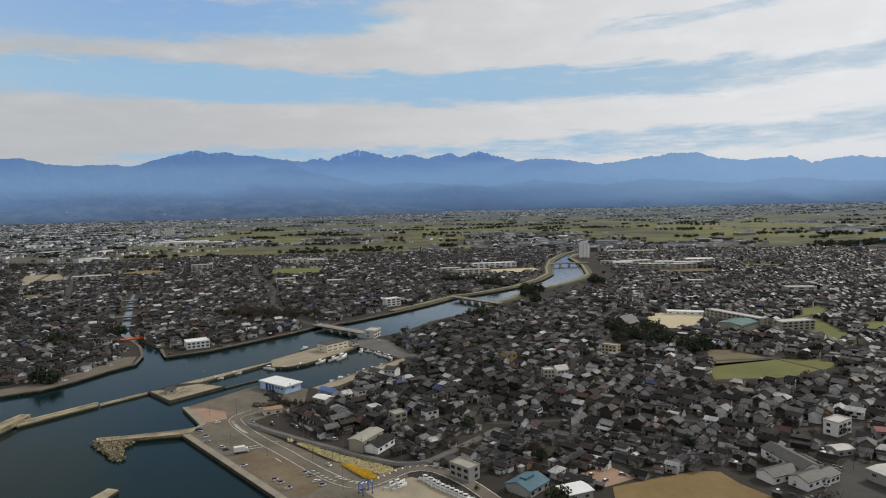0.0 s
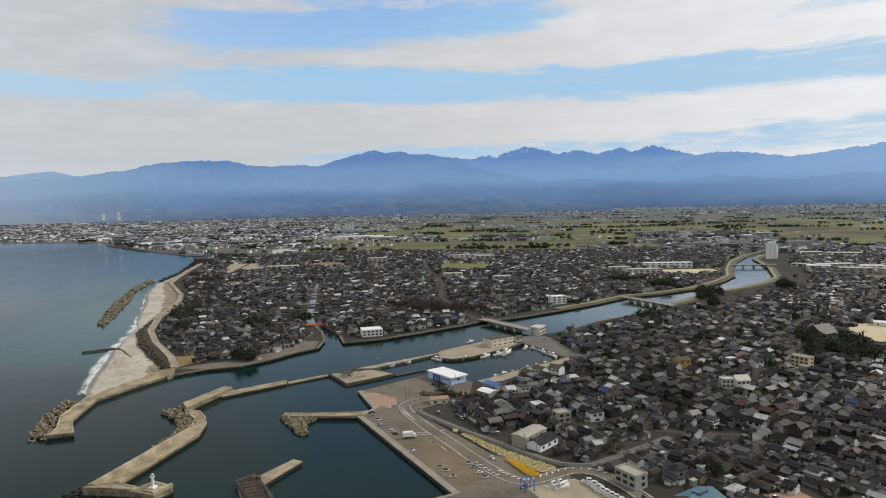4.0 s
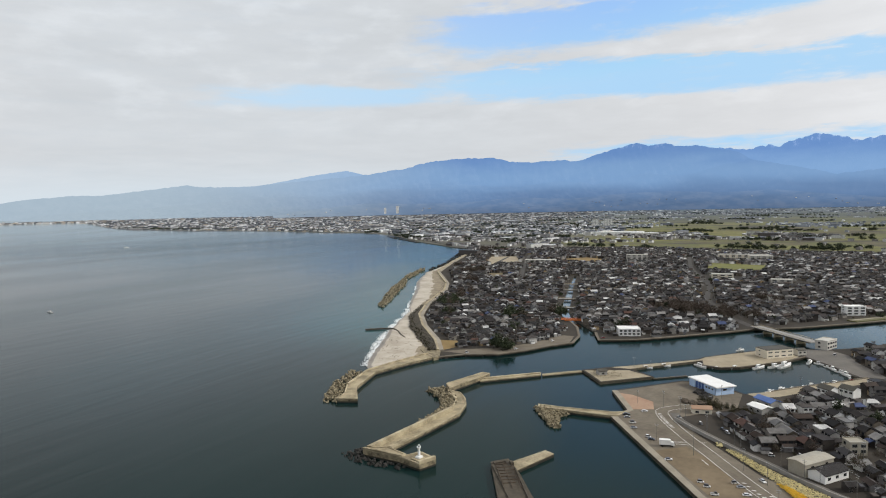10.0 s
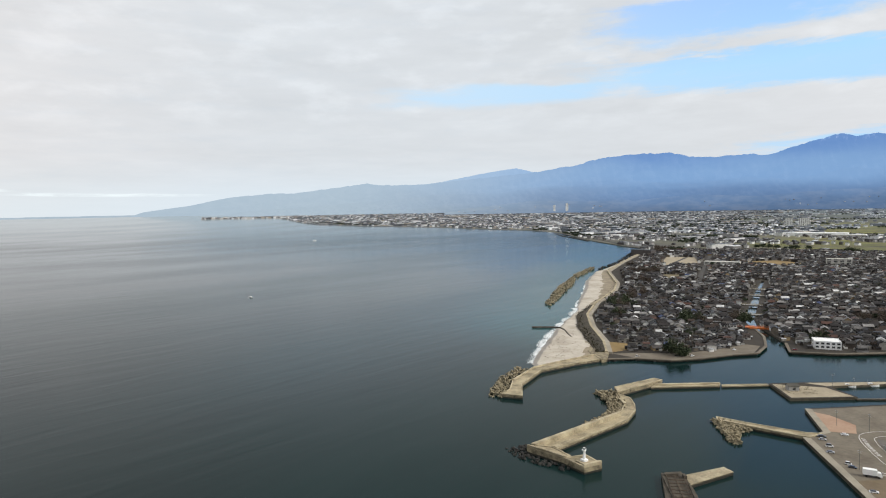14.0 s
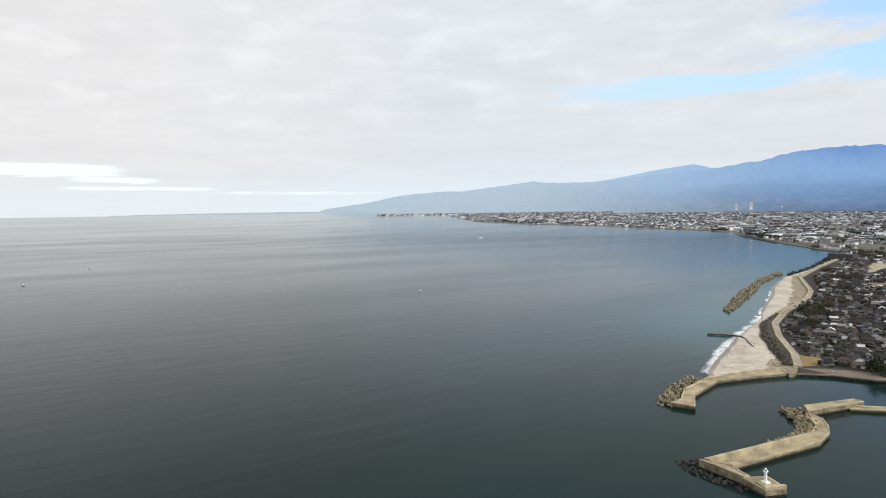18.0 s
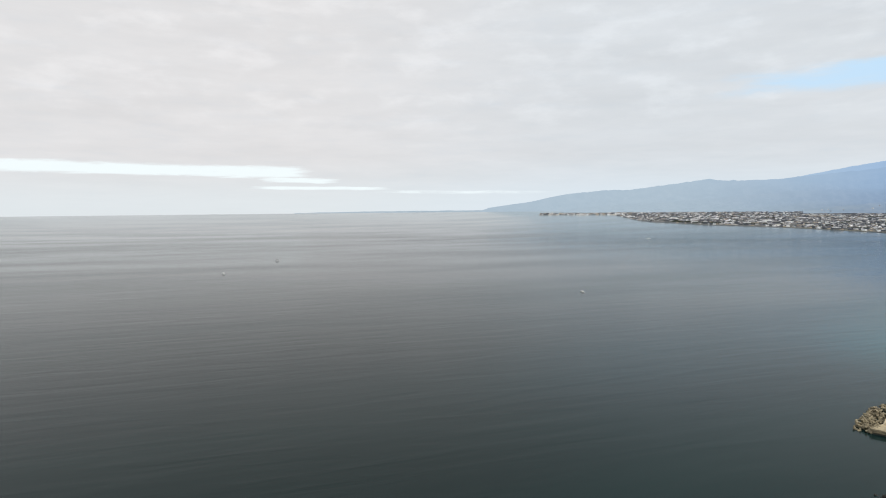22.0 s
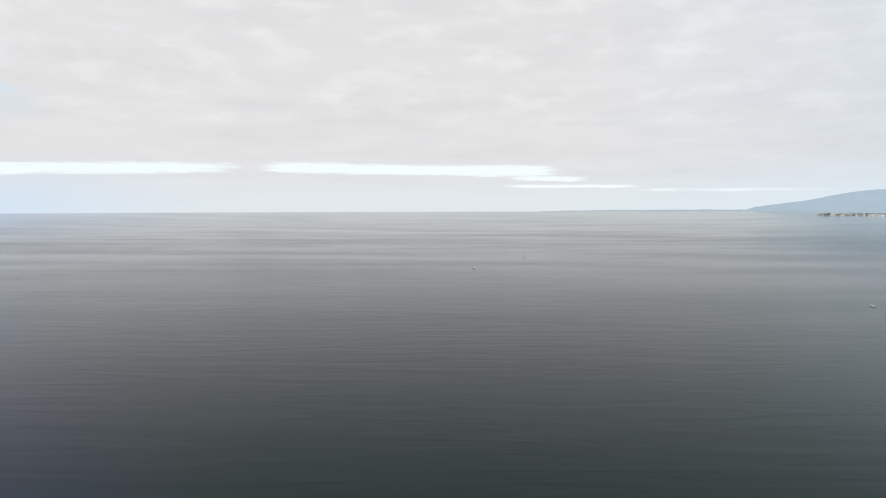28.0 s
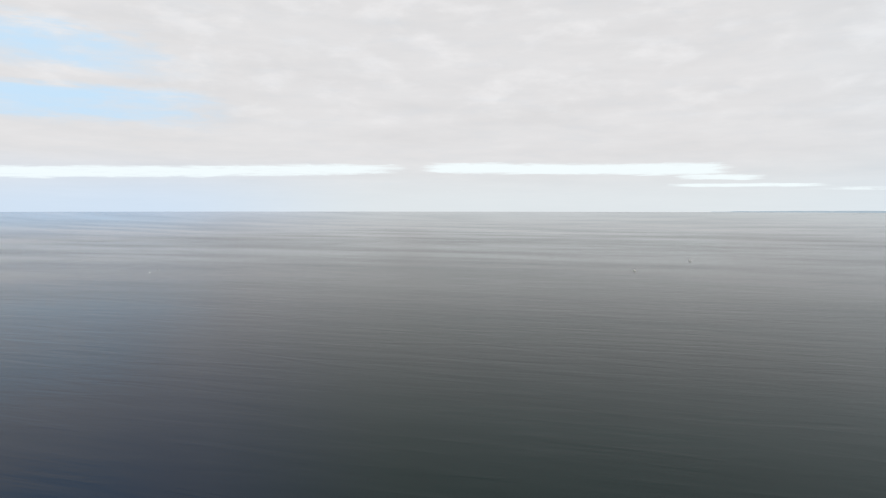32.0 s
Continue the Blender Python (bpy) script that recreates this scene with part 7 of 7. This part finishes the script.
# ---------------------------------------------------------------- quay furniture
def lamp_pole(m, ht, label, group):
    e = thing("utility_pole", m, label, "pole", group)
    bm = bmesh.new()
    cyl(bm, 0, 0, 0, ht, 0.10, 0.06, 8)
    post = part("pole", bm, M["pole"], e)
    part("crossarm", box(-0.9, 0.9, -0.06, 0.06, ht - 0.8, ht - 0.66), M["steel"], post)
    part("crossarm", box(-0.7, 0.7, -0.06, 0.06, ht - 1.6, ht - 1.46), M["steel"], post)
    return e


P1 = lamp_pole(pose(-103.5, 300.5, LAND_Z), 9.0, "grey concrete utility pole", "utility poles")
pole_rnd = random.Random(5)
spots = [(-84, 292), (-62, 287), (-51, 276.5), (-43, 254), (-118, 354), (-132, 352), (-72, 314), (-88, 329), (-40, 291), (-160, 420), (-150, 424), (-96, 388), (70, 268), (168, 262), (180, 250), (60, 400), (100, 455), (20, 440), (110, 331), (230, 318), (-24, 290), (-8, 290), (14, 312), (150, 322)]
for pts in (BACK_ROAD, [(-20, 320), (60, 400), (130, 500)], [(20, 330), (110, 330), (170, 310), (300, 330)], [(-60, 420), (20, 440), (120, 470), (180, 450)], [(-300, 420), (-270, 450), (-268, 520)], [(-212, 790), (-170, 690), (-130, 628)]):
    for p, s in sides(smooth_line(pts, 26)):
        spots.append((p.x + s.x * 3.2, p.y + s.y * 3.2))
for x, y in spots:
    copy_thing(P1, pose(x, y, LAND_Z, 0, 0, pole_rnd.uniform(0, 180)) @ Matrix.Scale(pole_rnd.uniform(0.9, 1.15), 4))


def travel_hoist():
    """The blue boat hoist at the slip."""
    e = thing("boat_hoist", pose(-33.5, 250.5, LAND_Z, 0, 0, 35) @ Matrix.Scale(0.8, 4), "blue steel boat hoist with open frame", "hoist")
    for x in (-2.6, 2.6):
        for y in (-2.2, 2.2):
            part("leg", box(x - 0.18, x + 0.18, y - 0.18, y + 0.18, 0.4, 5.2), M["blue_steel"], e)
            part("wheel", box(x - 0.3, x + 0.3, y - 0.4, y + 0.4, 0, 0.5, bevel=0.1), M["tyre"], e)
        part("beam", box(x - 0.2, x + 0.2, -2.6, 2.6, 5.2, 5.6), M["blue_steel"], e)
    part("crossbeam", box(-2.6, 2.6, 2.0, 2.4, 5.2, 5.6), M["blue_steel"], e)
    part("engine_box", box(-1.0, 1.0, 1.6, 2.6, 1.0, 2.2), M["blue_steel"], e)


travel_hoist()


def heap_of(name, poly, count, size, mat, label, category, top, seed, long=False):
    """Loose gear piled on the ground: floats, net bundles, stakes."""
    r = random.Random(seed)
    xs, ys = [p[0] for p in poly], [p[1] for p in poly]
    v, f = [], []
    done = 0
    while done < count:
        x, y = r.uniform(min(xs), max(xs)), r.uniform(min(ys), max(ys))
        if not inside(x, y, poly):
            continue
        sx, sy, sz = size * r.uniform(0.6, 1.3), size * r.uniform(0.6, 1.3), size * r.uniform(0.5, 1.0)
        if long:
            sx *= 4.5
            sy *= 0.4
        a = r.uniform(0, 6.28) if not long else r.uniform(-1.1, -0.5)
        z = LAND_Z + r.uniform(0.02, top)
        o = len(v)
        for px, py, pz in ((-1, 0, .5), (0, -1, .5), (1, 0, .5), (0, 1, .5), (-.6, -.6, 0), (.6, -.6, 0), (.6, .6, 0), (-.6, .6, 0), (0, 0, 1)):
            v.append((x + px * sx * math.cos(a) - py * sy * math.sin(a), y + px * sx * math.sin(a) + py * sy * math.cos(a), z + pz * sz))
        f += [tuple(o + k for k in q) for q in ((0, 1, 8), (1, 2, 8), (2, 3, 8), (3, 0, 8), (4, 5, 1), (5, 6, 2), (6, 7, 3), (7, 4, 0), (4, 1, 0), (5, 2, 1), (6, 3, 2), (7, 0, 3))]
        done += 1
    return tagged(mesh_object(name, v, f, mat), label, category, kind="stuff")


heap_of("net_floats", [(-74, 306), (-71, 307.5), (-49, 290), (-25, 275), (-23.5, 271), (-30, 268), (-52, 284)], 2400, 0.30, M["yellow"], "rows of dusty yellow net floats behind the quay road", "fishing gear", 0.7, 1)
heap_of("net_floats", [(-47.5, 279), (-44, 279), (-31, 267), (-31.5, 262.5), (-36, 264.5)], 430, 0.33, M["amber"], "bright orange-yellow net floats in a heap", "fishing gear", 1.0, 2, True)
heap_of("net_floats", [(-79, 311), (-77, 312), (-76, 309), (-78, 308)], 20, 0.7, M["yellow"], "small yellow heap of floats", "fishing gear", 0.9, 3)
heap_of("net_heaps", [(-113, 392), (-103, 379), (-99, 380), (-101, 386), (-110, 398)], 60, 1.3, M["rock"], "dark nets heaped in the yard", "fishing gear", 0.8, 4)
heap_of("net_heaps", [(-113, 372), (-105, 372), (-95, 377), (-93, 373), (-104, 367), (-113, 367)], 70, 1.3, M["bark"], "brown nets in low heaps beside the road", "fishing gear", 0.9, 5)
heap_of("debris", [(-188, 404), (-171, 390), (-160, 404), (-175, 418)], 130, 0.35, M["scrub"], "scrub and driftwood on the islet", "scrub", 0.3, 6)
heap_of("debris", [(-330, 350), (-312, 360), (-316, 390), (-360, 425), (-390, 455), (-372, 400)], 140, 0.35, M["bark"], "driftwood scattered on the sand", "driftwood", 0.1, 7)
gable_building("islet_hut", pose(-175, 401, LAND_Z, 0, 0, 50), 6, 4.5, 2.8, M["grey_wall"], M["olive"], "small weathered hut on the islet", "hut", 0.9, 1)
gable_building("old_shed", pose(-98.5, 356, LAND_Z, 0, 0, 25), 10, 6, 2.6, M["beige"], M["red_soil"], "old shed with a faded brown roof", "shed", 1.0, 2)
gable_building("blue_roof_house", pose(-72, 388, LAND_Z, 0, 0, -35), 12, 7, 3.2, M["grey_wall"], M["deep_blue"], "long shed with a blue tarpaulin roof", "shed", 1.3, 2)
gable_building("white_roof_shed", pose(-73, 374, LAND_Z, 0, 0, -35), 10, 7, 3.0, M["grey_wall"], M["white"], "shed with a white sheet roof", "shed", 0.9, 2)
gable_building("yellow_house", pose(45, 464, LAND_Z, 0, 0, 30), 9, 8, 5.6, M["ochre"], M["olive"], "tall ochre-walled house among dark roofs", "house", 1.2, 2)
block_building("cream_flats", pose(122, 474, LAND_Z, 0, 0, -42), 12, 6.5, 3, M["play"], M["khaki"], "cream three-storey block of flats", "flats", 4, fh=2.5)
block_building("white_shop", pose(66, 416, LAND_Z, 0, 0, 10), 7, 6, 2, M["pale"], M["pale"], "white two-storey building among dark roofs", "shop", 3, fh=2.6)
gable_building("grey_roof_house", pose(75, 422, LAND_Z, 0, 0, 20), 8.5, 6.5, 4.2, M["white"], M["pale"], "white house with a pale grey roof", "house", 2.4, 3)
gable_building("temple_hall", pose(162, 577, LAND_Z, 0, 0, 40), 18, 16, 5.5, M["rust"], M["tile"], "temple hall with great dark tiled roof", "temple", 6.0, 3)


# ---------------------------------------------------------------- trees
def tree_parts(kind, seed):
    """Meshes of a tree: a tapered trunk with limbs, and a crown of many small clumps with gaps."""
    r = random.Random(seed)
    bm = bmesh.new()
    ht = {"pine": 9.0, "bare": 8.0, "bush": 3.2}[kind]
    trunk = ht * {"pine": 0.36, "bare": 0.45, "bush": 0.3}[kind]
    cyl(bm, 0, 0, 0, trunk, ht * 0.035, ht * 0.018, 7)
    tips = []
    for i in range(7):
        a, up = r.uniform(0, 6.28), r.uniform(0.35, 1.0)
        start = Vector((0, 0, trunk * r.uniform(0.5, 1.0)))
        way_ = Vector((math.cos(a), math.sin(a), up)).normalized()
        ln = ht * r.uniform(0.2, 0.36)
        q = way_.to_track_quat("Z", "Y").to_matrix().to_4x4()
        bmesh.ops.create_cone(bm, cap_ends=False, segments=5, radius1=ht * 0.013, radius2=ht * 0.005, depth=ln, matrix=Matrix.Translation(start + way_ * ln / 2) @ q)
        tips.append(start + way_ * ln)
    tips += [Vector((0, 0, ht * 0.88)), Vector((0, 0, ht * 0.62)), Vector((0, 0, ht * 0.42))]
    me = bpy.data.meshes.new("trunk")
    bm.to_mesh(me)
    bm.free()
    me.materials.append(M["bark"])
    v, f = [], []
    for t in tips:
        rad = ht * r.uniform(0.17, 0.26)
        for k in range({"pine": 40, "bare": 44, "bush": 20}[kind]):
            d = Vector((r.gauss(0, 1), r.gauss(0, 1), r.gauss(0, 0.7)))
            c = t * (1.0 if kind != "pine" else r.uniform(0.75, 1.0)) + d * rad * (0.55 if kind != "pine" else 0.75)
            s = ht * r.uniform(0.035, 0.075) * {"bare": 0.6, "bush": 1.0, "pine": 1.35}[kind]
            n = Vector((r.gauss(0, 1), r.gauss(0, 1), r.gauss(0.6, 1))).normalized()
            u = n.orthogonal().normalized()
            w_ = n.cross(u)
            o = len(v)
            v += [tuple(c + u * s), tuple(c + w_ * s * 0.8), tuple(c - u * s), tuple(c - w_ * s * 0.8), tuple(c + n * s * 0.6)]
            f += [(o, o + 1, o + 4), (o + 1, o + 2, o + 4), (o + 2, o + 3, o + 4), (o + 3, o, o + 4), (o + 3, o + 2, o + 1, o)]
    crown = bpy.data.meshes.new("crown")
    crown.from_pydata(v, [], f)
    crown.materials.append(M[kind])
    return me, crown


TREES = {k: [tree_parts(k, s) for s in range(4)] for k in ("pine", "bare", "bush")}
TREE_LABEL = {"pine": "dark evergreen tree with a ragged crown", "bare": "brown winter tree with fine twigs", "bush": "low brown-green garden bush"}
tr = random.Random(21)


def plant(x, y, kind, k=1.0):
    trunk, crown = tr.choice(TREES[kind])
    e = thing("tree" if kind != "bush" else "bush", pose(x, y, LAND_Z - 0.05, 0, 0, tr.uniform(0, 360)) @ Matrix.Scale(k * tr.uniform(0.8, 1.25), 4), TREE_LABEL[kind], "tree" if kind != "bush" else "bush", "trees of the town" if kind != "bush" else "garden bushes")
    for nm, me in (("trunk", trunk), ("crown", crown)):
        ob = new(nm, me)
        ob.parent = e


for x, y, r in WOODS:
    brown = y > 640 and x < -140
    for i in range(max(5, int(r * r / 24))):
        a, q = tr.uniform(0, 6.28), r * math.sqrt(tr.random())
        plant(x + q * math.cos(a), y + q * math.sin(a), "bare" if brown or tr.random() < 0.25 else "pine", 1.15)
for x, y in gaps[:70]:
    if math.hypot(x, y) < 800:
        plant(x + tr.uniform(-3, 3), y + tr.uniform(-3, 3), tr.choice(("pine", "bare", "bush")), 0.7)
for i in range(34):
    t = tr.random()
    plant(-104 + 26 * t + tr.uniform(-4, 4), 372 - 8 * t + tr.uniform(-4, 5), "bush", 1.0)


def greenery(name, spots_, kind, label, k0, k1, lift=0.0):
    """Garden shrubs and trees too many to count, joined."""
    v, f = [], []
    base = [([tuple(q.co) for q in c.vertices], [tuple(p.vertices) for p in c.polygons]) for _, c in TREES[kind]]
    for x, y in spots_:
        vs, fs = tr.choice(base)
        far_off = math.hypot(x, y) > 600
        k, a = tr.uniform(k0, k1), tr.uniform(0, 6.28)
        c, s = math.cos(a) * k, math.sin(a) * k
        o = len(v)
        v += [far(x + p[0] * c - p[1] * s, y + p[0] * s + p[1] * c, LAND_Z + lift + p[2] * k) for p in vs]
        f += [tuple(o + i for i in q) for q in (fs[:len(fs) // 2] if far_off else fs)]
    return tagged(mesh_object(name, v, f, M[kind]), label, "shrubs", kind="stuff")


def sow(poly, count, lim):
    out = []
    xs, ys = [p[0] for p in poly], [p[1] for p in poly]
    while len(out) < count:
        x, y = tr.uniform(min(xs), max(xs)), tr.uniform(min(ys), max(ys))
        if math.hypot(x, y) < lim and inside(x, y, poly) and not any(inside(x, y, p) for p in CLEAR):
            out.append((x, y))
    return out


dune = []
for p, s in sides(smooth_line(DUNE_FOOT[3:8], 2.2)):
    dune += [(p.x + s.x * tr.uniform(1.5, 9.0), p.y + s.y * tr.uniform(1.5, 9.0)) for k in range(2) if tr.random() < 0.6]
slope_scrub = []
for (ax, ay), (bx, by) in zip(slope_top, slope_foot):
    for k in range(7):
        t = tr.uniform(0.05, 1.0)
        slope_scrub.append((ax + (bx - ax) * t + tr.uniform(-1.5, 1.5), ay + (by - ay) * t + tr.uniform(-1.5, 1.5)))
greenery("slope_scrub", slope_scrub, "bush", "dark winter scrub on the embankment", 0.3, 0.6, 0.9)
greenery("beach_grass", dune, "bush", "low brown scrub along the top of the beach", 0.18, 0.45)
greenery("shrubs", sow(SOUTH_TOWN, 600, 420), "bush", "garden shrubs between the nearest houses", 0.5, 1.1)
greenery("garden_trees", sow(SOUTH_TOWN, 190, 460), "bare", "brown leafless garden trees among the nearest roofs", 0.5, 0.85)
greenery("shrubs", sow(SOUTH_TOWN, 520, 900), "bush", "garden shrubs between the houses", 0.6, 1.3)
greenery("shrubs", sow(NORTH_TOWN, 380, 1000), "bush", "garden shrubs between the houses", 0.6, 1.3)
greenery("garden_trees", sow(SOUTH_TOWN, 170, 1500) + sow(NORTH_TOWN, 200, 1500) + gaps[70:330], "pine", "dark garden trees among the roofs", 0.5, 1.0)
greenery("garden_trees", sow(SOUTH_TOWN, 330, 1300) + sow(NORTH_TOWN, 330, 1300), "bare", "brown garden trees among the roofs", 0.55, 1.05)
lines = []
for i in range(300):
    azd, d = tr.uniform(-42, 42), 1650 * 5 ** tr.random()
    x, y = polar(azd, d)
    if azd > 33 and d < 2600:
        continue
    run, lean = tr.uniform(4, 9) * (1 + d / 4000), tr.uniform(-0.3, 0.3)
    for k in range(tr.randint(3, 14)):
        lines.append((x + tr.uniform(-8, 8) + k * run, y + tr.uniform(-14, 14) + k * run * lean))
for i in range(75):
    azd = tr.uniform(25, 63.5)
    edge = float(np.interp(azd, [25, 36.4, 38, 39.8, 41.7, 43.7, 47.7, 52.7, 59.6, 63.8], [2200, 1950, 2080, 2330, 2810, 3150, 3420, 3880, 4520, 5450]))
    d = edge * tr.choice((1.02, 1.04, 1.3, 1.6, 2.0)) * tr.uniform(0.99, 1.1)
    for k in range(tr.randint(4, 16)):
        x, y = polar(azd + k * 0.11, d + tr.uniform(-20, 20))
        lines.append((x, y))
for k in range(110):
    azd = tr.uniform(59.4, 64.0)
    x, y = polar(azd, float(np.interp(azd, [59.4, 63.8, 64.0], [4560, 5420, 5500])) + tr.uniform(60, 330))
    lines.append((x, y))
greenery("field_woods", lines, "pine", "dark groves and tree lines in the fields", 1.0, 1.9)
